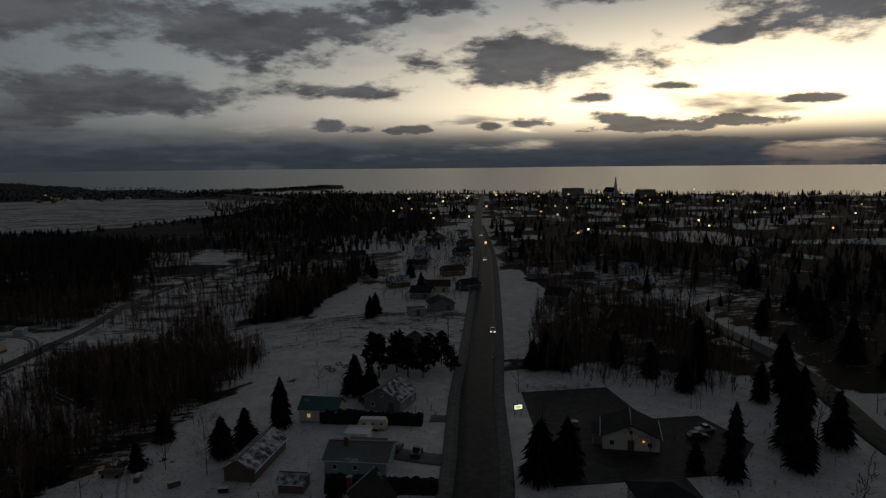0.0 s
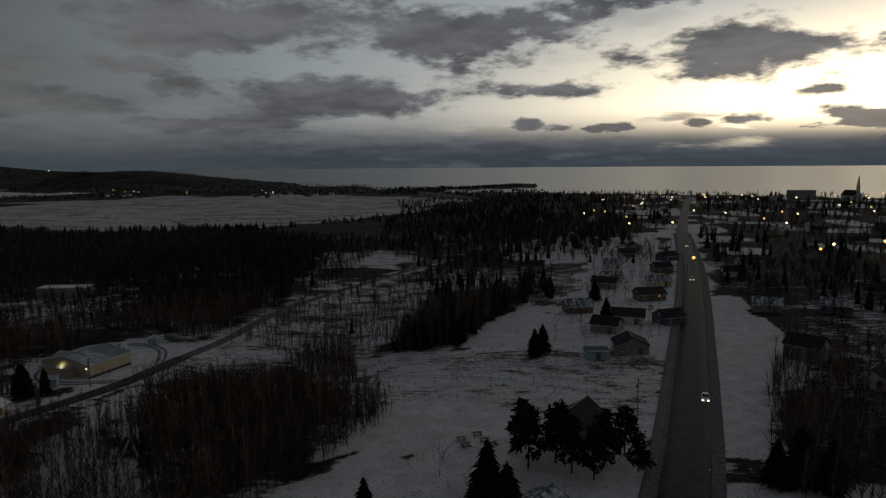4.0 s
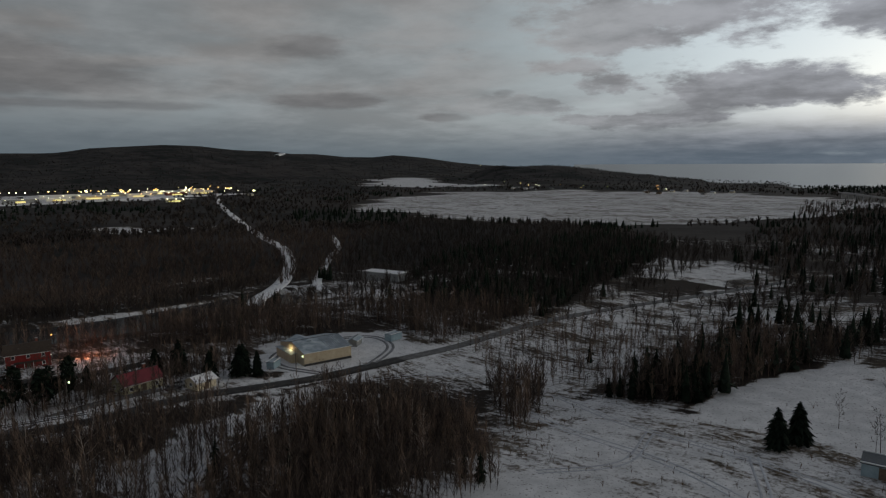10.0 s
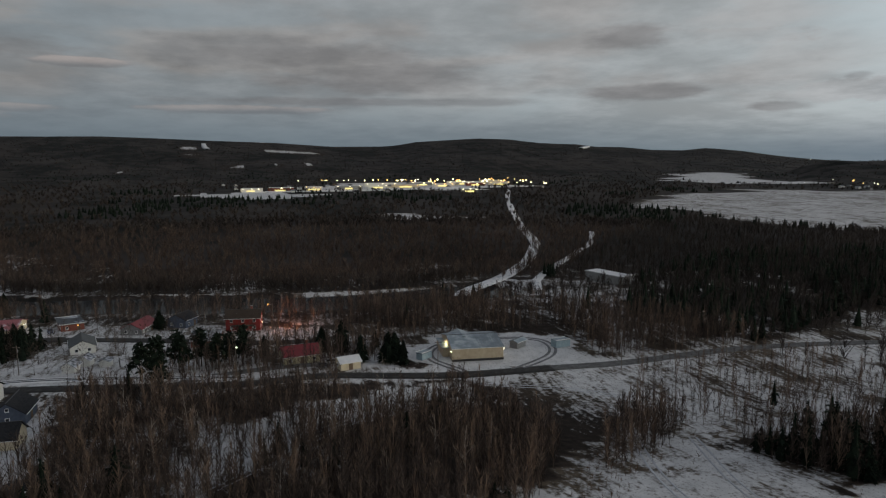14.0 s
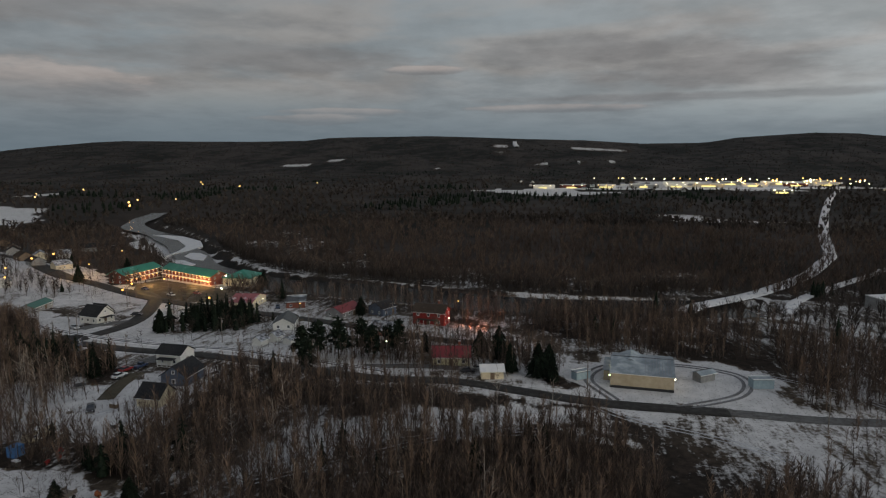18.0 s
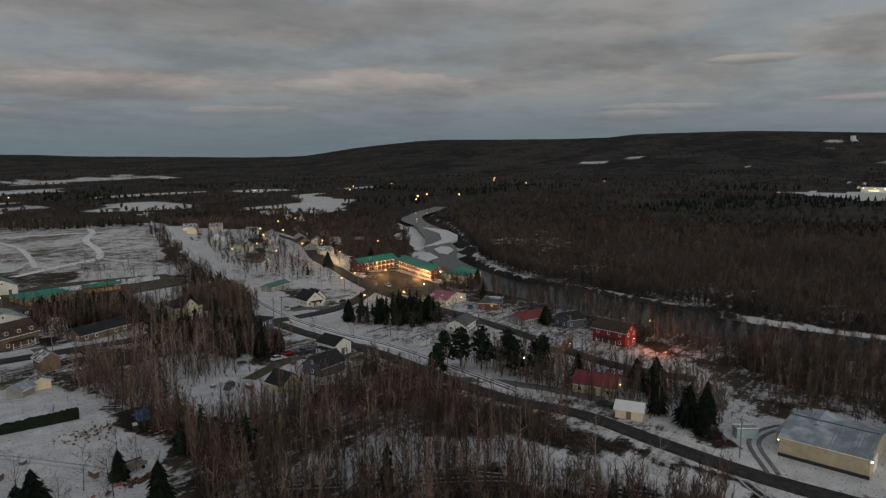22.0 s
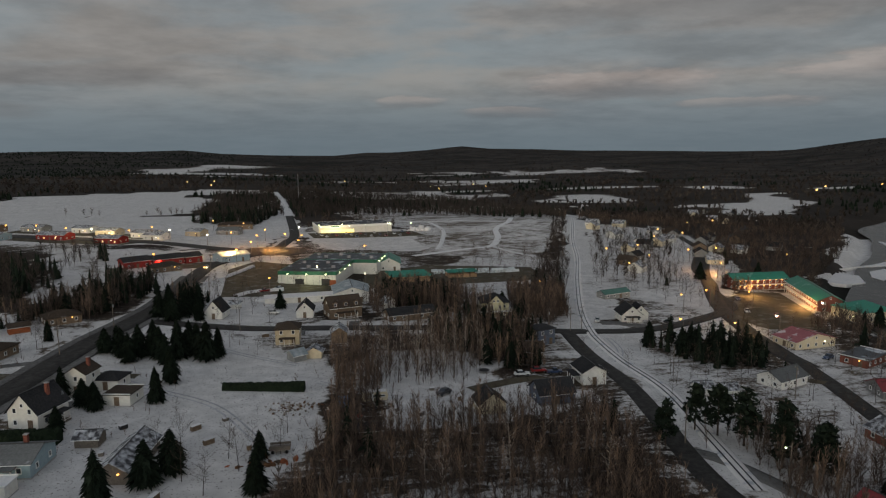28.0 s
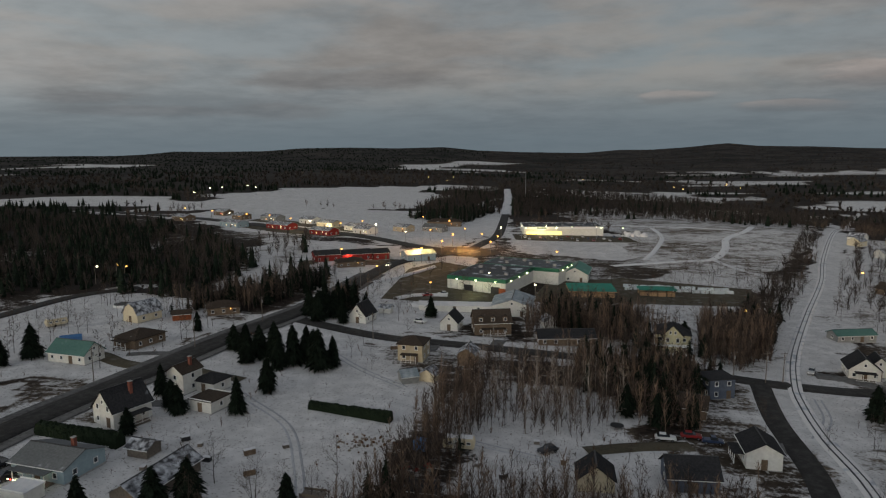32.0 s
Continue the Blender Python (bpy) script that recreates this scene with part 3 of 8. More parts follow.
def along(points, step):
    """Points of a soft curve through the given ones, about step metres apart, as an array."""
    p = [Vector((*q, 0)) for q in points]
    p = [p[0] * 2 - p[1]] + p + [p[-1] * 2 - p[-2]]
    out = []
    for a, b, c, d in zip(p, p[1:], p[2:], p[3:]):
        n = max(2, int((c - b).length / step))
        for k in range(n):
            t = k / n
            out.append(0.5 * ((2 * b) + (c - a) * t + (2 * a - 5 * b + 4 * c - d) * t * t + (3 * b - a - 3 * c + d) * t ** 3))
    out.append(p[-2])
    return np.array([(v.x, v.y) for v in out])


def near_line(points, x, y, reach):
    """Distance of each point to a line of points, at most reach."""
    q = along(points, 6.0)
    best = np.full(np.shape(x), float(reach))
    for a, b in q:
        best = np.minimum(best, np.hypot(x - a, y - b))
    return best


# ---- ways ----
MAIN_ROAD = [(169, 1150), (133, 932), (81, 588), (63, 422), (50, 327), (35, 230), (25, 168), (19, 134), (12, 84), (4, 52), (-5, 14), (-14, -15), (-21, -42), (-29, -102), (-36, -136), (-55, -166), (-69, -184)]
WEST_MAIN = [(-69, -184), (-40, -196), (-1, -228), (39, -251), (96, -281), (169, -323), (300, -390)]
STORE_ROAD = [(-69, -184), (-80, -230), (-88, -272), (-94, -423), (-98, -620), (-98, -827)]
CROSS_STREET = [(-15, -16), (-40, -3), (-56, 3), (-72, 5), (-99, 9), (-116, 12), (-135, 15), (-155, 23), (-171, 27), (-193, 28), (-222, 18), (-252, 0), (-268, -32), (-300, -80), (-345, -140), (-372, -205)]
RIVER_STREET = [(-161, 26), (-155, 53), (-152, 80), (-146, 103), (-139, 126), (-136, 143), (-137, 160), (-133, 180), (-130, 200), (-128, 230), (-126, 255), (-127, 303), (-118, 360), (-90, 480)]
BANK_STREET = [(-232, 30), (-214, 82), (-200, 115), (-187, 141), (-182, 158), (-183, 176)]
EAST_STREET = [(140, 235), (114, 214), (108, 190), (108, 150), (102, 118), (95, 90), (90, 40), (82, -3), (76, -34), (60, -54)]
TOWN_ROAD = [(-248, 243), (-264, 253), (-303, 289), (-370, 335), (-427, 367), (-470, 388), (-596, 432), (-820, 520), (-1073, 624), (-1400, 770), (-1698, 894)]
WOOD_TRACK = [(-250, 285), (-292, 306), (-386, 379), (-440, 425), (-516, 471)]
RAIL = [(-480, -560), (-400, -420), (-335, -305), (-278, -196), (-248, -132), (-213, -65), (-184, -7), (-171, 24), (-166, 41), (-162, 62), (-159.5, 87), (-150, 118), (-143, 140)]
YARD_LOOP = [(-128, 216), (-140, 236), (-155, 240), (-163, 228), (-164, 212), (-158, 201), (-146, 197), (-132, 203)]
RIVER_MID = [(-268, 275), (-261, 240), (-259, 208), (-262, 175), (-271, 138), (-286, 98), (-310, 32), (-360, -25), (-430, -80), (-520, -150), (-610, -240), (-760, -300)]

FIELDS = [  # share of snow, outline
    (0.53, [(-90, 228), (-74, 246), (-46, 246), (-16, 240), (25, 238), (19, 172), (2, 176), (-38, 183), (-74, 214)]),
    (0.79, [(-36, 240), (-27, 288), (-14, 309), (-6, 292), (-10, 238)]),
    (0.86, [(26, 560), (60, 560), (44, 330), (30, 232), (14, 232), (-10, 240), (-5, 300), (6, 400)]),
    (0.86, [(8, 165), (-20, 168), (-40, 150), (-55, 120), (-60, 95), (-8, 80), (12, 90), (20, 140)]),
    (0.89, [(-10, 90), (-60, 112), (-68, 90), (-75, 60), (-62, 30), (-40, 4), (-20, -12), (6, 60)]),
    (0.84, [(-80, 64), (-112, 64), (-135, 78), (-128, 97), (-100, 98), (-80, 90)]),
    (0.70, [(-76, 46), (-92, 34), (-118, 36), (-120, 58), (-108, 76), (-80, 70)]),
    (0.84, [(-147, 24), (-185, 24), (-230, -70), (-290, -190), (-340, -290), (-326, -300), (-262, -180), (-205, -60), (-150, 20)]),
    (0.84, [(-157, 30), (-196, 34), (-190, 62), (-152, 84)]),
    (0.54, [(-160, 60), (-240, 14), (-246, 60), (-224, 120), (-208, 160), (-188, 178), (-158, 192), (-140, 180), (-146, 110)]),
    (0.79, [(-124, 190), (-133, 246), (-160, 246), (-172, 228), (-172, 204), (-150, 190)]),
    (0.81, [(-122, 200), (-118, 160), (-106, 150), (-104, 172), (-110, 205)]),
    (0.86, [(120, 120), (118, 40), (30, 60), (18, 92), (28, 150), (60, 150)]),
    (0.79, [(94, 20), (80, -40), (40, -40), (10, -20), (2, 4), (12, 50), (60, 60)]),
    (0.86, [(62, 330), (70, 250), (44, 160), (32, 165), (46, 290)]),
    (0.79, [(-8, -14), (-35, -130), (-70, -180), (-100, -40), (-60, -2)]),
    (0.62, [(-98, 4), (-142, 8), (-160, 18), (-176, -2), (-240, -120), (-190, -160), (-100, -60)]),
    (0.86, [(-100, -190), (-200, -170), (-210, -240), (-170, -285), (-95, -285)]),
    (0.81, [(-20, -50), (30, -56), (45, -130), (60, -215), (-30, -190), (-40, -140)]),
    (0.51, [(-160, -165), (-210, -125), (-290, -235), (-385, -440), (-350, -560), (-240, -590), (-150, -440), (-180, -280)]),
    (0.86, [(90, -240), (30, -230), (-60, -200), (-90, -300), (-85, -430), (20, -420), (150, -430), (190, -340)]),
    (0.89, [(245, -380), (235, -742), (140, -760), (-26, -893), (-34, -746), (-10, -440), (100, -430)]),
    (0.79, [(-372, -40), (-410, -42), (-470, -100), (-560, -190), (-545, -205), (-450, -140), (-390, -75), (-345, -60)]),
    (0.62, [(-250, 10), (-280, -40), (-330, -80), (-390, -240), (-330, -260), (-250, -120), (-205, -30)]),
    (0.52, [(-814, 700), (-538, 747), (-331, 730), (-206, 882), (-216, 1112), (-239, 1356), (-363, 1550), (-633, 1613), (-949, 1500), (-1150, 1200), (-980, 860)]),
    (0.79, [(-1250, 1560), (-1750, 1700), (-1900, 1500), (-1400, 1350)]),
    (0.84, [(-1720, 900), (-1760, 420), (-1400, 330), (-1330, 620)]),
    (0.84, [(-1360, 260), (-1330, 60), (-1180, 100), (-1210, 300)]),
    (0.70, [(-2560, 400), (-2600, 120), (-2540, 110), (-2490, 390)]),
    (0.70, [(-2560, -600), (-2400, -800), (-2350, -760), (-2500, -570)]),
    (0.58, [(-480, -700), (-200, -760), (-150, -900), (-500, -860)]),
    (0.79, [(-650, -380), (-900, -640), (-850, -700), (-560, -440)]),
    (0.56, [(-700, -1100), (-300, -1150), (-250, -1300), (-720, -1350)]),
    (0.56, [(-1200, -1500), (-500, -1600), (-500, -1800), (-1250, -1800)]),
    (0.59, [(-200, 500), (-120, 490), (-110, 440), (-150, 420)]),
    (0.64, [(-60, 560), (30, 580), (40, 430), (-20, 420), (-50, 470)]),
    (0.80, [(-56, 190), (-44, 152), (-20, 164), (8, 160), (16, 174), (-10, 184), (-38, 190)]),
    (0.47, [(-92, 232), (-138, 250), (-140, 320), (-110, 380), (-64, 340), (-36, 300), (-38, 246), (-60, 242)]),
]
WOODS = [  # density of bare trees, of conifers, outline
    (1.0, 0.24, [(-124, 196), (-78, 208), (-40, 180), (-46, 150), (-60, 118), (-74, 96), (-134, 100), (-126, 138), (-122, 165), (-106, 160), (-108, 190)]),
    (1.0, 0.55, [(-66, 116), (-78, 98), (-87, 66), (-83, 40), (-75, 46), (-73, 70), (-69, 92)]),
    (0.45, 0.00, [(-78, 66), (-82, 32), (-108, 22), (-126, 30), (-124, 52), (-108, 72)]),
    (0.28, 0.05, [(-122, 255), (-92, 236), (-70, 246), (-36, 246), (-26, 292), (-8, 312), (-14, 420), (-60, 480), (-92, 470), (-118, 360)]),
    (0.7, 1.0, [(-60, 238), (-36, 244), (-26, 292), (-8, 330), (-20, 360), (-60, 300)]),
    (0.8, 0.12, [(-132, 250), (-124, 370), (-150, 560), (-400, 700), (-600, 640), (-430, 440), (-240, 270), (-160, 252)]),
    (0.5, 0.9, [(-130, 300), (-180, 290), (-260, 340), (-330, 480), (-300, 620), (-200, 560), (-160, 420)]),
    (0.35, 0.05, [(-248, 60), (-230, 122), (-212, 164), (-196, 182), (-206, 204), (-228, 190), (-246, 140), (-266, 84)]),
    (0.4, 0.05, [(-178, 205), (-176, 232), (-232, 250), (-232, 190), (-212, 178)]),
    (1.0, 1.5, [(-110, 14), (-126, 15), (-146, 20), (-150, 30), (-138, 46), (-112, 42)]),
    (1.5, 0.5, [(-151, 6), (-171, 8), (-196, -50), (-166, -44), (-156, -16)]),
    (0.9, 1.3, [(-102, -46), (-112, -14), (-134, -14), (-142, -34), (-122, -50)]),
    (1.0, 0.7, [(27, -12), (21, -28), (14, -73), (6, -112), (-14, -92), (-14, -60), (0, -20)]),
    (0.4, 1.5, [(-16, -64), (-40, -44), (-33, -22), (-20, -40)]),
    (0.6, 1.6, [(104, -24), (84, -44), (40, -36), (28, -70), (30, -116), (60, -150), (130, -150), (140, -60)]),
    (0.45, 0.25, [(-172, 196), (-168, 250), (-240, 268), (-262, 262), (-232, 192), (-206, 184)]),
    (0.15, 0.22, [(66, 170), (72, 340), (210, 420), (330, 330), (180, 262), (128, 200), (118, 150), (90, 150)]),
    (0.45, 0.25, [(-236, -30), (-230, -70), (-262, -140), (-310, -215), (-352, -210), (-322, -140), (-285, -92), (-262, -50)]),
    (0.8, 0.4, [(-146, 108), (-160, 112), (-174, 150), (-172, 185), (-150, 190), (-142, 150)]),
    (0.5, 0.35, [(-120, 470), (-60, 490), (10, 440), (24, 560), (60, 700), (-60, 800), (-200, 720), (-160, 560)]),
    (0.35, 0.4, [(10, -112), (44, -130), (64, -206), (30, -214), (20, -160)]),
    (0.9, 0.9, [(-85, -440), (-60, -330), (-10, -350), (-20, -430)]),
    (1.6, 0.2, [(-158, 20), (-170, 2), (-198, -56), (-232, -124), (-300, -250), (-290, -256), (-222, -124), (-186, -60), (-160, 0)]),
    (1.1, 0.3, [(-92, 232), (-74, 216), (-58, 206), (-64, 222), (-76, 240)]),
    (0.35, 0.2, [(36, 150), (50, 210), (60, 230), (96, 220), (98, 150), (80, 120), (50, 135)]),
    (0.7, 0.8, [(129, -63), (94, -80), (60, -62), (33, -52), (34, -100), (47, -137), (100, -210), (130, -238), (330, -330), (700, -200), (600, 200), (260, 160), (140, 60)]),
    (0.5, 0.6, [(130, 60), (128, 200), (180, 260), (330, 330), (600, 330), (600, 180)]),
    (0.9, 0.5, [(-128, 22), (-120, 62), (-134, 66), (-140, 44), (-142, 24)]),
    (0.0, 1.3, [(-176, 44), (-206, 48), (-216, 62), (-212, 82), (-186, 74)]),
    (0.9, 0.35, [(-6, -421), (-101, -409), (-235, -411), (-318, -299), (-411, -467), (-316, -716), (-109, -827), (-26, -712)]),
    (0.8, 0.5, [(-98, -30), (-97, 0), (-140, 5), (-150, -18), (-140, -40)]),
    (0.8, 0.1, [(-150, 4), (-158, 18), (-172, 0), (-228, -100), (-216, -112), (-176, -40)]),
]
CLEARINGS = [[(-124, 184), (-110, 188), (-98, 162), (-78, 144), (-66, 128), (-82, 122), (-104, 140), (-118, 160)]]
LINES = [(MAIN_ROAD, 8), (CROSS_STREET, 6), (RIVER_STREET, 6), (BANK_STREET, 6), (EAST_STREET, 6), (WEST_MAIN, 9), (STORE_ROAD, 8), (TOWN_ROAD, 7), (RAIL, 7), (YARD_LOOP, 4), (WOOD_TRACK, 5)]


def snow_share(x, y):
    """How much snow shows: 0 is brush and bare ground, 1 a white field."""
    away = smooth((np.hypot(x + 60, y - 60) - 420) / 400)
    wx = x + away * ((value_noise(x, y, 120, 21) - 0.5) * 130 + (value_noise(x, y, 45, 22) - 0.5) * 60) + (value_noise(x, y, 14, 1) - 0.5) * 11 + (value_noise(x, y, 5, 15) - 0.5) * 5
    wy = y + away * ((value_noise(x, y, 120, 23) - 0.5) * 130 + (value_noise(x, y, 45, 24) - 0.5) * 60) + (value_noise(x, y, 14, 2) - 0.5) * 11 + (value_noise(x, y, 5, 16) - 0.5) * 5
    r = np.hypot(x - CENTRE[0], y - CENTRE[1])
    s = 0.35 + 0.30 * (value_noise(x, y, 60, 9) - 0.5)
    far_open = value_noise(x * 0.45, y, 260, 11) * 0.6 + value_noise(x * 0.5, y, 90, 12) * 0.4
    south = smooth((-y - 300) / 500) * smooth((1500 + x) / 600)
    s = np.where(r > 520, 0.16 - 0.10 * smooth((r - 1200) / 500) + (0.95 - 0.35 * south) * (1 - smooth((r - 2300) / 500)) * smooth((far_open - 0.79 - 0.09 * smooth((r - 1500) / 500) * (bearing(x, y) > 35) * (bearing(x, y) < 132) + 0.13 * south) / 0.06), s)
    s = np.where((bearing(x, y) < -5) & (bearing(x, y) > -70) & (r > 300), 0.22 + 1.0 * smooth((value_noise(x, y, 34, 4) - 0.55) / 0.3), s)
    s = np.where((x < -285) & (y > -120) & (y < 640) & (r > 260), 0.06 + 0.6 * smooth((value_noise(x, y * 0.4, 70, 6) - 0.86) / 0.1), s)
    for share, poly in FIELDS:
        s = np.where(inside(poly, wx, wy), share - (0.55 < share < 0.83) * away * 0.45 * smooth((value_noise(x, y, 70, 25) - 0.55) / 0.2), s)
    for bare, firs, poly in WOODS:
        s = np.where(inside(poly, wx, wy), np.minimum(s, 0.69 - 0.20 * min(bare, 1.0)) + 0.22 * (value_noise(x, y, 9, 8) - 0.4) - 0.12 * min(firs, 1.2), s)
    s = np.where(inside(FIELDS[6][1], wx, wy), 0.70, s)
    for poly in CLEARINGS:
        s = np.where(inside(poly, wx, wy), 0.40 + 0.34 * value_noise(x, y, 12, 51), s)
    for points, reach in LINES[:7]:
        if points is not TOWN_ROAD:
            s = np.maximum(s, np.where(near_line(points, wx, wy, 30) < reach, 0.50 if points is RIVER_STREET else 0.62, 0))
    for points, reach in LINES[8:10]:
        s = np.maximum(s, np.where(near_line(points, wx, wy, 30) < reach, 0.85, 0))
    d = near_line(RIVER_MID, x, y, 130)
    s = np.where((d > 24) & (d < 120) & (x < -262) & (y > -60), np.maximum(s, 0.22 + 0.30 * value_noise(x, y * 0.6, 22, 61) * (1 - d / 160)), s)
    north = near_line([(p[0] - 22, p[1] + 12) for p in RIVER_MID], x, y, 60)
    s = np.where((d > 20) & (d < 40) & (north < 2.6), 0.20 + 0.58 * value_noise(x, y, 22, 3), s)
    return s


def fast_mesh(name, verts, quads, material, smooth_faces=False):
    """A mesh from an array of corners and an array of four-sided or three-sided faces."""
    verts, quads = np.asarray(verts, np.float32), np.asarray(quads, np.int32)
    me = bpy.data.meshes.new(name)
    n = quads.shape[1]
    me.vertices.add(len(verts))
    me.vertices.foreach_set("co", verts.ravel())
    me.loops.add(quads.size)
    me.loops.foreach_set("vertex_index", quads.ravel())
    me.polygons.add(len(quads))
    me.polygons.foreach_set("loop_start", np.arange(0, quads.size, n, dtype=np.int32))
    if smooth_faces:
        me.polygons.foreach_set("use_smooth", np.ones(len(quads), bool))
    me.materials.append(material)
    me.update(calc_edges=True)
    me.validate()
    return me


def spread(middle):
    """Grid lines: 3 m apart round the middle, wider and wider outwards."""
    steps = list(np.arange(0, 330, 3.0))
    gap = 3.0
    while steps[-1] < 4900:
        gap *= 1.055
        steps.append(steps[-1] + gap)
    steps = np.array(steps)
    return np.concatenate([-steps[:0:-1], steps]) + middle


gx, gy = spread(-90), spread(90)
GX, GY = np.meshgrid(gx, gy)
GZ = level(GX, GY)
river_gap = near_line(RIVER_MID, GX, GY, 60)
GZ = GZ - 4.0 * (1 - smooth((river_gap - 17) / 7))
cols = len(gx)
idx = np.arange(len(gx) * len(gy)).reshape(len(gy), cols)
quads = np.stack([idx[:-1, :-1], idx[:-1, 1:], idx[1:, 1:], idx[1:, :-1]], -1).reshape(-1, 4)
ground_mesh = fast_mesh("ground", np.stack([GX, GY, GZ], -1).reshape(-1, 3), quads, M["ground"], True)
share = snow_share(GX.ravel(), GY.ravel()).astype(np.float32)
ground_mesh.attributes.new("cover", "FLOAT", "POINT").data.foreach_set("value", share)
tagged(new("ground", ground_mesh), "snow-dusted fields, yards and brown brushland reaching to the hills", "ground", kind="structure")

# the sea, lifted a little with distance so that its line stands at the horizon
az = np.radians(np.linspace(-78, 35, 90))
rr = np.concatenate([np.linspace(1000, 2000, 12), np.linspace(2100, 4960, 26)])
RR, AZ = np.meshgrid(rr, az)
SZ = SEA_LEVEL + 52 * np.clip((RR - 1900) / 3050, 0, 1) ** 1.7
sv = np.stack([CENTRE[0] - RR * np.sin(AZ), CENTRE[1] + RR * np.cos(AZ), SZ], -1).reshape(-1, 3)
si = np.arange(len(sv)).reshape(len(az), len(rr))
sq = np.stack([si[:-1, :-1], si[:-1, 1:], si[1:, 1:], si[1:, :-1]], -1).reshape(-1, 4)
tagged(new("sea", fast_mesh("sea", sv, sq, M["sea"], True)), "calm grey sea shining under the sunset", "sea", kind="structure")


def ribbon(name, points, width, material, lift, label, category="road", step=4.0, crown=0.0, offset=0.0, depth=0.25):
    """A strip of road laid on the ground along a curve, with real edges."""
    p = along(points, step)
    t = np.gradient(p, axis=0)
    t /= np.linalg.norm(t, axis=1)[:, None] + 1e-9
    nrm = np.stack([t[:, 1], -t[:, 0]], -1)
    p = p + nrm * offset
    rows = []
    for k, s in enumerate((-0.5, -0.5, -0.25, 0.0, 0.25, 0.5, 0.5)):
        q = p + nrm * (s * width + (0.25 * s if k in (0, 6) else 0))
        z = level(p[:, 0], p[:, 1]) + lift + crown * (0.25 - s * s) - (depth if k in (0, 6) else 0)
        rows.append(np.column_stack([q, z]))
    v = np.stack(rows, 1)
    i = np.arange(v.shape[0] * 7).reshape(-1, 7)
    q = np.stack([i[:-1, :-1], i[:-1, 1:], i[1:, 1:], i[1:, :-1]], -1).reshape(-1, 4)
    ob = new(name, fast_mesh(name, v.reshape(-1, 3), q, material, False))
    return tagged(ob, label, category, kind="structure")


ribbon("road_main", MAIN_ROAD, 8.6, M["asphalt"], 0.32, "dark wet two-lane asphalt road running through the village", crown=0.3)
ribbon("road_west", WEST_MAIN, 11.0, M["asphalt"], 0.16, "wide dark asphalt road along the shops", crown=0.3)
ribbon("road_store", STORE_ROAD[:4], 7.0, M["asphalt"], 0.18, "asphalt road climbing from the roundabout past the grocery")
ribbon("road_cutting", STORE_ROAD[3:], 10.0, M["track"], 0.3, "snow-covered cutting running straight through the woods")
ribbon("road_cross", CROSS_STREET, 6.2, M["asphalt"], 0.17, "dark asphalt side street between snowy yards", crown=0.2)
ribbon("road_river", RIVER_STREET[:10], 5.2, M["asphalt"], 0.17, "dark asphalt lane curving towards the metal warehouse", crown=0.2)
ribbon("road_lane", RIVER_STREET[9:], 4.2, M["slush"], 0.2, "slushy gravel lane running on through the brush")
ribbon("road_bank", BANK_STREET, 5.6, M["asphalt"], 0.17, "short asphalt street above the river bank")
ribbon("road_east", EAST_STREET, 6.4, M["asphalt"], 0.17, "dark asphalt street among conifers")
ribbon("road_far", TOWN_ROAD, 8.5, M["track"], 0.4, "snow-covered road running up to the distant town", step=10)
ribbon("track_wood", WOOD_TRACK, 5.0, M["track"], 0.4, "snowy track through bare woods", step=8)
for k, off in enumerate((-1.1, 0.9)):
    ribbon("track_yard_%d" % (k + 1), YARD_LOOP, 0.75, M["rut"], 0.14, "dark wheel rut looping through the snow round the warehouse", "track", step=2.0, offset=off, depth=0.1)
ribbon("pavement", MAIN_ROAD[3:13], 1.6, M["slush"], 0.38, "narrow slush-covered pavement beside the main road", "pavement", offset=6.4)
for side in (-1, 1):
    ribbon("verge", MAIN_ROAD[2:14], 2.6, M["slush"], 0.27, "dirty slush verge at the edge of the road", "verge", offset=side * 5.2)
for k, (points, wide_) in enumerate((([(-150, -156), (-165, -164), (-190, -176), (-211, -184), (-228, -215), (-242, -255), (-266, -290), (-285, -330)], 4.5),
                                     ([(-172, -178), (-186, -215), (-202, -268), (-208, -330)], 3.0), ([(-211, -184), (-216, -160), (-224, -140)], 3.0),
                                     ([(-88, -300), (-120, -330), (-170, -350), (-230, -330), (-262, -295)], 3.0))):
    ribbon("track_hill_%d" % (k + 1), points, wide_, M["snow"], 0.16, "smooth snow-covered track crossing the patchy hill", "track", depth=0.4)
for k, (points, wide_) in enumerate((([(-5, 40), (-12, 44), (-24, 48)], 3.4), ([(4, 60), (-2, 66), (-14, 66), (-20, 62)], 3.6), ([(-1, 30), (10, 31), (16, 33)], 3.2), ([(2, 44), (14, 40), (24, 34), (40, 30)], 5.0),
                                     ([(-70, 7), (-69, 14)], 3.0), ([(-88, 8), (-90, -2)], 4.0), ([(-140, 14), (-137, 0), (-136, -10)], 6.0), ([(-196, 26), (-188, 18), (-180, 16)], 5.0), ([(-140, 120), (-146, 128), (-150, 146), (-150, 160)], 4.0),
                                     ([(-210, 92), (-203, 86)], 3.4), ([(-194, 128), (-200, 126)], 3.4), ([(-142, 66), (-151, 68)], 5.5), ([(-131, 70), (-120, 72), (-108, 76)], 4.0), ([(12, 96), (2, 100), (-4, 104)], 5.0), ([(16, 118), (6, 120)], 4.0))):
    ribbon("drive_%d" % (k + 1), points, wide_, M["slush"] if k % 3 else M["lot"], 0.13, "short slushy drive cleared through the snow", "drive", step=2.0, depth=0.3)
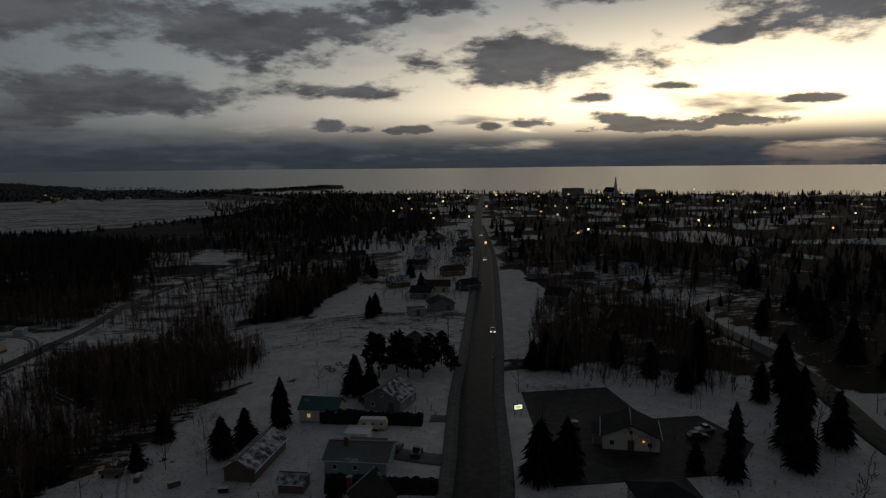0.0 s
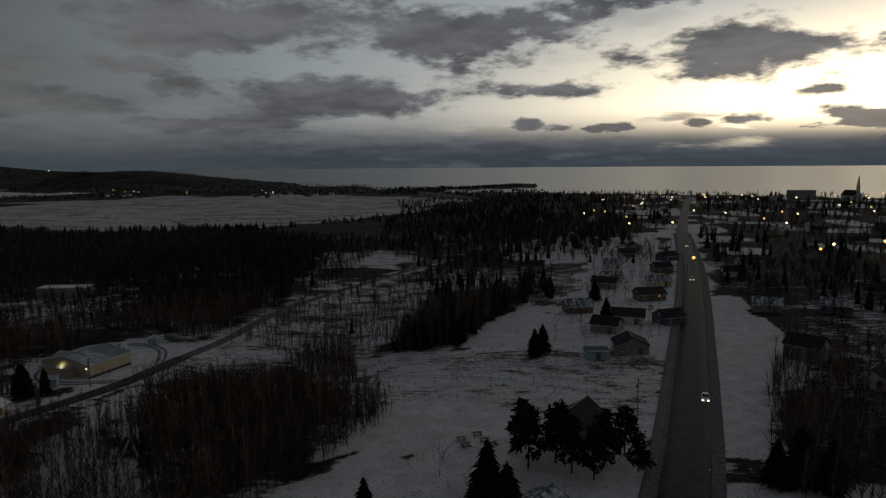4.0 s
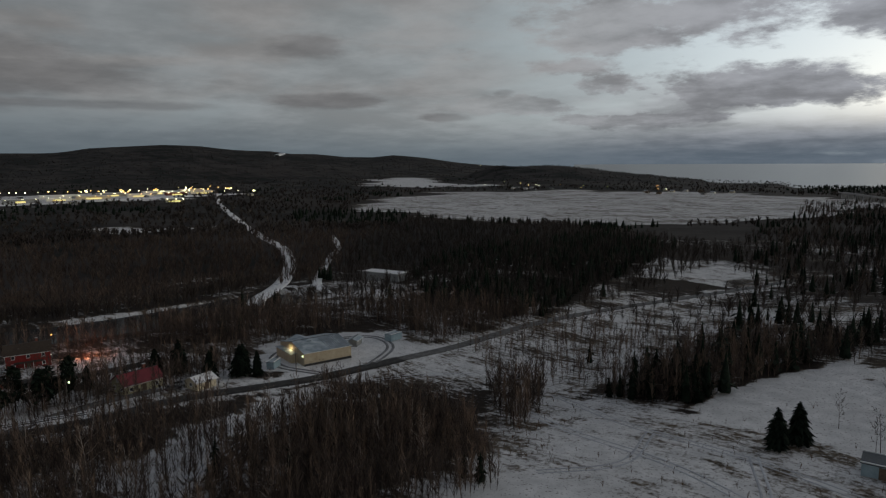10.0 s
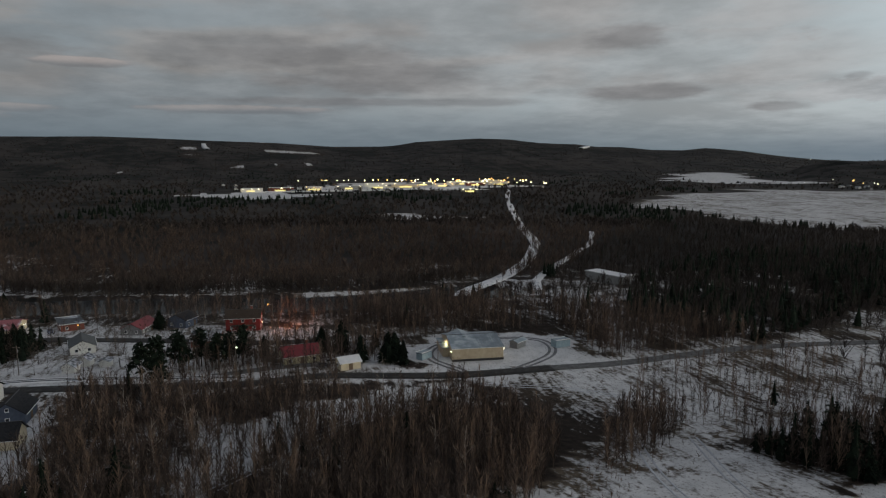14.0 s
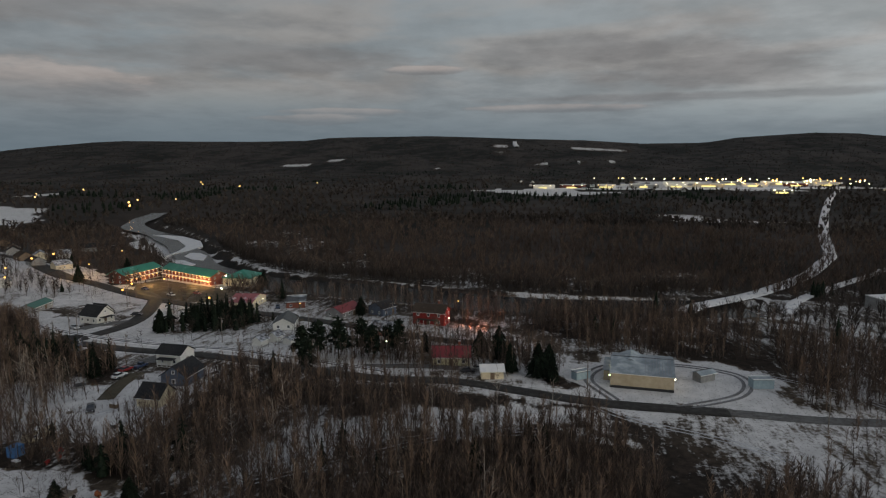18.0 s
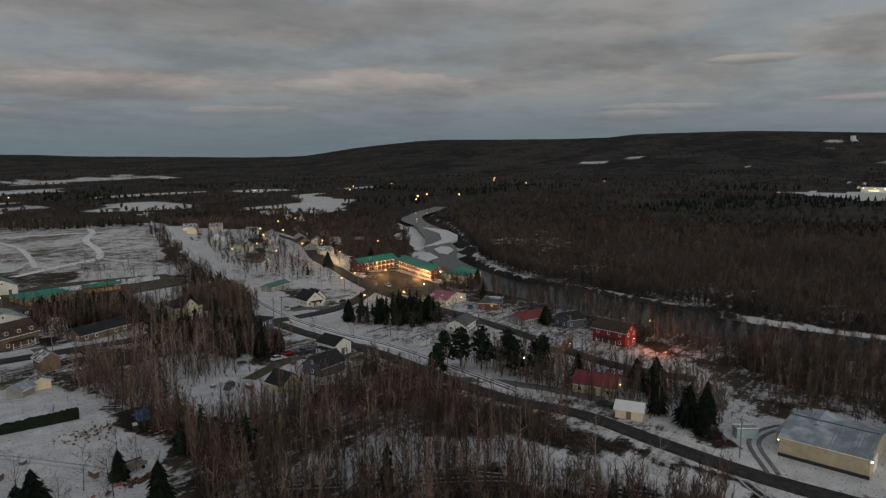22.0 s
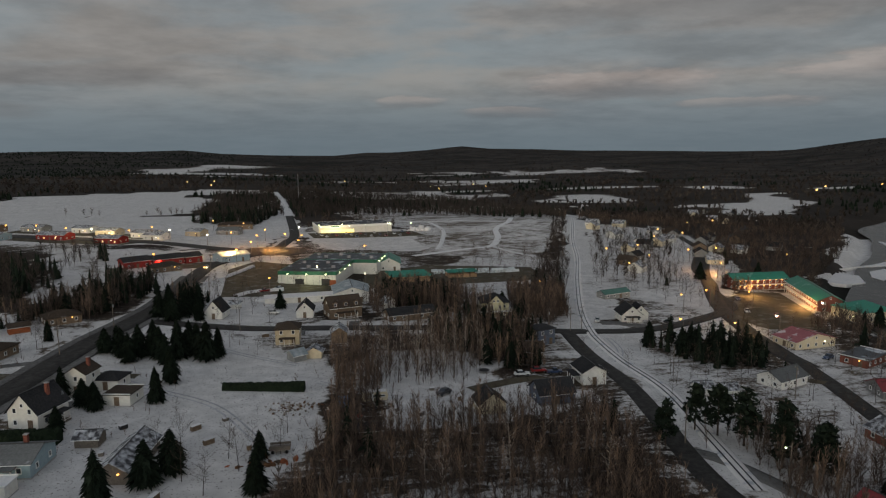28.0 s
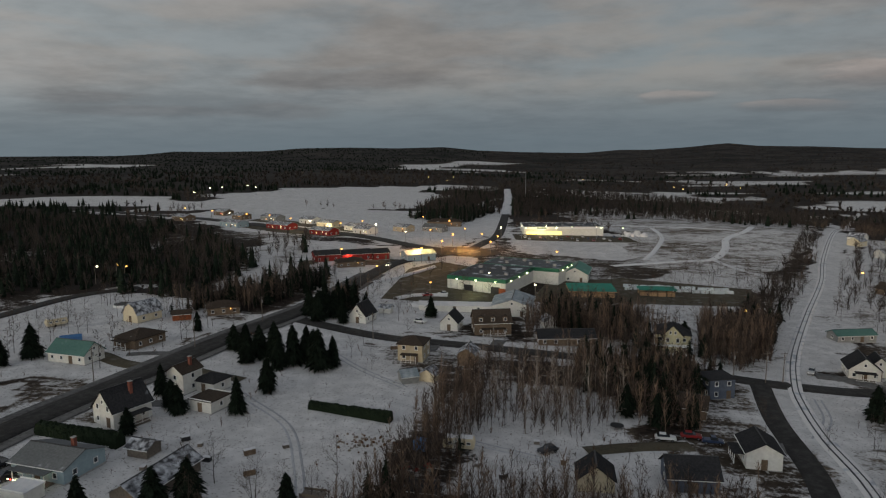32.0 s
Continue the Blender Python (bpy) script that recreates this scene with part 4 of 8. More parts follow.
PATHS = [[(-20, 50), (-30, 60), (-44, 74), (-52, 92), (-56, 104)], [(-70, 62), (-82, 74), (-96, 80), (-108, 86)], [(-40, 20), (-52, 34), (-66, 46)], [(-172, 36), (-168, 50), (-160, 62)], [(-130, 196), (-122, 204), (-112, 226), (-102, 238)], [(-112, 188), (-100, 166), (-82, 146), (-70, 132)], [(-108, 184), (-96, 158), (-84, 138), (-76, 128)],
         [(-80, 226), (-50, 214), (-20, 208), (10, 196)], [(-70, 236), (-40, 224), (-10, 220), (18, 214)], [(-40, 190), (-30, 204), (-34, 222)], [(-10, 184), (-2, 200), (-12, 222)], [(30, -10), (44, 4), (60, 12)], [(-158, 246), (-146, 262), (-132, 272)]]
for k, points in enumerate(PATHS):
    for j, off in enumerate((-0.8, 0.8)):
        ribbon("track_%d" % (2 * k + j + 1), points, 0.26, M["rut_light"], 0.07, "faint wheel track pressed into the snow", "track", step=2.0, offset=off, depth=0.05)
for k, points in enumerate(([(-48, -52), (-55, -60), (-68, -63)], [(-55, -44), (-64, -39), (-80, -42)], [(-33, -80), (-44, -100), (-56, -128)], [(-100, -108), (-106, -122), (-104, -134)])):
    ribbon("snow_bank_%d" % (k + 1), points, 2.4, M["snow"], 0.75, "ploughed bank of snow at the edge of the parking lot", "snow bank", step=2.0, crown=1.2, depth=0.9)
for k, (points, wide_) in enumerate((([(-3180, 70), (-3290, 55), (-3420, 50)], 20), ([(-2990, 1850), (-3090, 1930), (-3200, 2010)], 24))):
    ribbon("ski_run_%d" % (k + 1), points, wide_, M["snow"], 7.0, "white ski run cut through the wooded hill", "ski run", step=60, depth=8)
bed = ribbon("rail_bed", RAIL, 3.6, M["track"], 0.25, "disused railway bed under packed snow", "railway")
for side in (-0.72, 0.72):
    rail = ribbon("rail", RAIL, 0.17, M["dark"], 0.40, "", "", offset=side, step=5)
    for key in ("label", "category", "kind"):
        if key in rail:
            del rail[key]
    rail.parent = bed
p = along(RIVER_MID, 12)
t = np.gradient(p, axis=0)
t /= np.linalg.norm(t, axis=1)[:, None]
nr = np.stack([t[:, 1], -t[:, 0]], -1)
wide = 11 + 9 * smooth((p[:, 1] + 20) / 90) + 1.5 * np.sin(np.arange(len(p)) * 0.7)
rz = np.minimum(level(p[:, 0], p[:, 1]) - 1.9, -9.5)
rv = np.stack([np.column_stack([p + nr * (s * wide[:, None]), rz]) for s in (-1, 0, 1)], 1)
ri = np.arange(rv.shape[0] * 3).reshape(-1, 3)
rq = np.stack([ri[:-1, :-1], ri[:-1, 1:], ri[1:, 1:], ri[1:, :-1]], -1).reshape(-1, 4)
tagged(new("river", fast_mesh("river", rv.reshape(-1, 3), rq, M["river"])), "dark open river between snowy banks", "river", kind="structure")
BAR_A = [(-393, -83), (-415, -86), (-432, -84), (-448, -84), (-467, -87), (-495, -104), (-523, -135), (-531, -155), (-531, -170), (-498, -126), (-462, -99), (-435, -90)]
BAR_B = [(-380, -89), (-388, -75), (-394, -64), (-379, -46), (-364, -45), (-354, -55)]
BAR_C = [(-411, -72), (-427, -76), (-428, -69), (-416, -57), (-395, -49), (-398, -59)]
for k, outline in enumerate((BAR_A, BAR_B, BAR_C)):
    bm = bmesh.new()
    top = [bm.verts.new((x, y, min(float(level(x, y)) - 1.9, -9.5) + 0.35)) for x, y in outline]
    low_ = [bm.verts.new((x, y, min(float(level(x, y)) - 1.9, -9.5) - 1.5)) for x, y in outline]
    bm.faces.new(top)
    for a in range(len(top)):
        b = (a + 1) % len(top)
        bm.faces.new((top[a], top[b], low_[b], low_[a]))
    bmesh.ops.recalc_face_normals(bm, faces=bm.faces)
    me = bpy.data.meshes.new("river_bar")
    bm.to_mesh(me)
    bm.free()
    me.materials.append(M["snow"])
    tagged(new("river_bar_%d" % (k + 1), me), "low snow-covered bar in the bend of the river", "river bar", kind="structure")
# roundabout and paved yards
def slab(name, outline, material, lift, label, category="paving"):
    bm = bmesh.new()
    vs = [bm.verts.new((x, y, float(level(x, y)) + lift)) for x, y in outline]
    f = bm.faces.new(vs)
    if f.normal.z < 0:
        f.normal_flip()
    bmesh.ops.triangulate(bm, faces=[f])
    r = bmesh.ops.extrude_face_region(bm, geom=bm.faces[:])
    for v in r["geom"]:
        if isinstance(v, bmesh.types.BMVert):
            v.co.z -= 1.2
    bmesh.ops.recalc_face_normals(bm, faces=bm.faces)
    me = bpy.data.meshes.new(name)
    bm.to_mesh(me)
    bm.free()
    me.materials.append(material)
    return tagged(new(name, me), label, category, kind="structure")


def disc(x, y, rx, ry, n=28, turn=0.0):
    c, s = math.cos(radians(turn)), math.sin(radians(turn))
    return [(x + rx * math.cos(a) * c - ry * math.sin(a) * s, y + rx * math.cos(a) * s + ry * math.sin(a) * c) for a in (2 * math.pi * k / n for k in range(n))]


slab("roundabout", disc(-69, -184, 21, 17), M["asphalt"], 0.24, "asphalt roundabout lit by amber lamps")
slab("roundabout_island", disc(-69, -184, 9, 7), M["slush"], 0.42, "slushy round island in the roundabout")

# ---- trees ----
def tubes(segments, sides=3):
    """Tapered tubes: an array of rows x0 y0 z0 x1 y1 z1 r0 r1 becomes corners and four-sided faces."""
    s = np.asarray(segments, float)
    a, b = s[:, :3], s[:, 3:6]
    d = b - a
    d /= np.linalg.norm(d, axis=1)[:, None] + 1e-9
    ref = np.where(np.abs(d[:, 2:3]) < 0.9, [[0, 0, 1.0]], [[1.0, 0, 0]])
    u = np.cross(d, ref)
    u /= np.linalg.norm(u, axis=1)[:, None] + 1e-9
    w = np.cross(d, u)
    rings = []
    for end, rad in ((a, s[:, 6]), (b, s[:, 7])):
        for k in range(sides):
            t = 2 * math.pi * k / sides
            rings.append(end + (u * math.cos(t) + w * math.sin(t)) * rad[:, None])
    v = np.stack(rings, 1)
    base = (np.arange(len(s)) * 2 * sides)[:, None]
    q = np.concatenate([base + np.array([[k, (k + 1) % sides, sides + (k + 1) % sides, sides + k]]) for k in range(sides)])
    return v.reshape(-1, 3), q


def blades(a, b, width):
    """Flat slivers from a to b, one quad each, tapering to a point."""
    d = b - a
    side = np.cross(d, rng.normal(size=d.shape))
    side /= np.linalg.norm(side, axis=1)[:, None] + 1e-9
    w = side * np.asarray(width).reshape(-1, 1)
    v = np.stack([a - w, a + w, b + w * 0.35, b - w * 0.35], 1)
    return v.reshape(-1, 3), np.arange(len(a) * 4).reshape(-1, 4)


def turned(d, spread_by, r):
    """A direction near d."""
    q = d + r.normal(size=3) * spread_by
    return q / np.linalg.norm(q)


def bare_tree(height, limbs, forks, twigs, seed, slim=1.0, twig_width=0.02):
    """Wood and twigs of a leafless tree: two pairs of corners and faces."""
    r = np.random.default_rng(seed)
    wood, fine_a, fine_b = [], [], []
    p, d, rad = np.zeros(3), np.array([0, 0, 1.0]), height * 0.013 * slim
    spine = [p.copy()]
    for k in range(5):
        d = turned(d * 1.0 + [0, 0, 0.4], 0.07, r)
        q = p + d * height / 5
        nr = rad * 0.72
        wood.append([*p, *q, rad, nr])
        p, rad = q, nr
        spine.append(p.copy())
    spine = np.array(spine)
    for k in range(limbs):
        f = 0.28 + 0.70 * (k + r.random()) / limbs
        at = np.array([np.interp(f * 5, range(6), spine[:, i]) for i in range(3)])
        turn = r.random() * 6.283
        rise = 0.55 + 0.9 * f * r.random()
        d = np.array([math.cos(turn), math.sin(turn), rise])
        d /= np.linalg.norm(d)
        length = height * (0.36 - 0.22 * f) * (0.7 + 0.6 * r.random()) * (1.25 if slim >= 1 else 0.8)
        lr = height * 0.0052 * (1.15 - f)
        mid = at + d * length * 0.5
        d2 = turned(d + [0, 0, 0.25], 0.15, r)
        tip = mid + d2 * length * 0.5
        wood += [[*at, *mid, lr, lr * 0.65], [*mid, *tip, lr * 0.65, lr * 0.2]]
        for j in range(forks):
            g = 0.25 + 0.75 * (j + r.random()) / forks
            start = at + (mid - at) * min(1, 2 * g) + (tip - mid) * max(0, 2 * g - 1)
            d3 = turned(d2 + [0, 0, 0.35], 0.55, r)
            ln = length * (0.30 + 0.25 * r.random())
            end = start + d3 * ln
            wood.append([*start, *end, lr * 0.4, lr * 0.12])
            for _ in range(twigs):
                s = start + (end - start) * r.random()
                fine_a.append(s)
                fine_b.append(s + turned(d3 + [0, 0, 0.3], 0.6, r) * ln * (0.4 + 0.5 * r.random()))
    bv, bq = blades(np.array(fine_a), np.array(fine_b), np.full(len(fine_a), twig_width))
    return tubes(wood), (bv, bq)


def far_tree(seed, height=9.0, count=20, thin=0.05, vary=0.07):
    """A light bare tree for deep woods: a stem and slivers that open upwards."""
    r = np.random.default_rng(seed)
    a, b, w = [np.zeros(3)], [np.array([r.normal() * 0.4, r.normal() * 0.4, height * 0.8])], [height * 0.011]
    for k in range(count):
        f = 0.2 + 0.75 * r.random()
        turn = r.random() * 6.283
        s = np.array([0, 0, height * f * 0.8])
        ln = height * 0.42 * (1.1 - 0.5 * f) * (0.6 + 0.7 * r.random())
        d = np.array([math.cos(turn), math.sin(turn), 1.2 + 1.6 * r.random()])
        a.append(s)
        b.append(s + d / np.linalg.norm(d) * ln)
        w.append(thin + vary * r.random())
    return blades(np.array(a), np.array(b), np.array(w))


def conifer(height, radius, levels, per, seed, ragged=0.25, leaf=0.23, keel=True):
    """Needles of a spruce: drooping boughs in whorls round a dark core."""
    r = np.random.default_rng(seed)
    vs, qs, n = [], [], 0
    for k in range(levels):
        f = (k + 0.5) / levels
        z = height * (0.10 + 0.88 * f)
        reach = radius * (1 - f) ** 0.6 * (0.75 + 0.25 * min(1, f * 6)) * (1 + ragged * r.normal())
        reach = max(reach, 0.12 * radius * (1 - f) + 0.06)
        for j in range(per):
            turn = 6.283 * (j + r.random() * 0.8) / per + k
            ln = reach * (0.55 + 0.6 * r.random())
            o, s = np.array([math.cos(turn), math.sin(turn), 0]), np.array([-math.sin(turn), math.cos(turn), 0])
            wide = ln * leaf + 0.05
            drop = ln * (0.28 + 0.2 * r.random())
            z0 = z + r.normal() * height * 0.026
            a = o * 0.05 + [0, 0, z0 + ln * 0.15]
            m, e = o * ln * 0.6 + [0, 0, z0], o * ln + [0, 0, z0 - drop]
            vs += [a, m - s * wide, e, m + s * wide]
            qs.append([n, n + 1, n + 2, n + 3])
            n += 4
            if keel:
                vs += [a + [0, 0, -0.05], m - [0, 0, wide * 1.1], e, m + [0, 0, wide * 0.35]]
                qs.append([n, n + 1, n + 2, n + 3])
                n += 4
    core, m = [], 7 if keel else 5
    for k, (f, w) in enumerate(((0.07, 0.50), (0.4, 0.36), (0.75, 0.14), (1.0, 0.01))):
        for j in range(m):
            t = 6.283 * j / m
            core.append([radius * w * math.cos(t), radius * w * math.sin(t), height * f])
    for k in range(3):
        for j in range(m):
            qs.append([n + k * m + j, n + k * m + (j + 1) % m, n + (k + 1) * m + (j + 1) % m, n + (k + 1) * m + j])
    return np.array(vs + core), np.array(qs)


def pine(height, radius, seed):
    """Needles of a ragged pine: flat tufts on bare boughs, open between."""
    r = np.random.default_rng(seed)
    vs, qs, n = [], [], 0
    for k in range(15):
        f = 0.30 + 0.68 * k / 15
        for j in range(4):
            turn = r.random() * 6.283
            reach = radius * (1.15 - f) * (0.5 + 0.8 * r.random()) * 1.4
            c = np.array([math.cos(turn) * reach, math.sin(turn) * reach, height * f + r.normal() * 0.3])
            for q in range(11):
                w = 0.18 + 0.30 * r.random()
                o = c * [1, 1, 1] + r.normal(size=3) * [0.55, 0.55, 0.28]
                e1, e2 = r.normal(size=3) * w, r.normal(size=3) * w * [1, 1, 0.6]
                vs += [o - e1, o - e2, o + e1, o + e2]
                qs.append([n, n + 1, n + 2, n + 3])
                n += 4
    return np.array(vs), np.array(qs)


def part(name, data, material, parent, label="", at=None):
    """One mesh object under a thing or a part, from a bmesh, a mesh, or corners and faces."""
    if isinstance(data, tuple):
        me = fast_mesh(name, *data, material)
    elif isinstance(data, bmesh.types.BMesh):
        me = bpy.data.meshes.new(name)
        data.to_mesh(me)
        data.free()
        me.materials.append(material)
    else:
        me = data
    ob = new(name, me)
    ob.parent = parent
    if at is not None:
        ob.matrix_basis = at
    if label:
        ob["label"] = label
    return ob


def thing(name, x, y, label, category, turn=0.0, group="", z=None, lift=0.0):
    """An Empty on the ground, to hold the parts of a thing."""
    ob = new(name)
    ob.matrix_basis = pose(x, y, (float(level(x, y)) if z is None else z) + lift, 0, 0, turn)
    ob.empty_display_size = 0.5
    return tagged(ob, label, category, group)


HOME = pose(0, 0, -400)
kinds = {}
for key, name, label, group in (("spruce", "spruce_tree", "dark green spruce standing on snowy ground", "spruces among the houses"),
                                ("pine", "pine_tree", "tall ragged dark pine with a bare lower trunk", "pines by the street"),
                                ("bare", "bare_tree", "leafless brown tree standing in thin snow", "bare trees in the yards"),
                                ("birch", "birch_tree", "tall leafless birch with a pale trunk", "birches of the stand"),
                                ("shrub", "bare_shrub", "leafless brown shrub standing in the snow", "shrubs in the yards")):
    kinds[key] = []
    for seed in range(4):
        if key == "spruce":
            h = 10.0
            made = ((tubes([[0, 0, 0, 0, 0, h * 0.5, 0.2, 0.1]], 6), M["bark"]), (conifer(h, 2.7, 30, 26, seed + 3, 0.16, 0.11), M["needle"]))
            names = ("trunk", "crown")
        elif key == "pine":
            h = 12.0
            made = ((tubes([[0, 0, 0, 0.1, 0, h * 0.55, 0.22, 0.15], [0.1, 0, h * 0.55, 0, 0.1, h * 0.97, 0.15, 0.04]], 6), M["bark"]), (pine(h, 2.3, seed + 40), M["needle"]))
            names = ("trunk", "crown")
        elif key == "shrub":
            wood, twig = bare_tree(3.0, 12, 4, 3, seed + 90, 0.8, 0.012)
            made = ((wood, M["bark"]), (twig, M["twig"]))
            names = ("stem", "crown")
        else:
            wood, twig = bare_tree(10.0, 15 if key == "bare" else 13, 4, 4, seed + 60 + 7 * len(key), 1.0 if key == "bare" else 0.85, 0.016)
            made = ((wood, M["bark"] if key == "bare" else M["birch"]), (twig, M["twig"] if key == "bare" else M["twig_pale"]))
            names = ("trunk", "crown")
        kinds[key].append((name, label, group, [(nm, fast_mesh(nm, *geo, m)) for nm, (geo, m) in zip(names, made)]))
count = {k: 0 for k in kinds}


def plant(key, x, y, height, label="", wide=1.0):
    """A tree of its own, its meshes shared with its like."""
    name, usual, group, meshes = kinds[key][count[key] % 4]
    count[key] += 1
    full = {"spruce": 10.0, "pine": 12.0, "bare": 10.0, "birch": 10.0, "shrub": 3.0}[key]
    ob = thing(name, x, y, label or usual, "shrub" if key == "shrub" else "tree", (count[key] * 73) % 360, group, lift=-0.1)
    s = height / full
    ob.scale = (s * wide, s * wide, s)
    for nm, me in meshes:
        part(nm, me, None, ob)
    return ob


def joined(name, templates, spots, material, label, category):
    """Many copies of light templates in ONE mesh. Rows of spots: x, y, scale, turn, width."""
    spots = np.asarray(spots, float)
    z = level(spots[:, 0], spots[:, 1]) - 0.15
    vs, qs, base = [], [], 0
    for k, (v, q) in enumerate(templates):
        rows = np.arange(k, len(spots), len(templates))
        if not len(rows):
            continue
        s = spots[rows]
        c, n = np.cos(s[:, 3])[:, None], np.sin(s[:, 3])[:, None]
        wide = (s[:, 2] * s[:, 4])[:, None]
        x = (v[None, :, 0] * c - v[None, :, 1] * n) * wide + s[:, 0:1]
        y = (v[None, :, 0] * n + v[None, :, 1] * c) * wide + s[:, 1:2]
        zz = v[None, :, 2] * s[:, 2:3] + z[rows][:, None]
        vs.append(np.stack([x, y, zz], -1).reshape(-1, 3))
        qs.append((q[None] + (np.arange(len(rows)) * len(v))[:, None, None] + base).reshape(-1, 4))
        base += len(rows) * len(v)
    ob = new(name, fast_mesh(name, np.concatenate(vs), np.concatenate(qs), material))
    return tagged(ob, label, category, kind="stuff")


FOOTPRINTS = []  # x, y and reach of each building


def scatter(poly, each, seed, jitter=0.9):
    """Spots about each metres apart inside an outline."""
    r = np.random.default_rng(seed)
    xs, ys = [p[0] for p in poly], [p[1] for p in poly]
    X, Y = np.meshgrid(np.arange(min(xs), max(xs), each), np.arange(min(ys), max(ys), each))
    X, Y = X.ravel() + r.uniform(-1, 1, X.size) * each * jitter * 0.5, Y.ravel() + r.uniform(-1, 1, X.size) * each * jitter * 0.5
    ok = inside(poly, X, Y)
    for points, reach in LINES:
        if ok.any():
            ok[ok] &= near_line(points, X[ok], Y[ok], 40) > reach * 0.5 + 1.5
    for clear_ in CLEARINGS:
        ok &= ~inside(clear_, X, Y) | (r.random(X.size) < 0.5)
    ok[ok] &= near_line(RIVER_MID, X[ok], Y[ok], 60) > 24
    for hx, hy, reach in FOOTPRINTS:
        ok &= np.hypot(X - hx, Y - hy) > reach
    return X[ok], Y[ok]


def rows_of(x, y, r, lo, hi, wlo=0.8, whi=1.2):
    n = len(x)
    return np.column_stack([x, y, r.uniform(lo, hi, n), r.uniform(0, 6.28, n), r.uniform(wlo, whi, n)])



# ---- buildings and their parts ----
def boxes(*items):
    """A bmesh of boxes, each given as x y z of its middle and its three lengths, lightly bevelled where large."""
    bm = bmesh.new()
    for x, y, z, a, b, c in items:
        r = bmesh.ops.create_cube(bm, size=1)
        bmesh.ops.transform(bm, matrix=Matrix.Translation((x, y, z)) @ Matrix.Diagonal((a, b, c, 1)), verts=r["verts"])
    return bm


def solid(outline, y0, y1):
    """A bmesh: an outline in x and z, drawn out from y0 to y1."""
    bm = bmesh.new()
    a = [bm.verts.new((x, y0, z)) for x, z in outline]
    b = [bm.verts.new((x, y1, z)) for x, z in outline]
    bm.faces.new(a)
    bm.faces.new(b[::-1])
    for k in range(len(a)):
        j = (k + 1) % len(a)
        bm.faces.new((a[k], b[k], b[j], a[j]))
    bmesh.ops.recalc_face_normals(bm, faces=bm.faces)
    return bm


def swing(bm, degrees):
    bmesh.ops.transform(bm, matrix=Matrix.Rotation(radians(degrees), 4, "Z"), verts=bm.verts)
    return bm


def prism(x0, x1, base, eave, top, half, over, thick):
    """Roof of two slopes along x, as one bmesh of slabs with thickness and eaves."""
    bm = bmesh.new()
    drop = over * (top - eave) / half
    for s in (-1, 1):
        pts = [(s * (half + over), eave - drop), (0, top), (0, top + thick), (s * (half + over), eave - drop + thick)]
        a = [bm.verts.new((x0, y, z)) for y, z in pts]
        b = [bm.verts.new((x1, y, z)) for y, z in pts]
        bm.faces.new(a)
        bm.faces.new(b[::-1])
        for k in range(4):
            j = (k + 1) % 4
            bm.faces.new((a[k], b[k], b[j], a[j]))
    bmesh.ops.recalc_face_normals(bm, faces=bm.faces)
    return bm


mesh_store = {}


def shared(key, make, material):
    if key not in mesh_store:
        bm = make()
        me = bpy.data.meshes.new(key[0])
        bm.to_mesh(me)
        bm.free()
        me.materials.append(material)
        mesh_store[key] = me
    return mesh_store[key]


def ring(w, h, f, deep):
    """A window frame in one piece: a border of width f with a sill that stands out."""
    bm = bmesh.new()
    rows = []
    for y, gap in ((0.0, 0), (-deep, 0), (-deep, f), (0.0, f)):
        low = -h / 2 - (0.06 if gap == 0 else 0)
        rows.append([bm.verts.new((x * (w / 2 - gap), y - (0.05 if z < 0 and y < 0 else 0), (low if z < 0 else h / 2) - z * gap)) for x, z in ((-1, -1), (1, -1), (1, 1), (-1, 1))])
    for a, b in zip(rows, rows[1:] + rows[:1]):
        for k in range(4):
            bm.faces.new((a[k], a[(k + 1) % 4], b[(k + 1) % 4], b[k]))
    bmesh.ops.recalc_face_normals(bm, faces=bm.faces)
    return bm


def window(parent, at, w, h, lit=False):
    """A framed window on a wall: frame and sill, with the pane as a part of it. Its outside looks along -y."""
    f = 0.09
    frame_me = shared(("window", w, h), lambda: ring(w, h, f, 0.1), M["trim"])
    pane_me = shared(("pane", w, h, lit), lambda: boxes((0, -0.012, 0, w - 2 * f, 0.02, h - 2 * f)), M["lit"] if lit else M["glass"])
    win = part("window", frame_me, None, parent, at=at)
    part("pane", pane_me, None, win, "pane lit warm from inside" if lit else "")
    return win


def door(parent, at, w=0.95, h=2.05, material=None):
    d = part("door", boxes((0, -0.03, h / 2, w, 0.08, h), (0, -0.06, h + 0.06, w + 0.24, 0.12, 0.12), (-w / 2 - 0.06, -0.06, h / 2, 0.12, 0.12, h), (w / 2 + 0.06, -0.06, h / 2, 0.12, 0.12, h)), material or M["brown"], parent, at=at)
    part("handle", shared(("handle",), lambda: boxes((w / 2 - 0.12, -0.11, 1.0, 0.05, 0.08, 0.14)), M["steel"]), None, d)
    return d


def bulb(parent, x, y, z, key="lamp_white", size=0.22, name="lamp"):
    """A glowing lamp with a small hood over it."""
    me = shared(("lamp_hood", size), lambda: boxes((0, 0, size * 0.9, size * 1.5, size * 1.5, size * 0.35)), M["dark"])
    ob = part(name, me, None, parent, at=pose(x, y, z))

    def ball():
        bm = bmesh.new()
        bmesh.ops.create_icosphere(bm, subdivisions=2, radius=size)
        return bm

    part("bulb", shared(("bulb", size, key), ball, M[key]), None, ob)
    return ob


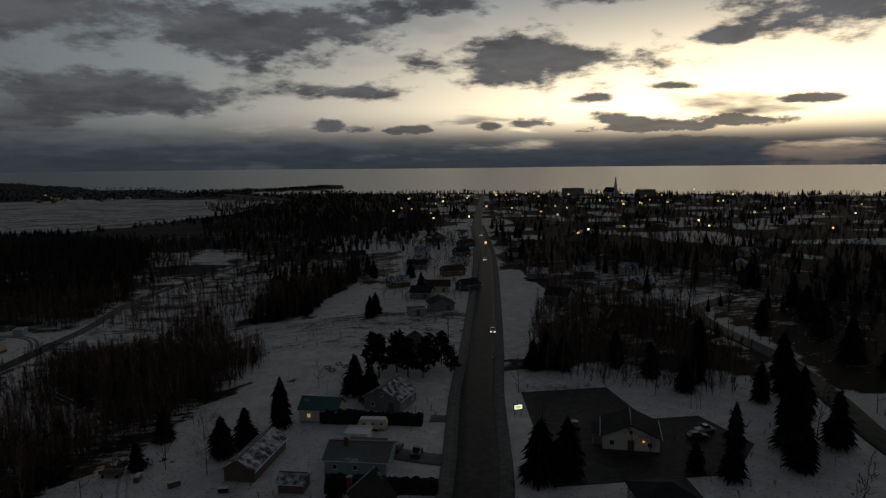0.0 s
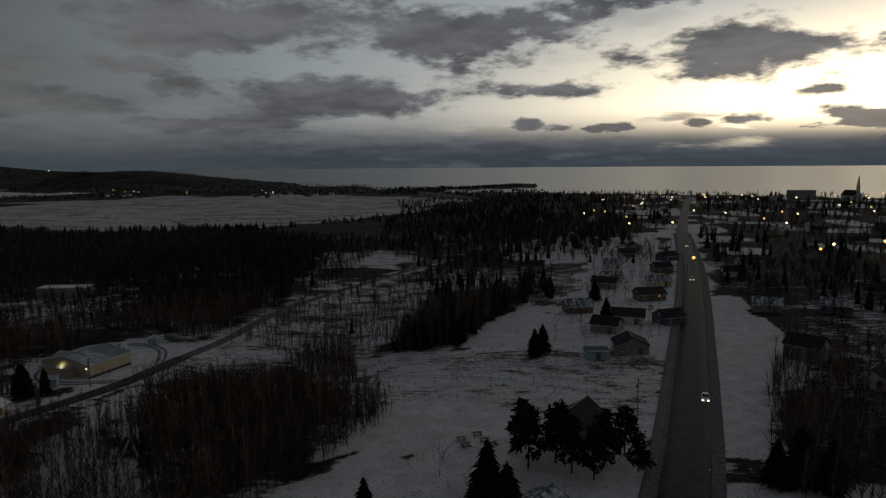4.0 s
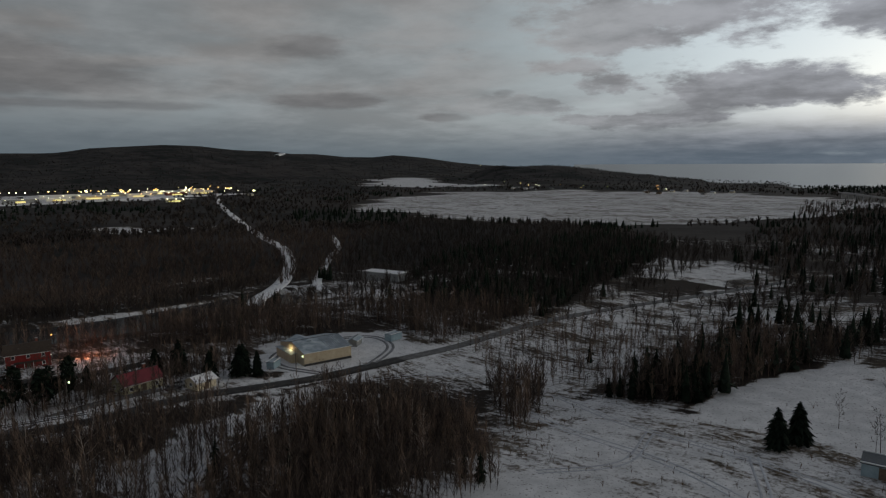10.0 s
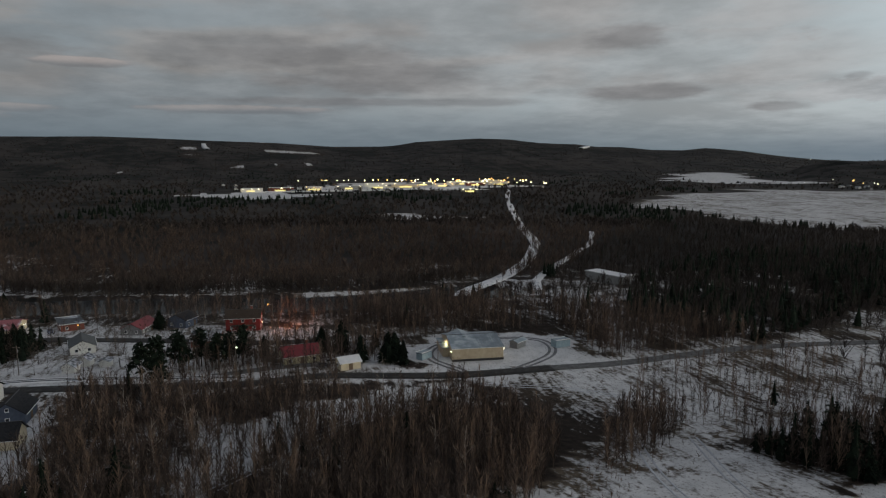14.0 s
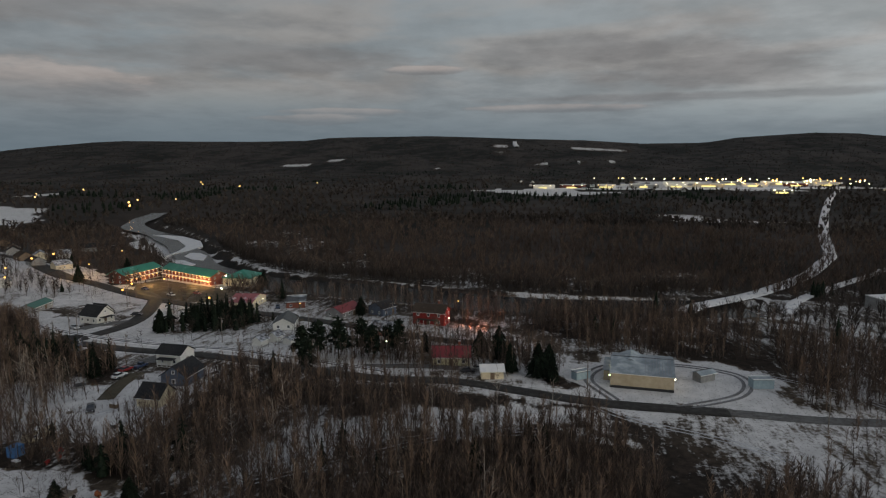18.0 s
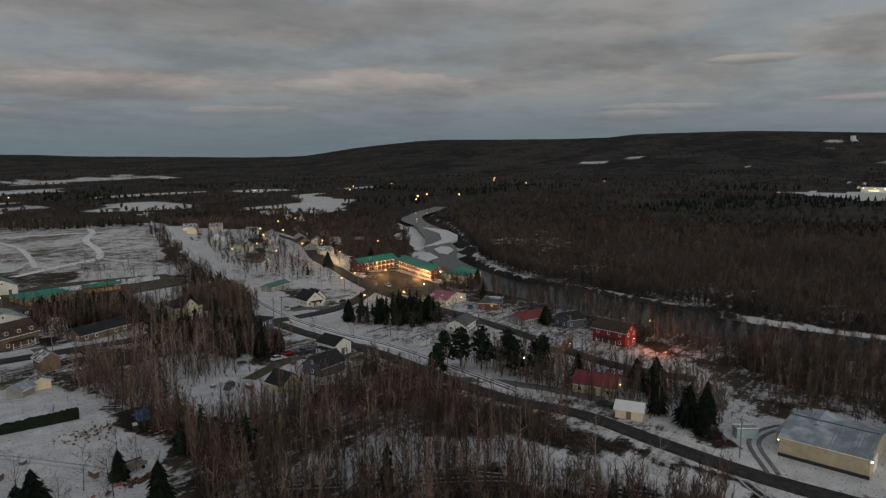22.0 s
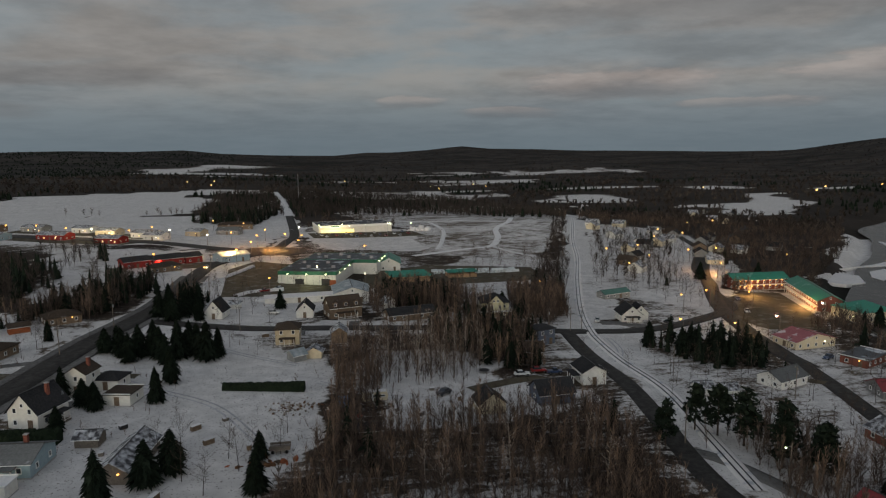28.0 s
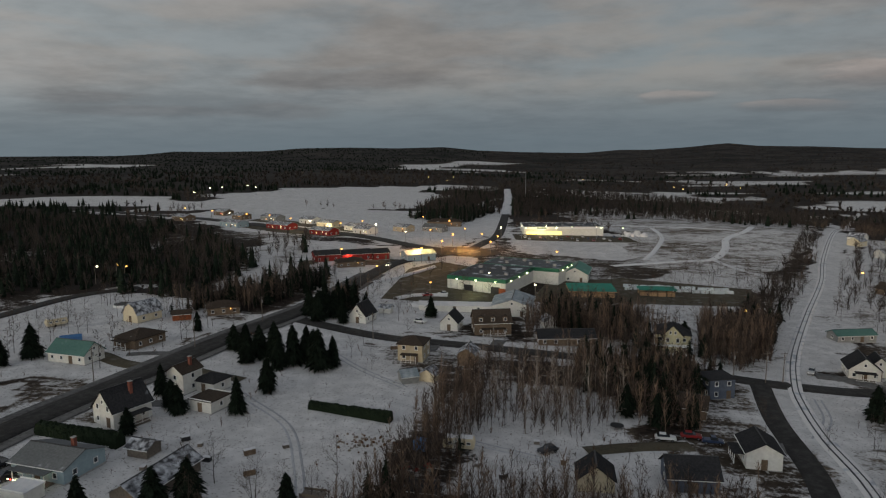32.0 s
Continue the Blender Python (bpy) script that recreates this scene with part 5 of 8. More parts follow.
def side_poses(w, d):
    """For each of the four walls: its length and a pose from wall coordinates to the house."""
    return {"front": (w, pose(0, -d / 2, 0)), "back": (w, pose(0, d / 2, 0, 0, 0, 180)), "left": (d, pose(-w / 2, 0, 0, 0, 0, -90)), "right": (d, pose(w / 2, 0, 0, 0, 0, 90))}


def house(label, x, y, w, d, wall_h, turn, wall="white", roof="shingle", rise=2.4, shape="gable", across=False, storeys=1, chimney=False,
          porch="", lit=(), plain=False, category="house", name="house", group="", dormers=0, doors=("front",), gap=3.0, lamp="", windows=True, over=0.45, simple=False):
    """A house with its walls, roof, windows, doors, chimney and porch. w runs along x, d along y; the ridge along x, or across."""
    h = thing(name, x, y, label, category, turn, group, lift=-0.05)
    FOOTPRINTS.append((x, y, max(w, d) * 0.55 + 1.0))
    f = 0.35
    if shape == "gable":
        lw, ld = (d, w) if across else (w, d)
        half = ld / 2
        outline = [(-half, -0.9), (half, -0.9), (half, wall_h), (0, wall_h + rise), (-half, wall_h)]
        bm = solid(outline, -lw / 2, lw / 2)
        swing(bm, 0 if across else 90)
        part("wall", bm, M[wall], h)
        bm = prism(-lw / 2 - over, lw / 2 + over, 0, wall_h, wall_h + rise, half, over, 0.18)
        swing(bm, 90 if across else 0)
        rf = part("roof", bm, M[roof], h)
        if not simple:
            part("ridge_cap", swing(boxes((0, 0, wall_h + rise + 0.2, lw + 2 * over, 0.3, 0.08)), 90 if across else 0), M["dark"], rf)
        for s in (-1, 1) if not simple else ():
            drop = over * rise / half
            part("gutter", swing(boxes((0, s * (half + over + 0.05), wall_h - drop + 0.06, lw + 2 * over, 0.12, 0.12)), 90 if across else 0), M["trim"], rf)
    elif shape == "gambrel":
        lw, ld = (d, w) if across else (w, d)
        half = ld / 2
        knee = wall_h + rise * 0.62
        outline = [(-half, -0.9), (half, -0.9), (half, wall_h), (half * 0.62, knee), (0, wall_h + rise), (-half * 0.62, knee), (-half, wall_h)]
        part("wall", swing(solid(outline, -lw / 2, lw / 2), 0 if across else 90), M[wall], h)
        t = 0.2
        shell = [(half + 0.3, wall_h - 0.3), (half * 0.62 + 0.12, knee + 0.05), (0, wall_h + rise + 0.05), (-half * 0.62 - 0.12, knee + 0.05), (-half - 0.3, wall_h - 0.3)]
        ring = shell + [(a * 1.02, b + t) for a, b in shell[::-1]]
        part("roof", swing(solid(ring, -lw / 2 - over, lw / 2 + over), 0 if across else 90), M[roof], h)
    elif shape == "hip":
        part("wall", boxes((0, 0, wall_h / 2 - 0.45, w, d, wall_h + 0.9)), M[wall], h)
        bm = bmesh.new()
        run = max(0.3, (w - d) / 2)
        o = over
        lo = [bm.verts.new(v) for v in ((-w / 2 - o, -d / 2 - o, wall_h), (w / 2 + o, -d / 2 - o, wall_h), (w / 2 + o, d / 2 + o, wall_h), (-w / 2 - o, d / 2 + o, wall_h))]
        eave = [bm.verts.new(v.co + Vector((0, 0, 0.2))) for v in lo]
        t0, t1 = bm.verts.new((-run, 0, wall_h + rise)), bm.verts.new((run, 0, wall_h + rise))
        bm.faces.new(lo[::-1])
        for k in range(4):
            bm.faces.new((lo[k], lo[(k + 1) % 4], eave[(k + 1) % 4], eave[k]))
        bm.faces.new((eave[0], eave[1], t1, t0))
        bm.faces.new((eave[1], eave[2], t1))
        bm.faces.new((eave[2], eave[3], t0, t1))
        bm.faces.new((eave[3], eave[0], t0))
        bmesh.ops.recalc_face_normals(bm, faces=bm.faces)
        part("roof", bm, M[roof], h)
    else:
        part("wall", boxes((0, 0, wall_h / 2 - 0.45, w, d, wall_h + 0.9)), M[wall], h)
        part("roof", boxes((0, 0, wall_h + 0.11, w + 2 * over, d + 2 * over, 0.22)), M[roof], h)
        for s in (-1, 1):
            part("parapet", boxes((0, s * (d / 2 + over - 0.08), wall_h + 0.32, w + 2 * over, 0.16, 0.2)), M["trim"], h)
    if not simple:
        part("foundation", boxes((0, 0, -0.3, w + 0.08, d + 0.08, 0.9)), M["concrete"], h)
    sides = side_poses(w, d)
    k = 0
    if windows:
        for key, (length, m) in sides.items():
            gable_end = shape == "gable" and (key in ("left", "right")) != across
            n = max(1, int((length - 1.0) / gap)) if length > 2.5 else 0
            if simple and key in ("left", "right"):
                continue
            for s in range(storeys):
                z = 1.55 + s * 2.65
                if z + 0.7 > wall_h + (rise * 0.35 if gable_end else 0):
                    continue
                for i in range(n):
                    u = (i + 0.5) / n * length - length / 2
                    if s == 0 and key in doors and i == n // 2:
                        door(h, m @ pose(u, 0, 0.12))
                        part("step", boxes((u, -0.6, -0.12, 1.5, 1.1, 0.36)), M["concrete"], h, at=m)
                        continue
                    window(h, m @ pose(u, 0, z), 1.0 if not plain else 0.9, 1.2 if storeys > 1 else 1.1, lit=(key, s, i) in lit)
            if gable_end and rise > 2.0 and length > 4:
                window(h, m @ pose(0, 0, wall_h + rise * 0.38), 0.8, 0.9)
    if chimney:
        cz = wall_h + rise * 0.55
        ch = part("chimney", boxes((w * 0.22, d * 0.12, cz + 0.6, 0.7, 0.7, 2.6 + rise * 0.3)), M["brick"], h)
        part("chimney_cap", boxes((w * 0.22, d * 0.12, cz + 2.0 + rise * 0.15, 0.85, 0.85, 0.14)), M["concrete"], ch)
    if porch:
        length, m = sides[porch]
        pw, pd = length * 0.62, 2.0
        po = part("porch", boxes((0, -pd / 2, 0.05, pw, pd, 0.3)), M["wood"], h, at=m)
        part("porch_roof", boxes((0, -pd / 2 - 0.1, 2.55, pw + 0.4, pd + 0.3, 0.16)), M[roof], po)
        for i in range(4):
            part("post", shared(("post",), lambda: boxes((0, 0, 1.3, 0.12, 0.12, 2.4)), M["trim"]), None, po, at=pose(-pw / 2 + 0.15 + i * (pw - 0.3) / 3, -pd + 0.1, 0.05))
        for z in (0.4, 1.0):
            part("railing", boxes((0, -pd + 0.1, z, pw, 0.06, 0.08)), M["trim"], po)
    for i in range(dormers):
        u = (i - (dormers - 1) / 2) * w / dormers
        dm = part("dormer", boxes((0, 0.6, 0.1, 1.5, 1.8, 1.7)), M[wall], h, at=pose(u, -d / 2 + 0.55, wall_h + 0.85))
        part("dormer_roof", prism(-0.95, 0.95, 0, 0.9, 1.5, 0.95, 0.1, 0.1), M[roof], dm, at=pose(0, 0.5, 0, 0, 0, 90))
        part("window", shared(("dormer_window",), lambda: boxes((0, -0.33, 0.15, 1.0, 0.08, 1.1)), M["trim"]), None, dm)
        part("pane", shared(("dormer_pane",), lambda: boxes((0, -0.38, 0.15, 0.8, 0.03, 0.9)), M["glass"]), None, dm)
    if lamp:
        length, m = sides[lamp.split()[0]]
        p = m @ Vector((length * 0.22, -0.25, 2.3))
        bulb(h, p.x, p.y, p.z, lamp.split()[1], 0.2)
    return h


def utility_pole(x, y, turn, height=9.0, lamp="", head=0.26):
    p = thing("utility_pole" if not lamp else "street_lamp", x, y, "grey wooden utility pole with a crossarm" if not lamp else "wooden pole carrying a lit street lamp", "pole" if not lamp else "street lamp", turn, "poles along the streets")
    part("post", shared(("pole_post", height), lambda: mesh_tube([[0, 0, -1, 0, 0, height, 0.15, 0.1]], 8), M["wood"]), None, p)
    if not lamp:
        arm = part("crossarm", shared(("crossarm",), lambda: boxes((0, -0.12, 0, 2.2, 0.1, 0.12)), M["wood"]), None, p, at=pose(0, 0, height - 0.6))
        for u in (-0.95, 0.95):
            part("insulator", shared(("insulator",), lambda: mesh_tube([[0, 0, 0, 0, 0, 0.2, 0.05, 0.035]], 6), M["concrete"]), None, arm, at=pose(u, -0.12, 0.06))
        part("transformer", shared(("transformer",), lambda: mesh_tube([[0, 0.3, 0, 0, 0.3, 0.9, 0.2, 0.2]], 10), M["steel"]), None, p, at=pose(0, 0, height - 2.2))
    else:
        part("arm", shared(("lamp_arm",), lambda: mesh_tube([[0, 0, 0, 0, -1.6, 0.35, 0.05, 0.04]], 6), M["steel"]), None, p, at=pose(0, 0, height - 0.8))
        bulb(p, 0, -1.7, height - 0.62, lamp, head)
    return p


def mesh_tube(segs, sides):
    v, q = tubes(segs, sides)
    bm = bmesh.new()
    vs = [bm.verts.new(c) for c in v]
    for f in q:
        bm.faces.new([vs[k] for k in f])
    for s in range(len(segs)):
        b = s * 2 * sides
        bm.faces.new([vs[b + k] for k in range(sides)][::-1])
        bm.faces.new([vs[b + sides + k] for k in range(sides)])
    bmesh.ops.recalc_face_normals(bm, faces=bm.faces)
    return bm


paints = {}


def car(x, y, turn, colour=(0.05, 0.05, 0.055), label="dark parked car dusted with snow", lights=False, pickup=False, tail=False, rims=True):
    """A car with body, cabin, four wheels and lamps. Its nose looks along +x."""
    c = thing("car", x, y, label, "car", turn, "cars about the village", lift=0.22)
    key = tuple(colour)
    if key not in paints:
        paints[key] = mat("car_paint", tuple(v * 0.85 for v in colour), tuple(min(1, v * 1.15) for v in colour), size=2.0, rough=0.3, bump=0, vary=0.1)
    body = [(-2.25, 0.32), (-2.2, 0.78), (-1.9, 0.92), (0.85, 0.95), (1.95, 0.82), (2.2, 0.6), (2.22, 0.32)]
    cab = [(-1.75, 0.9), (-1.35, 1.42), (0.15, 1.45), (0.95, 0.92)] if not pickup else [(-0.55, 0.9), (-0.45, 1.55), (0.55, 1.55), (1.15, 0.92)]

    def rounded(outline, half):
        bm = solid(outline, -half, half)
        bmesh.ops.bevel(bm, geom=[e for e in bm.edges], offset=0.06, segments=1, affect="EDGES")
        return bm

    part("body", shared(("body", key), lambda: rounded(body, 0.88), paints[key]), None, c)
    part("cabin", shared(("cabin", pickup), lambda: rounded(cab, 0.76), M["glass"]), None, c, "dark glazed cabin")
    part("roof_panel", shared(("roof_panel", pickup, key), lambda: boxes((-0.6 if not pickup else 0.05, 0, 1.47 if not pickup else 1.58, 1.4 if not pickup else 0.95, 1.3, 0.06)), paints[key]), None, c)
    for wx in (-1.4, 1.4):
        for wy in (-0.86, 0.86):
            wheel = part("wheel", shared(("wheel",), lambda: mesh_tube([[0, -0.11, 0, 0, 0.11, 0, 0.33, 0.33]], 12), M["rubber"]), None, c, at=pose(wx, wy, 0.22))
            if rims:
                part("rim", shared(("rim",), lambda: mesh_tube([[0, -0.13, 0, 0, 0.13, 0, 0.19, 0.19]], 8), M["steel"]), None, wheel)
    for wy in (-0.62, 0.62):
        part("headlight", shared(("headlight", lights), lambda: boxes((2.2, 0, 0.62, 0.09, 0.3, 0.16)) if not lights else boxes((2.24, 0, 0.62, 0.2, 0.42, 0.3)), M["lamp_white"] if lights else M["trim"]), None, c, at=pose(0, wy, 0))
        part("tail_light", shared(("tail_light", tail), lambda: boxes((-2.24, 0, 0.7, 0.08, 0.3, 0.16)), M["lamp_red"] if tail else M["red"]), None, c, at=pose(0, wy, 0))
    return c


def hedge(label, x0, y0, x1, y1, wide, high, group=""):
    """A clipped hedge: a dense rounded row with a rough leafy skin."""
    n = math.hypot(x1 - x0, y1 - y0)
    h = thing("hedge", (x0 + x1) / 2, (y0 + y1) / 2, label, "hedge", math.degrees(math.atan2(y1 - y0, x1 - x0)), group)
    bm = bmesh.new()
    cols_, ring = max(6, int(n / 0.5)), 12
    rows = []
    for i in range(cols_ + 1):
        u = -n / 2 + n * i / cols_
        row = []
        for k in range(ring):
            t = math.pi * k / (ring - 1)
            e = 0.55
            cy = math.copysign(abs(math.cos(t)) ** e, math.cos(t)) * wide / 2
            cz = math.sin(t) ** e * high if 0 < k < ring - 1 else -0.3
            j = 0.10 * high * noise.noise(Vector((u * 1.7 + x0, cy * 2.0, cz * 2.0))) + random.uniform(-0.1, 0.1)
            row.append(bm.verts.new((u + random.uniform(-0.1, 0.1), cy * (1 + j), cz * (1 + j))))
        rows.append(row)
    for a, b in zip(rows, rows[1:]):
        for k in range(ring - 1):
            bm.faces.new((a[k], a[k + 1], b[k + 1], b[k]))
    bm.faces.new(rows[0])
    bm.faces.new(rows[-1][::-1])
    bmesh.ops.recalc_face_normals(bm, faces=bm.faces)
    part("foliage", bm, M["cedar"], h)
    sprigs = 260
    r = np.random.default_rng(int(abs(x0 * 7 + y0)))
    u, t = r.uniform(-n / 2, n / 2, sprigs), r.uniform(0.1, math.pi - 0.1, sprigs)
    a = np.stack([u, np.cos(t) * wide * 0.47, np.abs(np.sin(t)) ** 0.55 * high * 0.97], -1)
    b = a + np.stack([r.normal(size=sprigs) * 0.2, np.cos(t) * 0.3, 0.2 + 0.3 * r.random(sprigs)], -1)
    part("sprigs", blades(a, b, np.full(sprigs, 0.09)), M["cedar"], h)
    return h


def heap(label, x, y, size, material, seed, name="heap", category="heap", count_=26, low=0.25, parts_name="piece"):
    """A loose heap: many rough lumps, each a piece of its own."""
    r = np.random.default_rng(seed)
    t = thing(name, x, y, label, category, 0)
    base = []
    for k in range(5):
        bm = bmesh.new()
        bmesh.ops.create_icosphere(bm, subdivisions=1, radius=1)
        for v in bm.verts:
            v.co *= 1 + 0.35 * noise.noise(v.co * 2 + Vector((seed, k, 0)))
        me = bpy.data.meshes.new(parts_name)
        bm.to_mesh(me)
        bm.free()
        me.materials.append(material if not isinstance(material, list) else material[k % len(material)])
        base.append(me)
    for k in range(count_):
        s = size[2] * r.uniform(0.35, 1.0)
        px_, py_ = r.normal() * size[0] * 0.3, r.normal() * size[1] * 0.3
        part(parts_name, base[k % 5], None, t, at=pose(px_, py_, s * low, *r.uniform(0, 360, 3)) @ Matrix.Diagonal((s * r.uniform(0.7, 1.5), s * r.uniform(0.5, 1.1), s * 0.6, 1)))
    return t


def point_light(name, x, y, z, energy, colour, size=0.3):
    ob = new(name, bpy.data.lights.new(name, "POINT"))
    ob.data.energy, ob.data.color, ob.data.shadow_soft_size = energy, colour, size
    ob.location = (x, y, float(level(x, y)) + z)
    return ob

# ---- the houses of the big yard and the main road ----
house("white gabled house with a black steep roof beside the road", -8, 76, 7.4, 9.0, 3.9, 153, "white", "shingle", 4.0, across=True, storeys=2, porch="right", lamp="right lamp_amber", chimney=True)
house("white two-storey house with a brick chimney", -13, 57, 5.2, 6.2, 5.4, 160, "white", "shingle_brown", 1.7, across=True, storeys=2, chimney=True)
house("low white annex with a dark hipped roof", -19, 55, 6.5, 6.0, 2.7, 160, "white", "shingle", 1.6, shape="hip", name="annex")
house("flat-roofed white garage with a snow-dusted roof", -23.5, 66.5, 6.5, 6.5, 2.7, 161, "white", "shingle_brown", 0, shape="flat", name="garage", category="garage", over=0.2)
house("white bungalow with a green metal roof", 27, 39, 12.7, 7.0, 2.9, 167, "white", "roof_dull", 2.7, storeys=1, gap=2.6)
house("cream gambrel barn with a dark roof in the snow", 32, -5, 7.4, 9.6, 3.0, 156, "cream", "shingle_snow", 3.6, shape="gambrel", across=True, name="barn", category="barn", gap=4)
house("brown bungalow with a dark hipped roof and red porch", 18, 22, 9.0, 11.0, 2.8, 159, "brown", "shingle_brown", 2.2, shape="hip", porch="front")
house("pale blue bungalow with a broad grey roof", -9, 99, 12.0, 9.5, 2.9, 168, "aqua", "shingle_grey", 1.7, lamp="front lamp_green", porch="front", chimney=True)
house("low brown house with a hipped roof among trees", 9, -18, 11.0, 8.0, 2.7, 25, "brown", "shingle_brown", 2.0, shape="hip", lamp="back lamp_amber")
house("small orange-brown wooden shed by bare trees", 19, -7, 6.0, 4.0, 2.3, 24, "orange", "shingle_brown", 1.0, name="shed", category="shed", windows=False)
house("white steep-gabled cottage at the street corner", -42, -17, 6.4, 8.0, 2.9, 163, "white", "shingle", 3.9, across=True)
house("small white shed with a snowy roof", -48, -30, 4.2, 3.4, 2.2, 170, "white", "shingle_snow", 0.9, name="shed", category="shed", windows=False)
house("tan two-storey house with brown hipped roof and lit porch", -65, 21, 7.4, 8.0, 5.0, 171, "tan", "shingle_brown", 1.9, shape="hip", storeys=2, porch="front", lamp="front lamp_amber")
house("small grey shed with a metal roof", -66, 41, 4.0, 4.4, 2.1, 25, "grey", "roof_steel", 1.3, name="shed", category="shed", windows=False)
house("small cream garden shed with a snowy roof", -71.5, 39, 4.4, 4.0, 2.2, 165, "cream", "shingle_snow", 1.3, across=True, name="shed", category="shed", windows=False)
house("brown house with three white dormers", -87, -12, 12.2, 9.0, 4.3, 190, "brown", "shingle_brown", 3.4, dormers=3, storeys=1, lamp="front lamp_amber", porch="front")
house("white gabled cottage with a dark roof", -73.5, -14, 6.0, 8.0, 3.0, 170, "white", "shingle", 3.0, across=True)
house("small white gabled shed", -107, -23, 4.6, 4.6, 2.6, 25, "white", "shingle_snow", 1.7, across=True, name="shed", category="shed", windows=False)
house("long brown bungalow behind bare trees", -111, -4, 18, 8, 2.6, 186, "brown", "shingle", 1.8, gap=3.4)
yel = house("pale yellow Victorian house with gables and a deep veranda", -145, -5, 10.5, 10.0, 5.6, -12, "yellow", "shingle", 3.0, shape="hip", storeys=2, porch="back", gap=2.4)
part("gable_wing", swing(solid([(-3.0, 0), (3.0, 0), (3.0, 5.8), (0, 8.8), (-3.0, 5.8)], 3.0, 6.6), 0), M["yellow"], yel)
part("gable_roof", prism(-7.0, -1.0, 0, 5.8, 8.85, 3.0, 0.4, 0.18), M["shingle"], yel, at=pose(0, 0, 0, 0, 0, -90))
for u in (-1.5, 1.5):
    window(yel, pose(u, 6.6, 4.3, 0, 0, 180), 1.0, 1.4)
    window(yel, pose(u * 0.5, 6.6, 6.7, 0, 0, 180), 0.7, 1.0)
part("veranda", boxes((0, 7.4, 2.9, 12.0, 2.8, 0.16), (0, 7.4, 0.2, 11.6, 2.6, 0.3)), M["trim"], yel)
house("slate-blue two-storey house with white windows", -146, 37, 6.8, 6.2, 5.3, 193, "blue", "shingle", 0.9, shape="hip", storeys=2, gap=2.0)
house("brown garage with a brown gabled roof", -136, 51, 7.2, 7.0, 2.7, 160, "brown", "shingle_brown", 2.2, name="garage", category="garage", gap=4)
house("white gabled house with a black roof near the lane", -143, 75, 6.8, 8.2, 3.7, 174, "white", "shingle", 1.9, across=True, porch="left", lamp="")
house("dark shed with beige walls and a black roof", -108, 90, 6.6, 6.2, 2.6, 176, "cream", "shingle", 2.5, across=True, name="shed", category="shed", windows=False)
house("navy gabled garage with a charcoal roof", -126, 87, 9.2, 7.4, 3.0, 178, "blue", "shingle", 2.6, name="garage", category="garage", gap=5)
chalet = house("white twin-gabled chalet with a dark roof", -194, 13, 8.0, 9.0, 3.2, 166, "white", "shingle", 3.2, across=True, storeys=1, porch="front", gap=2.2)
house("white gabled wing beside the chalet", -199.5, 11, 6.0, 6.5, 3.0, 166, "white", "shingle", 2.9, across=True, name="house_wing")
house("low building with a dull green roof behind a hedge", -211, -27, 14, 6, 2.5, 190, "grey", "roof_dull", 1.3)

house("small dark brown barn with a snow-dusted roof", -81, 23, 5.0, 6.5, 3.6, 172, "brown", "shingle_snow", 1.8, across=True, name="barn", category="barn", windows=False)

# ---- the shops ----
def store_block(w, d, hgt, parent, at, band=True, wall="white"):
    part("wall", boxes((0, 0, hgt / 2 - 0.5, w, d, hgt + 1)), M[wall], parent, at=at)
    part("roof", boxes((0, 0, hgt + 0.06, w - 0.3, d - 0.3, 0.14)), M["roof_flat"], parent, at=at)
    t = 0.25
    part("parapet", boxes((0, -d / 2, hgt - 0.55, w + t, t, 1.7), (0, d / 2, hgt - 0.55, w + t, t, 1.7), (-w / 2, 0, hgt - 0.55, t, d, 1.7), (w / 2, 0, hgt - 0.55, t, d, 1.7)), M["green_band"] if band else M["trim"], parent, "dark green fascia band" if band else "", at=at)
    for k in range(int(w // 6)):
        part("roof_unit", boxes((0, 0, 0.5, 1.6, 1.2, 1.0), (0, 0, 1.05, 1.7, 1.3, 0.1)), M["steel"], parent, at=at @ pose(-w / 2 + 4 + k * 6, d * 0.18 * (-1) ** k, hgt + 0.1))


store = thing("hardware_store", -86, -91, "large flat-roofed hardware store with white walls and green fascia", "store", -22)
store_block(27.4, 35, 6.2, store, Matrix())
store_block(38, 22, 6.2, store, pose(-7, -28, 0.0))
for u in (-9, 0, 9):
    bulb(store, u, 17.9, 5.2, "lamp_green", 0.34)
for v in (12, 2, -8):
    bulb(store, -14.1, v, 5.2, "lamp_green", 0.3)
for v in (-22, -30, -37):
    bulb(store, -26.4, v, 5.2, "lamp_green", 0.3)
for u in (3.5, -9.0):
    part("loading_door", boxes((u, 17.55, 1.5, 4.2, 0.2, 3.0)), M["dark"], store)
part("brick_panel", boxes((-12.2, 17.56, 1.3, 3.0, 0.2, 2.6)), M["orange"], store)
for k in range(9):
    part("wall_seam", shared(("wall_seam",), lambda: boxes((0, 0, 2.3, 0.12, 0.1, 4.6)), M["steel"]), None, store, at=pose(-12 + 3 * k, 17.55, 0))
lumber = house("white lumber hall with an open side and green roof", -127, -117, 12, 20, 4.0, 168, "white", "roof_green", 3.0, across=True, name="lumber_hall", category="hall", gap=4)
# flat dark panel on the solid wall, standing in for shade inside the open side
part("shade_opening", boxes((6.02, 2, 1.7, 0.1, 12, 3.2)), M["dark"], lumber)
house("long white shed with a pale metal roof behind the store", -95, -43, 15, 18, 4.0, 175, "white", "roof_steel", 2.4, across=True, name="shed", category="shed", gap=5)
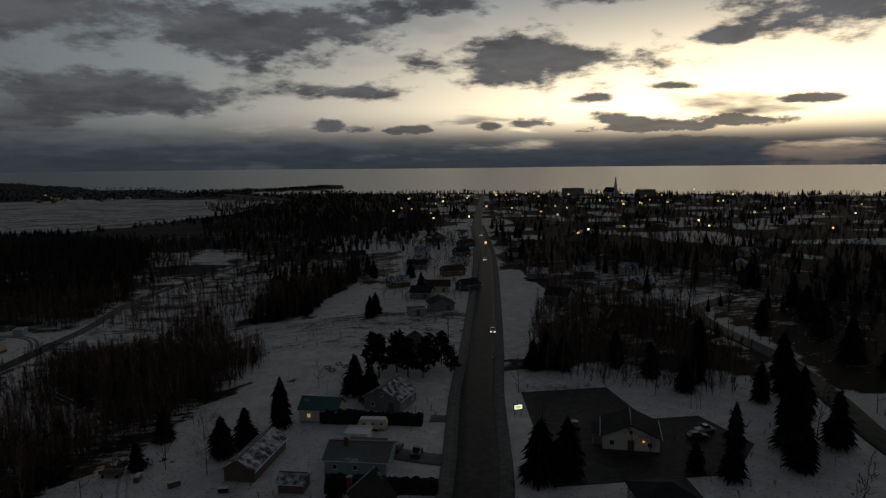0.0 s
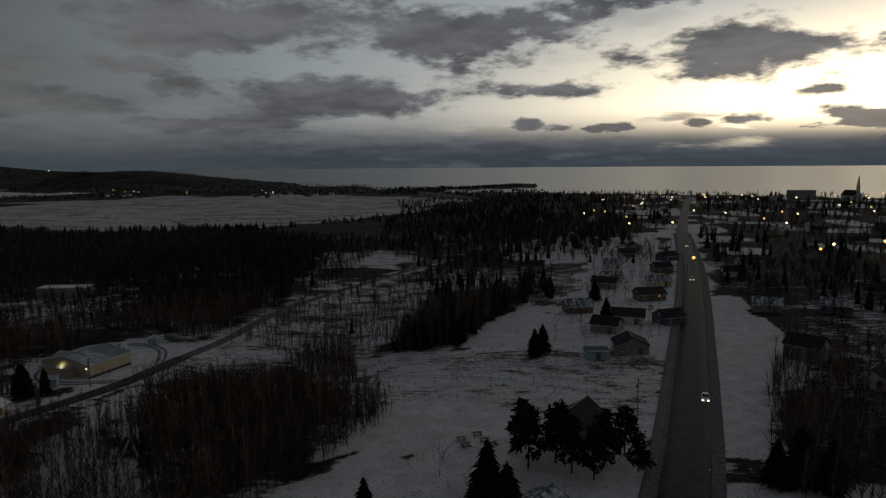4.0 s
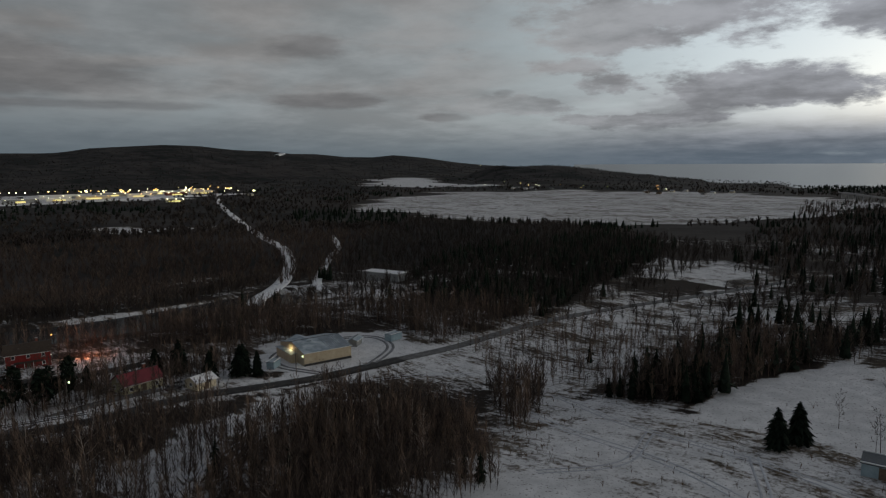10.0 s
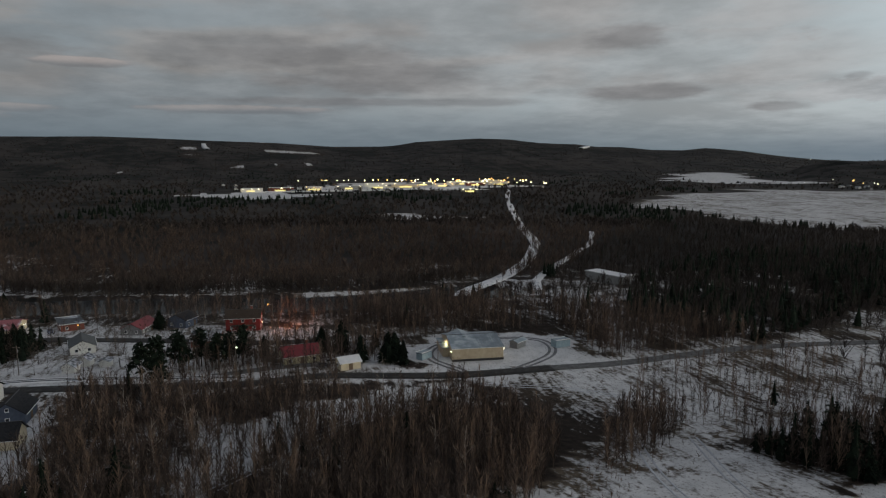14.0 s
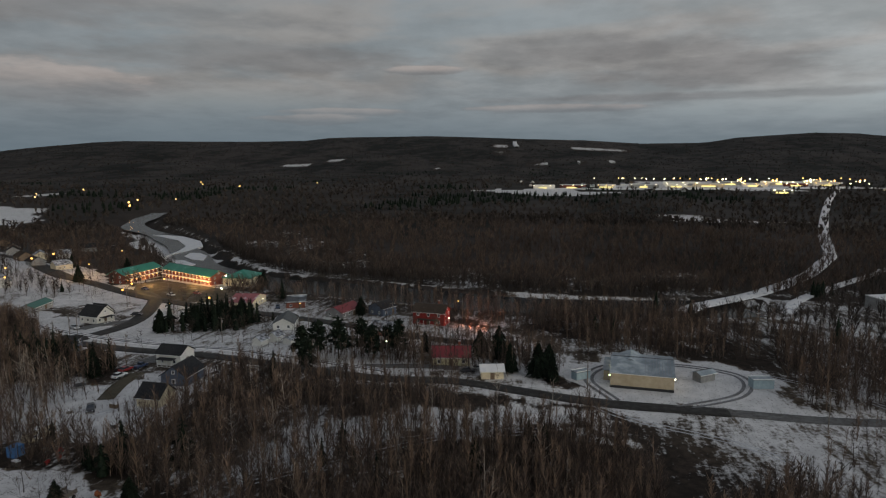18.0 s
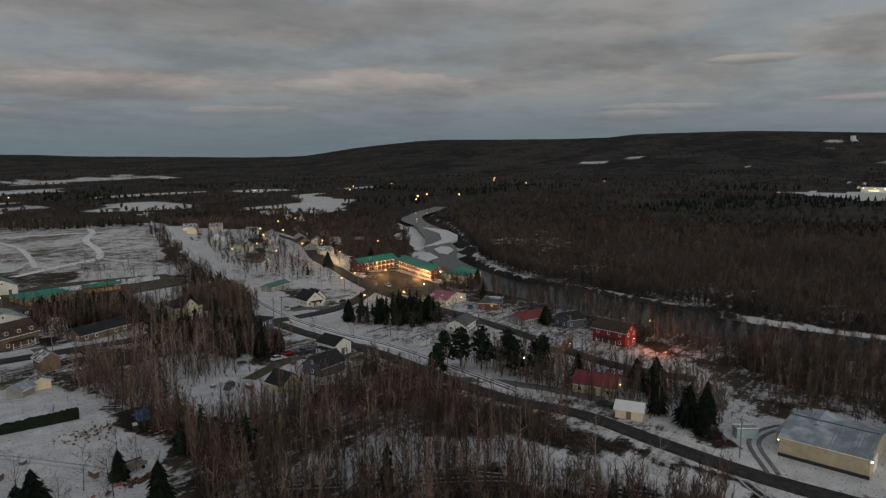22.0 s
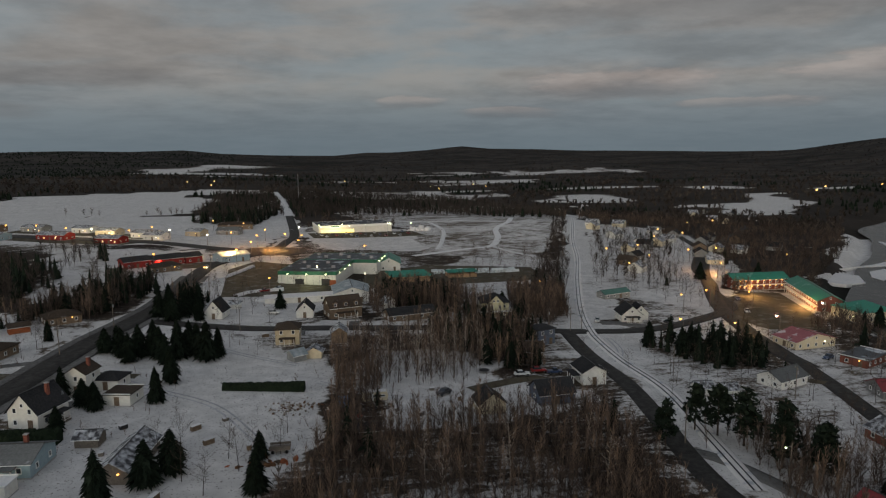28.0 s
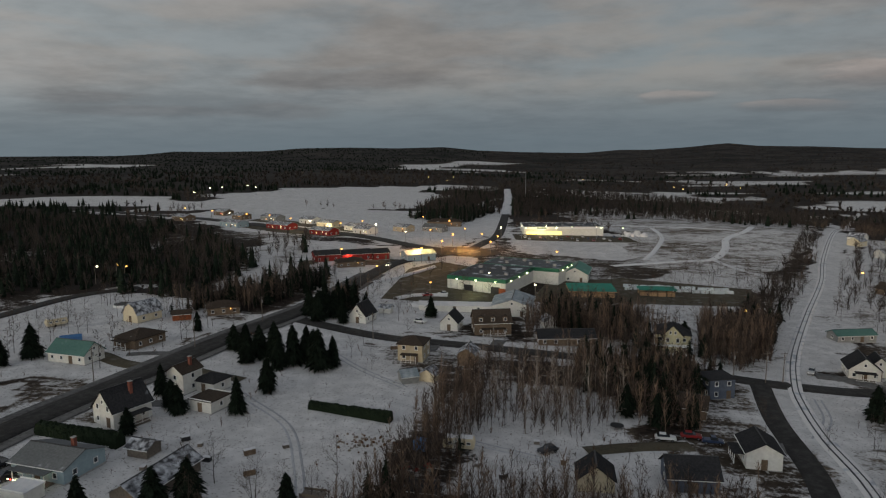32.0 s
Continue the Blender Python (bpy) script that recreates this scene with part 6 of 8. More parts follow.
house("long low white storage building with snow on its roof", -73, -39, 27, 5.5, 2.6, 178, "white", "snow", 0.9, name="storage_building", category="building", gap=8)
for k in range(4):
    rk = thing("lumber_rack", -129, -75 - 4.3 * k, "open lumber rack with green metal roof over stacked boards", "rack", 178, "lumber racks in the yard")
    part("roof", shared(("rack_roof",), lambda: prism(-10, 10, 0, 2.9, 3.5, 1.6, 0.2, 0.1), M["roof_green"]), None, rk)
    part("fascia", shared(("fascia",), lambda: boxes((0, -1.85, 2.75, 20.4, 0.08, 0.3), (0, 1.85, 2.75, 20.4, 0.08, 0.3)), M["lumber"]), None, rk)
    for i in range(6):
        part("post", shared(("rack_post",), lambda: boxes((0, 0, 1.4, 0.18, 0.18, 3.0)), M["wood"]), None, rk, at=pose(-9.5 + 3.8 * i, 0, 0))
        if i < 5:
            part("lumber_pack", shared(("lumber_pack",), lambda: boxes((0, 0, 0.6, 3.2, 2.4, 1.0), (0, 0, 1.5, 3.1, 2.2, 0.7)), M["lumber"]), None, rk, at=pose(-7.6 + 3.8 * i, 0, 0))
for k in range(2):
    rk = thing("lumber_rack", -158, -84 - 4.3 * k, "open lumber rack with green metal roof over stacked boards", "rack", 176, "lumber racks in the yard")
    part("roof", shared(("rack_roof_short",), lambda: prism(-8, 8, 0, 2.9, 3.5, 1.6, 0.2, 0.1), M["roof_green"]), None, rk)
    for i in range(5):
        part("post", mesh_store[("rack_post",)], None, rk, at=pose(-7.6 + 3.8 * i, 0, 0))
        if i < 4:
            part("lumber_pack", mesh_store[("lumber_pack",)], None, rk, at=pose(-5.7 + 3.8 * i, 0, 0))
for k in range(26):
    px_, py_ = -148 - 3.7 * (k % 13) + random.uniform(-0.5, 0.5), -95 - 6 * (k // 13) + random.uniform(-1, 1)
    st = thing("lumber_stack", px_, py_, "wrapped white stack of lumber lying in the yard", "stack", 178, "wrapped stacks in the yard")
    part("wrap", shared(("wrap",), lambda: boxes((0, 0, 0.75, 3.2, 1.6, 1.2)), M["wrap"]), None, st)
    part("bearer", shared(("bearer",), lambda: boxes((-1, 0, 0.08, 0.12, 1.6, 0.16), (1, 0, 0.08, 0.12, 1.6, 0.16)), M["wood"]), None, st)
slab("lumber_yard", [(-100, -62), (-200, -72), (-206, -108), (-150, -122), (-112, -104), (-104, -70)], M["lot"], 0.05, "dark lumber yard with packed slush")
slab("store_lot", [(-42, -52), (-100, -48), (-104, -66), (-66, -84), (-78, -132), (-58, -146), (-44, -120)], M["lot"], 0.06, "brownish store parking lot with thawed snow")

groc = thing("grocery_store", -134, -292, "long white grocery with a lit yellow front and green sign", "store", 3)
store_block(57, 30, 6.0, groc, Matrix(), band=False)
part("shop_front", boxes((14, 15.15, 1.5, 25, 0.2, 2.4)), M["shop"], groc, "brightly lit yellow shop front")
sign = part("sign", boxes((16, 15.4, 5.2, 8, 0.3, 2.0)), M["trim"], groc, "white sign panel with green bars")
part("sign_bar", boxes((16, 15.6, 5.4, 6.4, 0.08, 0.8)), M["green_band"], sign)
for u in (-27, 5, 27):
    bulb(groc, u, 15.6, 5.6, "lamp_green", 0.4)
slab("grocery_lot", [(-98, -276), (-178, -272), (-182, -244), (-100, -246)], M["lot"], 0.12, "asphalt car park before the grocery")
for k in range(5):
    lp = thing("car_park_lamp", -104 - 17 * k, -250 - 4 * (k % 2), "tall steel lamp post with a bright head", "lamp post", 0, "lamps of the car park")
    part("post", shared(("tall_post",), lambda: mesh_tube([[0, 0, 0, 0, 0, 9, 0.12, 0.07]], 8), M["steel"]), None, lp)
    bulb(lp, 0, 0, 9.1, "lamp_white" if k % 2 else "lamp_green", 0.34)
COLOURS = [((0.04, 0.04, 0.045), "dark grey parked car"), ((0.45, 0.45, 0.44), "silver parked car"), ((0.22, 0.02, 0.02), "red parked car"), ((0.62, 0.62, 0.6), "white parked car"), ((0.03, 0.05, 0.10), "dark blue parked car")]
for k in range(20):
    col, lab = COLOURS[(k * 3) % 5]
    car(-104 - 3.6 * k + (k % 3), -266 + 9 * (k % 3), 90 + 180 * (k % 2), col, lab + " before the grocery", rims=False)

house("long brown restaurant with amber wall lamps", -46, -312, 26, 11, 3.6, 176, "brown", "shingle_brown", 2.2, shape="hip", lamp="front lamp_amber", gap=5)
house("low grey gabled building beside the roundabout", -42, -276, 16, 10, 3.2, 160, "grey", "shingle_grey", 2.2, gap=4, lamp="front lamp_amber")
for (x, y, w), lab in zip(((2, -134, 13), (-12, -141, 16), (-24, -148, 9)), ("bright red shop shed lit from outside", "long red workshop with a black roof", "small red annex with a lit door")):
    house(lab, x, y, w, 10, 3.6, -154, "red", "shingle", 1.8, lamp="back lamp_red", gap=3.5)
house("low brown house with two amber wall lamps", -14, -120, 14, 8, 2.8, -154, "brown", "shingle_brown", 1.9, shape="hip", lamp="front lamp_amber")
house("white steel workshop with a snowy roof", -45, -150, 16, 12, 3.8, -154, "aqua", "roof_steel", 1.6, gap=6)
slab("shop_lot_1", [(0, -240), (40, -262), (100, -294), (124, -280), (64, -240), (22, -224)], M["lot"], 0.10, "slushy car park before the roadside shops")
slab("shop_lot_2", [(14, -252), (50, -274), (112, -308), (104, -326), (40, -292), (4, -266)], M["lot"], 0.10, "slushy car park behind the roadside shops")
slab("shop_lot_3", [(-34, -128), (12, -118), (14, -130), (-20, -146), (-44, -146)], M["lot"], 0.10, "slushy yard before the red shops")
SHOPS = [(12, -262, 18, "white", "lamp_green"), (38, -280, 16, "cream", "lamp_white"), (68, -262, 22, "red", "lamp_white"), (58, -300, 14, "white", "lamp_white"), (92, -312, 18, "grey", "lamp_white"), (120, -318, 12, "brown", "lamp_amber"),
         (106, -268, 20, "aqua", "lamp_white"), (146, -344, 14, "brown", "lamp_red"), (160, -300, 16, "brown", "lamp_amber"), (4, -248, 14, "white", "lamp_white"), (30, -236, 18, "red", "lamp_white"), (-20, -268, 12, "tan", "lamp_amber")]
for x, y, w, col, lamp in SHOPS:
    house({"white": "white", "cream": "cream", "red": "red", "grey": "grey", "brown": "brown", "aqua": "pale blue", "tan": "tan"}[col] + " roadside shop with a lit front in the snow", x, y, w, 10, 3.6, 150, col, "shingle_snow", 1.6, lamp="front " + lamp, gap=4, lit=[("front", 0, i) for i in range(1, 4)], name="shop", category="shop", group="shops along the road")

# ---- motel and the river streets ----
def motel_wing(x, y, w, turn, label):
    m = house(label, x, y, w, 9.5, 5.6, turn, "brick", "roof_green", 2.2, storeys=2, gap=3.2, name="motel_wing", category="motel", lit=[("front", 0, 1), ("front", 1, 3), ("front", 0, 4)], over=1.1)
    part("balcony", boxes((0, -5.6, 2.75, w, 1.6, 0.18)), M["trim"], m)
    for k in range(int(w // 3.2)):
        u = -w / 2 + 1.6 + 3.2 * k
        part("balcony_post", shared(("balcony_post",), lambda: boxes((0, 0, 2.7, 0.14, 0.14, 5.4)), M["trim"]), None, m, at=pose(u, -6.3, 0))
        bulb(m, u + 1.2, -4.95, 4.9, "lamp_amber", 0.36)
        bulb(m, u + 1.2, -4.95, 2.2, "lamp_amber", 0.36)
    return m


motel_wing(-297, -37, 28, 172, "two-storey brick motel wing with amber lamps and green roof")
motel_wing(-300, -4, 44, 62, "long two-storey motel wing with galleries and green roof")
house("broad motel hall with a large green hipped roof", -294, 27, 16, 15, 4.4, 0, "cream", "roof_green", 3.4, shape="hip", name="motel_hall", category="motel", lamp="right lamp_green")
slab("motel_court", [(-238, 14), (-262, -16), (-284, -28), (-300, -24), (-276, 24), (-262, 40), (-240, 36)], M["lot"], 0.08, "dark motel forecourt glowing with amber light")
ribbon("road_motel", [(-216, 79), (-221, 57), (-231, 33), (-244, 5), (-262, -24), (-281, -51), (-300, -85), (-319, -110), (-340, -135), (-366, -160), (-443, -224), (-520, -300)], 7.0, M["asphalt"], 0.19, "asphalt street curving past the motel under amber lamps", crown=0.2)
house("cream house with a faded red roof near the motel", -236, 56, 10, 17, 3.0, 92, "cream", "roof_pink", 2.2, lamp="right lamp_white")
house("low flat-roofed brick house with a lit carport", -239, 77, 8, 14, 2.8, 108, "brick", "roof_flat", 0, shape="flat", lamp="front lamp_amber")
house("bungalow with a dark red roof by the street", -221, 104, 13, 8, 2.7, 160, "grey", "roof_red", 2.0)
house("dark blue house between trees", -226, 119, 8, 8, 3.4, 150, "blue", "shingle", 2.0)
house("white bungalow with a grey roof by the street", -196, 89, 11.5, 7.5, 2.8, 12, "white", "shingle_grey", 1.9, lamp="left lamp_blue")
house("small white shed with snowy roof", -168, 91, 4.4, 3.6, 2.2, 168, "white", "shingle_snow", 1.2, name="shed", category="shed", windows=False)
house("small white shed with snowy roof", -174, 94, 3.6, 3.4, 2.3, 168, "white", "shingle_snow", 1.2, name="shed", category="shed", windows=False)
house("white garden hut with a flat snowy lid", -171, 100, 3.2, 3.0, 2.0, 168, "white", "shingle_snow", 0.6, name="shed", category="shed", windows=False)
house("low cottage with a snow-covered roof and wall lamps", -190, 129, 9.5, 8, 2.7, 82, "brick", "shingle_snow", 2.1, lamp="right lamp_white")
house("barn-red two-storey house with a rusty roof", -211, 142, 12.5, 7.5, 5.2, 80, "red", "shingle_brown", 2.4, storeys=2, porch="front", lamp="right lamp_white", chimney=True)
house("pale yellow bungalow with a bright red metal roof", -156, 157, 11, 7.5, 2.9, 97, "yellow", "roof_red", 2.3, lamp="right lamp_amber", porch="back", chimney=True)
house("cream garage with a snow-covered roof", -144, 170, 6.2, 5.6, 2.5, 100, "cream", "snow", 1.2, name="garage", category="garage", gap=4)

ware = house("tan metal warehouse with a pale blue-grey roof", -150, 212, 16.5, 19, 4.1, 82, "tan", "roof_steel", 1.9, name="warehouse", category="warehouse", windows=False, over=0.25)
part("cross_gable_roof", swing(prism(-1.2, 8.6, 0, 4.3, 5.7, 3.4, 0.2, 0.16), 90), M["roof_steel"], ware, at=pose(-3.2, -1.0, 0.35))
for k in range(11):
    part("roof_rib", shared(("roof_rib",), lambda: boxes((0, 0, 0, 0.12, 9.8, 0.1)), M["steel"]), None, ware, at=pose(0.8 + 0.74 * k, -4.8, 5.27, 11.3, 0, 0))
part("lean_to", boxes((-9.2, 2, 1.4, 2.2, 12, 3.0)), M["tan"], ware)
part("lean_to_roof", boxes((-9.3, 2, 3.0, 2.6, 12.6, 0.16)), M["roof_steel"], ware)
bulb(ware, 8.4, -8.6, 3.4, "lamp_white", 0.24)
bulb(ware, -8.5, -8.8, 3.2, "lamp_green", 0.2)
part("roller_door", boxes((8.3, -4, 1.5, 0.14, 3.6, 3.0)), M["trim"], ware)
part("plinth", boxes((0, -9.55, 0.35, 16.6, 0.12, 0.7)), M["dark"], ware)
house("grey portable cabin beside the warehouse", -147.5, 195, 4.8, 2.4, 2.2, 124, "aqua", "roof_steel", 0.3, shape="flat", name="cabin", category="cabin", over=0.1, gap=4)
house("small grey hut on the snowy yard", -151, 229, 5.4, 3.0, 2.3, 124, "grey", "roof_steel", 0.6, name="shed", category="shed", windows=False)
house("pale blue-grey container at the yard's edge", -147, 243, 5.6, 3.2, 2.4, 97, "aqua", "roof_steel", 0.4, shape="flat", name="container", category="container", windows=False, over=0.05)
house("long dark utility building with a snowy flat roof", -262, 332, 25, 9, 5.0, 15, "grey", "snow", 0, shape="flat", name="utility_building", category="building", windows=False, over=0.1)

# ---- houses at the start of the road ----
house("dark gabled house behind pines", 3, 168, 10.0, 9.0, 4.2, -24, "grey", "shingle", 3.6, across=True, storeys=1)
house("house with a pale snow-dusted gabled roof", -3, 131, 9.5, 9.5, 3.2, -26, "grey", "shingle_snow", 2.6, across=True)
house("small house with a green roof and lit gable", -19, 126, 9.0, 6.0, 3.0, -14, "white", "roof_dull", 1.9, lamp="front lamp_white", lit=[("front", 0, 0)])
house("long dark wooden barn with a snow-dusted roof", -30, 103, 15.5, 6.0, 2.6, 76, "wood", "shingle_snow", 1.9, name="barn", category="barn", windows=False, lamp="right lamp_amber")
house("small grey shed with a pale roof", -21, 91, 4.6, 4.0, 2.1, -12, "wood", "shingle_snow", 1.0, name="shed", category="shed", windows=False)
house("white flat-roofed store shed behind the hedge", -10, 110, 5.0, 4.0, 2.4, -12, "white", "snow", 0, shape="flat", name="shed", category="shed", windows=False, over=0.2)
eat = house("roadside diner with white gable and dark roof", 46, 101, 11, 9.5, 3.0, -18, "white", "shingle", 2.4, across=True, lamp="front lamp_amber", porch="left")
slab("diner_lot", [(26, 84), (30, 134), (52, 134), (54, 112), (66, 112), (70, 96), (60, 84)], M["asphalt"], 0.12, "dark wet car park round the diner")
house("house with a nearly black roof", 42, 74, 10, 8, 2.9, -2, "grey", "shingle", 1.9, shape="hip")
house("dark-roofed house at the edge of the field", 18, 237, 9.8, 8.0, 3.0, 6, "grey", "shingle", 2.3, across=True)
house("low flat-roofed garage with pale walls", 8, 229, 6.6, 5.5, 2.5, 10, "aqua", "roof_flat", 0, shape="flat", name="garage", category="garage", over=0.2, gap=4)
house("brown house with a dark roof by the main road", 31, 318, 11, 8, 3.0, 20, "brown", "shingle_brown", 2.2, lamp="front lamp_amber")
house("dark two-storey house on the snowy slope", 66, 234, 9.5, 8, 4.6, -36, "grey", "shingle", 2.6, storeys=2)
house("low house with white gable on the snowy slope", 75, 212, 8.4, 7, 2.8, -36, "white", "shingle", 2.0, across=True)
for k, (x, y) in enumerate(((12, 262), (2, 292), (20, 276), (34, 276), (38, 350), (14, 345), (44, 392), (20, 405), (52, 436), (30, 450), (72, 300), (80, 338), (76, 380), (96, 300), (92, 420), (120, 330), (110, 260))):
    house(("grey", "brown", "white", "dark blue", "cream")[k % 5] + " house with a snow-patched roof by the main road", x, y, 9 + k % 3, 7.5, 2.9, (k * 37) % 60 - 20, ("grey", "brown", "white", "blue", "cream")[k % 5], ("shingle", "shingle_snow", "shingle_brown")[k % 3], 2.2, plain=True, gap=3.5, group="houses by the main road")

# small things of the yards
def caravan(x, y, turn, label, long=6.5):
    c = thing("caravan", x, y, label, "caravan", turn)
    bm = solid([(-long / 2, 0.5), (-long / 2 - 0.2, 1.4), (-long / 2 + 0.4, 2.6), (long / 2 - 0.3, 2.65), (long / 2, 1.6), (long / 2 - 0.2, 0.5)], -1.1, 1.1)
    bmesh.ops.bevel(bm, geom=bm.edges[:], offset=0.12, segments=2, affect="EDGES")
    part("body", bm, M["cream"], c)
    part("roof_snow", boxes((0, 0, 2.7, long - 1.0, 1.9, 0.12)), M["snow"], c)
    for u in (-1.8, 0.2, 2.0):
        for s in (-1, 1):
            window(c, pose(u, s * 1.1, 1.75, 0, 0, 0 if s < 0 else 180), 0.9, 0.6)
    door(c, pose(-0.8, -1.1, 0.55), 0.7, 1.8, M["trim"])
    for s in (-1, 1):
        wheel = part("wheel", mesh_store.get(("wheel",)) or shared(("wheel",), lambda: mesh_tube([[0, -0.11, 0, 0, 0.11, 0, 0.33, 0.33]], 12), M["rubber"]), None, c, at=pose(0.6, s * 0.95, 0.33))
    part("drawbar", boxes((-long / 2 - 0.8, 0, 0.55, 1.5, 0.12, 0.12)), M["dark"], c)
    return c


caravan(55, 7, 55, "cream motorhome parked on the snow")
caravan(-82, 79, 175, "old cream caravan standing in the snowy yard")
caravan(-7, 116, -8, "white travel trailer with snow on its roof")
car(-2, 104, 70, (0.04, 0.04, 0.045), "dark car parked on the snowy drive")
car(2, 101, 75, (0.03, 0.03, 0.035), "black pickup parked on the snowy drive", pickup=True)
car(30, 300, 82, (0.5, 0.5, 0.5), "silver car with its headlights on", lights=True)
car(32.5, 195, -98, (0.5, 0.5, 0.5), "pale car coming with bright headlights", lights=True)
car(55, 365, -98, (0.2, 0.2, 0.2), "dark car coming with bright headlights", lights=True)
car(72, 500, -98, (0.2, 0.2, 0.2), "dark car coming with bright headlights", lights=True)
car(-33, -125, 82, (0.4, 0.4, 0.4), "car coming with bright headlights", lights=True)
car(-41, -150, 60, (0.35, 0.03, 0.03), "car braking at the roundabout with red tail lights", tail=True)
car(-47, -158, 60, (0.1, 0.1, 0.1), "dark car braking at the roundabout", tail=True)
for k, (x, y, a) in enumerate(((60, 100, 0), (63, 103, 10), (37, 110, 80), (-62, -18, 160), (-137, 11, 175), (-141, 9, 175), (-150, -4, 80), (-132, 66, 170), (-126, 68, 172), (-136, 68, 170), (-146, 163, 95), (-149, 166, 80), (-258, 20, 60), (-252, 10, 60), (-266, -12, 60), (-206, 22, 100), (-180, 14, 60), (-60, -60, 20), (-66, -64, 20), (-230, 72, 20), (-100, 78, 30))):
    car(x, y, a, COLOURS[k % 5][0], COLOURS[k % 5][1] + " beside a house", pickup=k % 4 == 1)
heap("heap of rusty and orange scrap lying in the snow", -55, 108, (9, 2.0, 0.8), [M["orange"], M["rust"], M["bark"]], 5, "scrap_heap", "scrap", 30)
heap("rubble and brush heap showing through the snow", -62, 79, (11, 7, 0.5), [M["rock"], M["rust"], M["wood"]], 6, "rubble_heap", "rubble", 90, 0.1)
heap("red machinery parts piled beside the hedgerow", -75, 89, (5, 2, 0.9), [M["red"], M["dark"]], 8, "machine_heap", "scrap", 14)
heap("junk scattered beside the caravan", -84, 83, (5, 3, 0.5), [M["dark"], M["wood"], M["concrete"]], 9, "junk_heap", "junk", 14)
heap("great pile of cleared snow beside the store", -104, -118, (10, 14, 3.0), M["snow"], 10, "snow_pile", "snow", 22)
heap("pile of ploughed snow beside the grocery", -184, -276, (12, 10, 3.5), M["snow"], 11, "snow_pile", "snow", 20)
heap("low ploughed snow bank beside the diner lot", 42, 136, (18, 3, 1.2), M["snow"], 12, "snow_pile", "snow", 30)
for k, (x, y) in enumerate(((-21, 165), (-18, 168), (-16, 165), (-19.5, 162), (-14, 163))):
    t = thing("picnic_table", x, y, "brown wooden picnic table in the snow", "table", 20 + 7 * k, "picnic tables in the field")
    part("tabletop", shared(("tabletop",), lambda: boxes((0, 0, 0.75, 1.9, 0.8, 0.06)), M["wood"]), None, t)
    for s in (-1, 1):
        part("bench", shared(("bench",), lambda: boxes((0, 0, 0.45, 1.9, 0.28, 0.05)), M["wood"]), None, t, at=pose(0, s * 0.75, 0))
        part("leg", shared(("table_leg",), lambda: boxes((0, 0, 0.38, 0.09, 1.5, 0.09), (0, 0, 0.1, 0.09, 1.2, 0.2)), M["wood"]), None, t, at=pose(s * 0.7, 0, 0))
tk = thing("flatbed_wagon", -58, 103, "dark flatbed wagon with low rails standing in snow", "wagon", 172)
part("bed", boxes((0, 0, 0.9, 4.2, 2.4, 0.2)), M["wood"], tk)
for s in (-1, 1):
    part("rail", boxes((0, s * 1.15, 1.35, 4.2, 0.08, 0.5)), M["wood"], tk)
    for u in (-1.4, 1.4):
        part("wheel", mesh_store[("wheel",)], None, tk, at=pose(u, s * 1.0, 0.33))
bx = thing("container", -74, 80.5, "small blue steel container beside the hedgerow", "container", 170)
part("box", boxes((0, 0, 1.1, 2.4, 2.0, 2.2)), M["tarp"], bx)
part("door_bar", boxes((0.5, -1.05, 1.1, 0.08, 0.08, 1.9), (-0.5, -1.05, 1.1, 0.08, 0.08, 1.9)), M["steel"], bx)
tarp = thing("boat_under_tarp", 40, 22, "boat under a blue tarpaulin in the snow", "boat", 120)
part("cover", solid([(-1.2, 0), (1.2, 0), (0.9, 1.2), (0, 1.9), (-0.9, 1.2)], -3, 3), M["tarp"], tarp)
pl = thing("swimming_pool", 49, -22, "covered dark swimming pool with a snowy rim", "pool", 60)
part("rim", mesh_tube([[0, 0, 0, 0, 0, 0.9, 3.4, 3.4]], 20), M["trim"], pl)
part("pool_cover", mesh_tube([[0, 0, 0.9, 0, 0, 0.98, 3.2, 3.2]], 20), M["dark"], pl)
wt = thing("round_tank", -116.5, 63, "round dark trampoline frame in the snow", "trampoline", 0)
part("mat", mesh_tube([[0, 0, 0.75, 0, 0, 0.8, 1.5, 1.5]], 16), M["dark"], wt)
for k in range(6):
    part("leg", shared(("tramp_leg",), lambda: mesh_tube([[0, 0, 0, 0, 0, 0.8, 0.05, 0.05]], 6), M["steel"]), None, wt, at=pose(1.5 * math.cos(k * 1.047), 1.5 * math.sin(k * 1.047), 0))
house("small red tractor shed in the yard", -77, 99, 4.8, 4.0, 2.1, 172, "wood", "shingle", 0.9, name="shed", category="shed", windows=False)

def light_string(x, y, turn, long, high, label):
    """Festoon of small coloured bulbs hung along a porch rail."""
    t = thing("light_string", x, y, label, "string lights", turn)
    part("wire", boxes((0, 0, high, long, 0.03, 0.03)), M["dark"], t)
    for k in range(int(long / 0.6)):
        part("bulb", shared(("festoon", k % 3), lambda: boxes((0, 0, 0, 0.16, 0.16, 0.2)), M[("lamp_green", "lamp_red", "lamp_green")[k % 3]]), None, t, at=pose(-long / 2 + 0.3 + 0.6 * k, 0, high - 0.1))
    return t


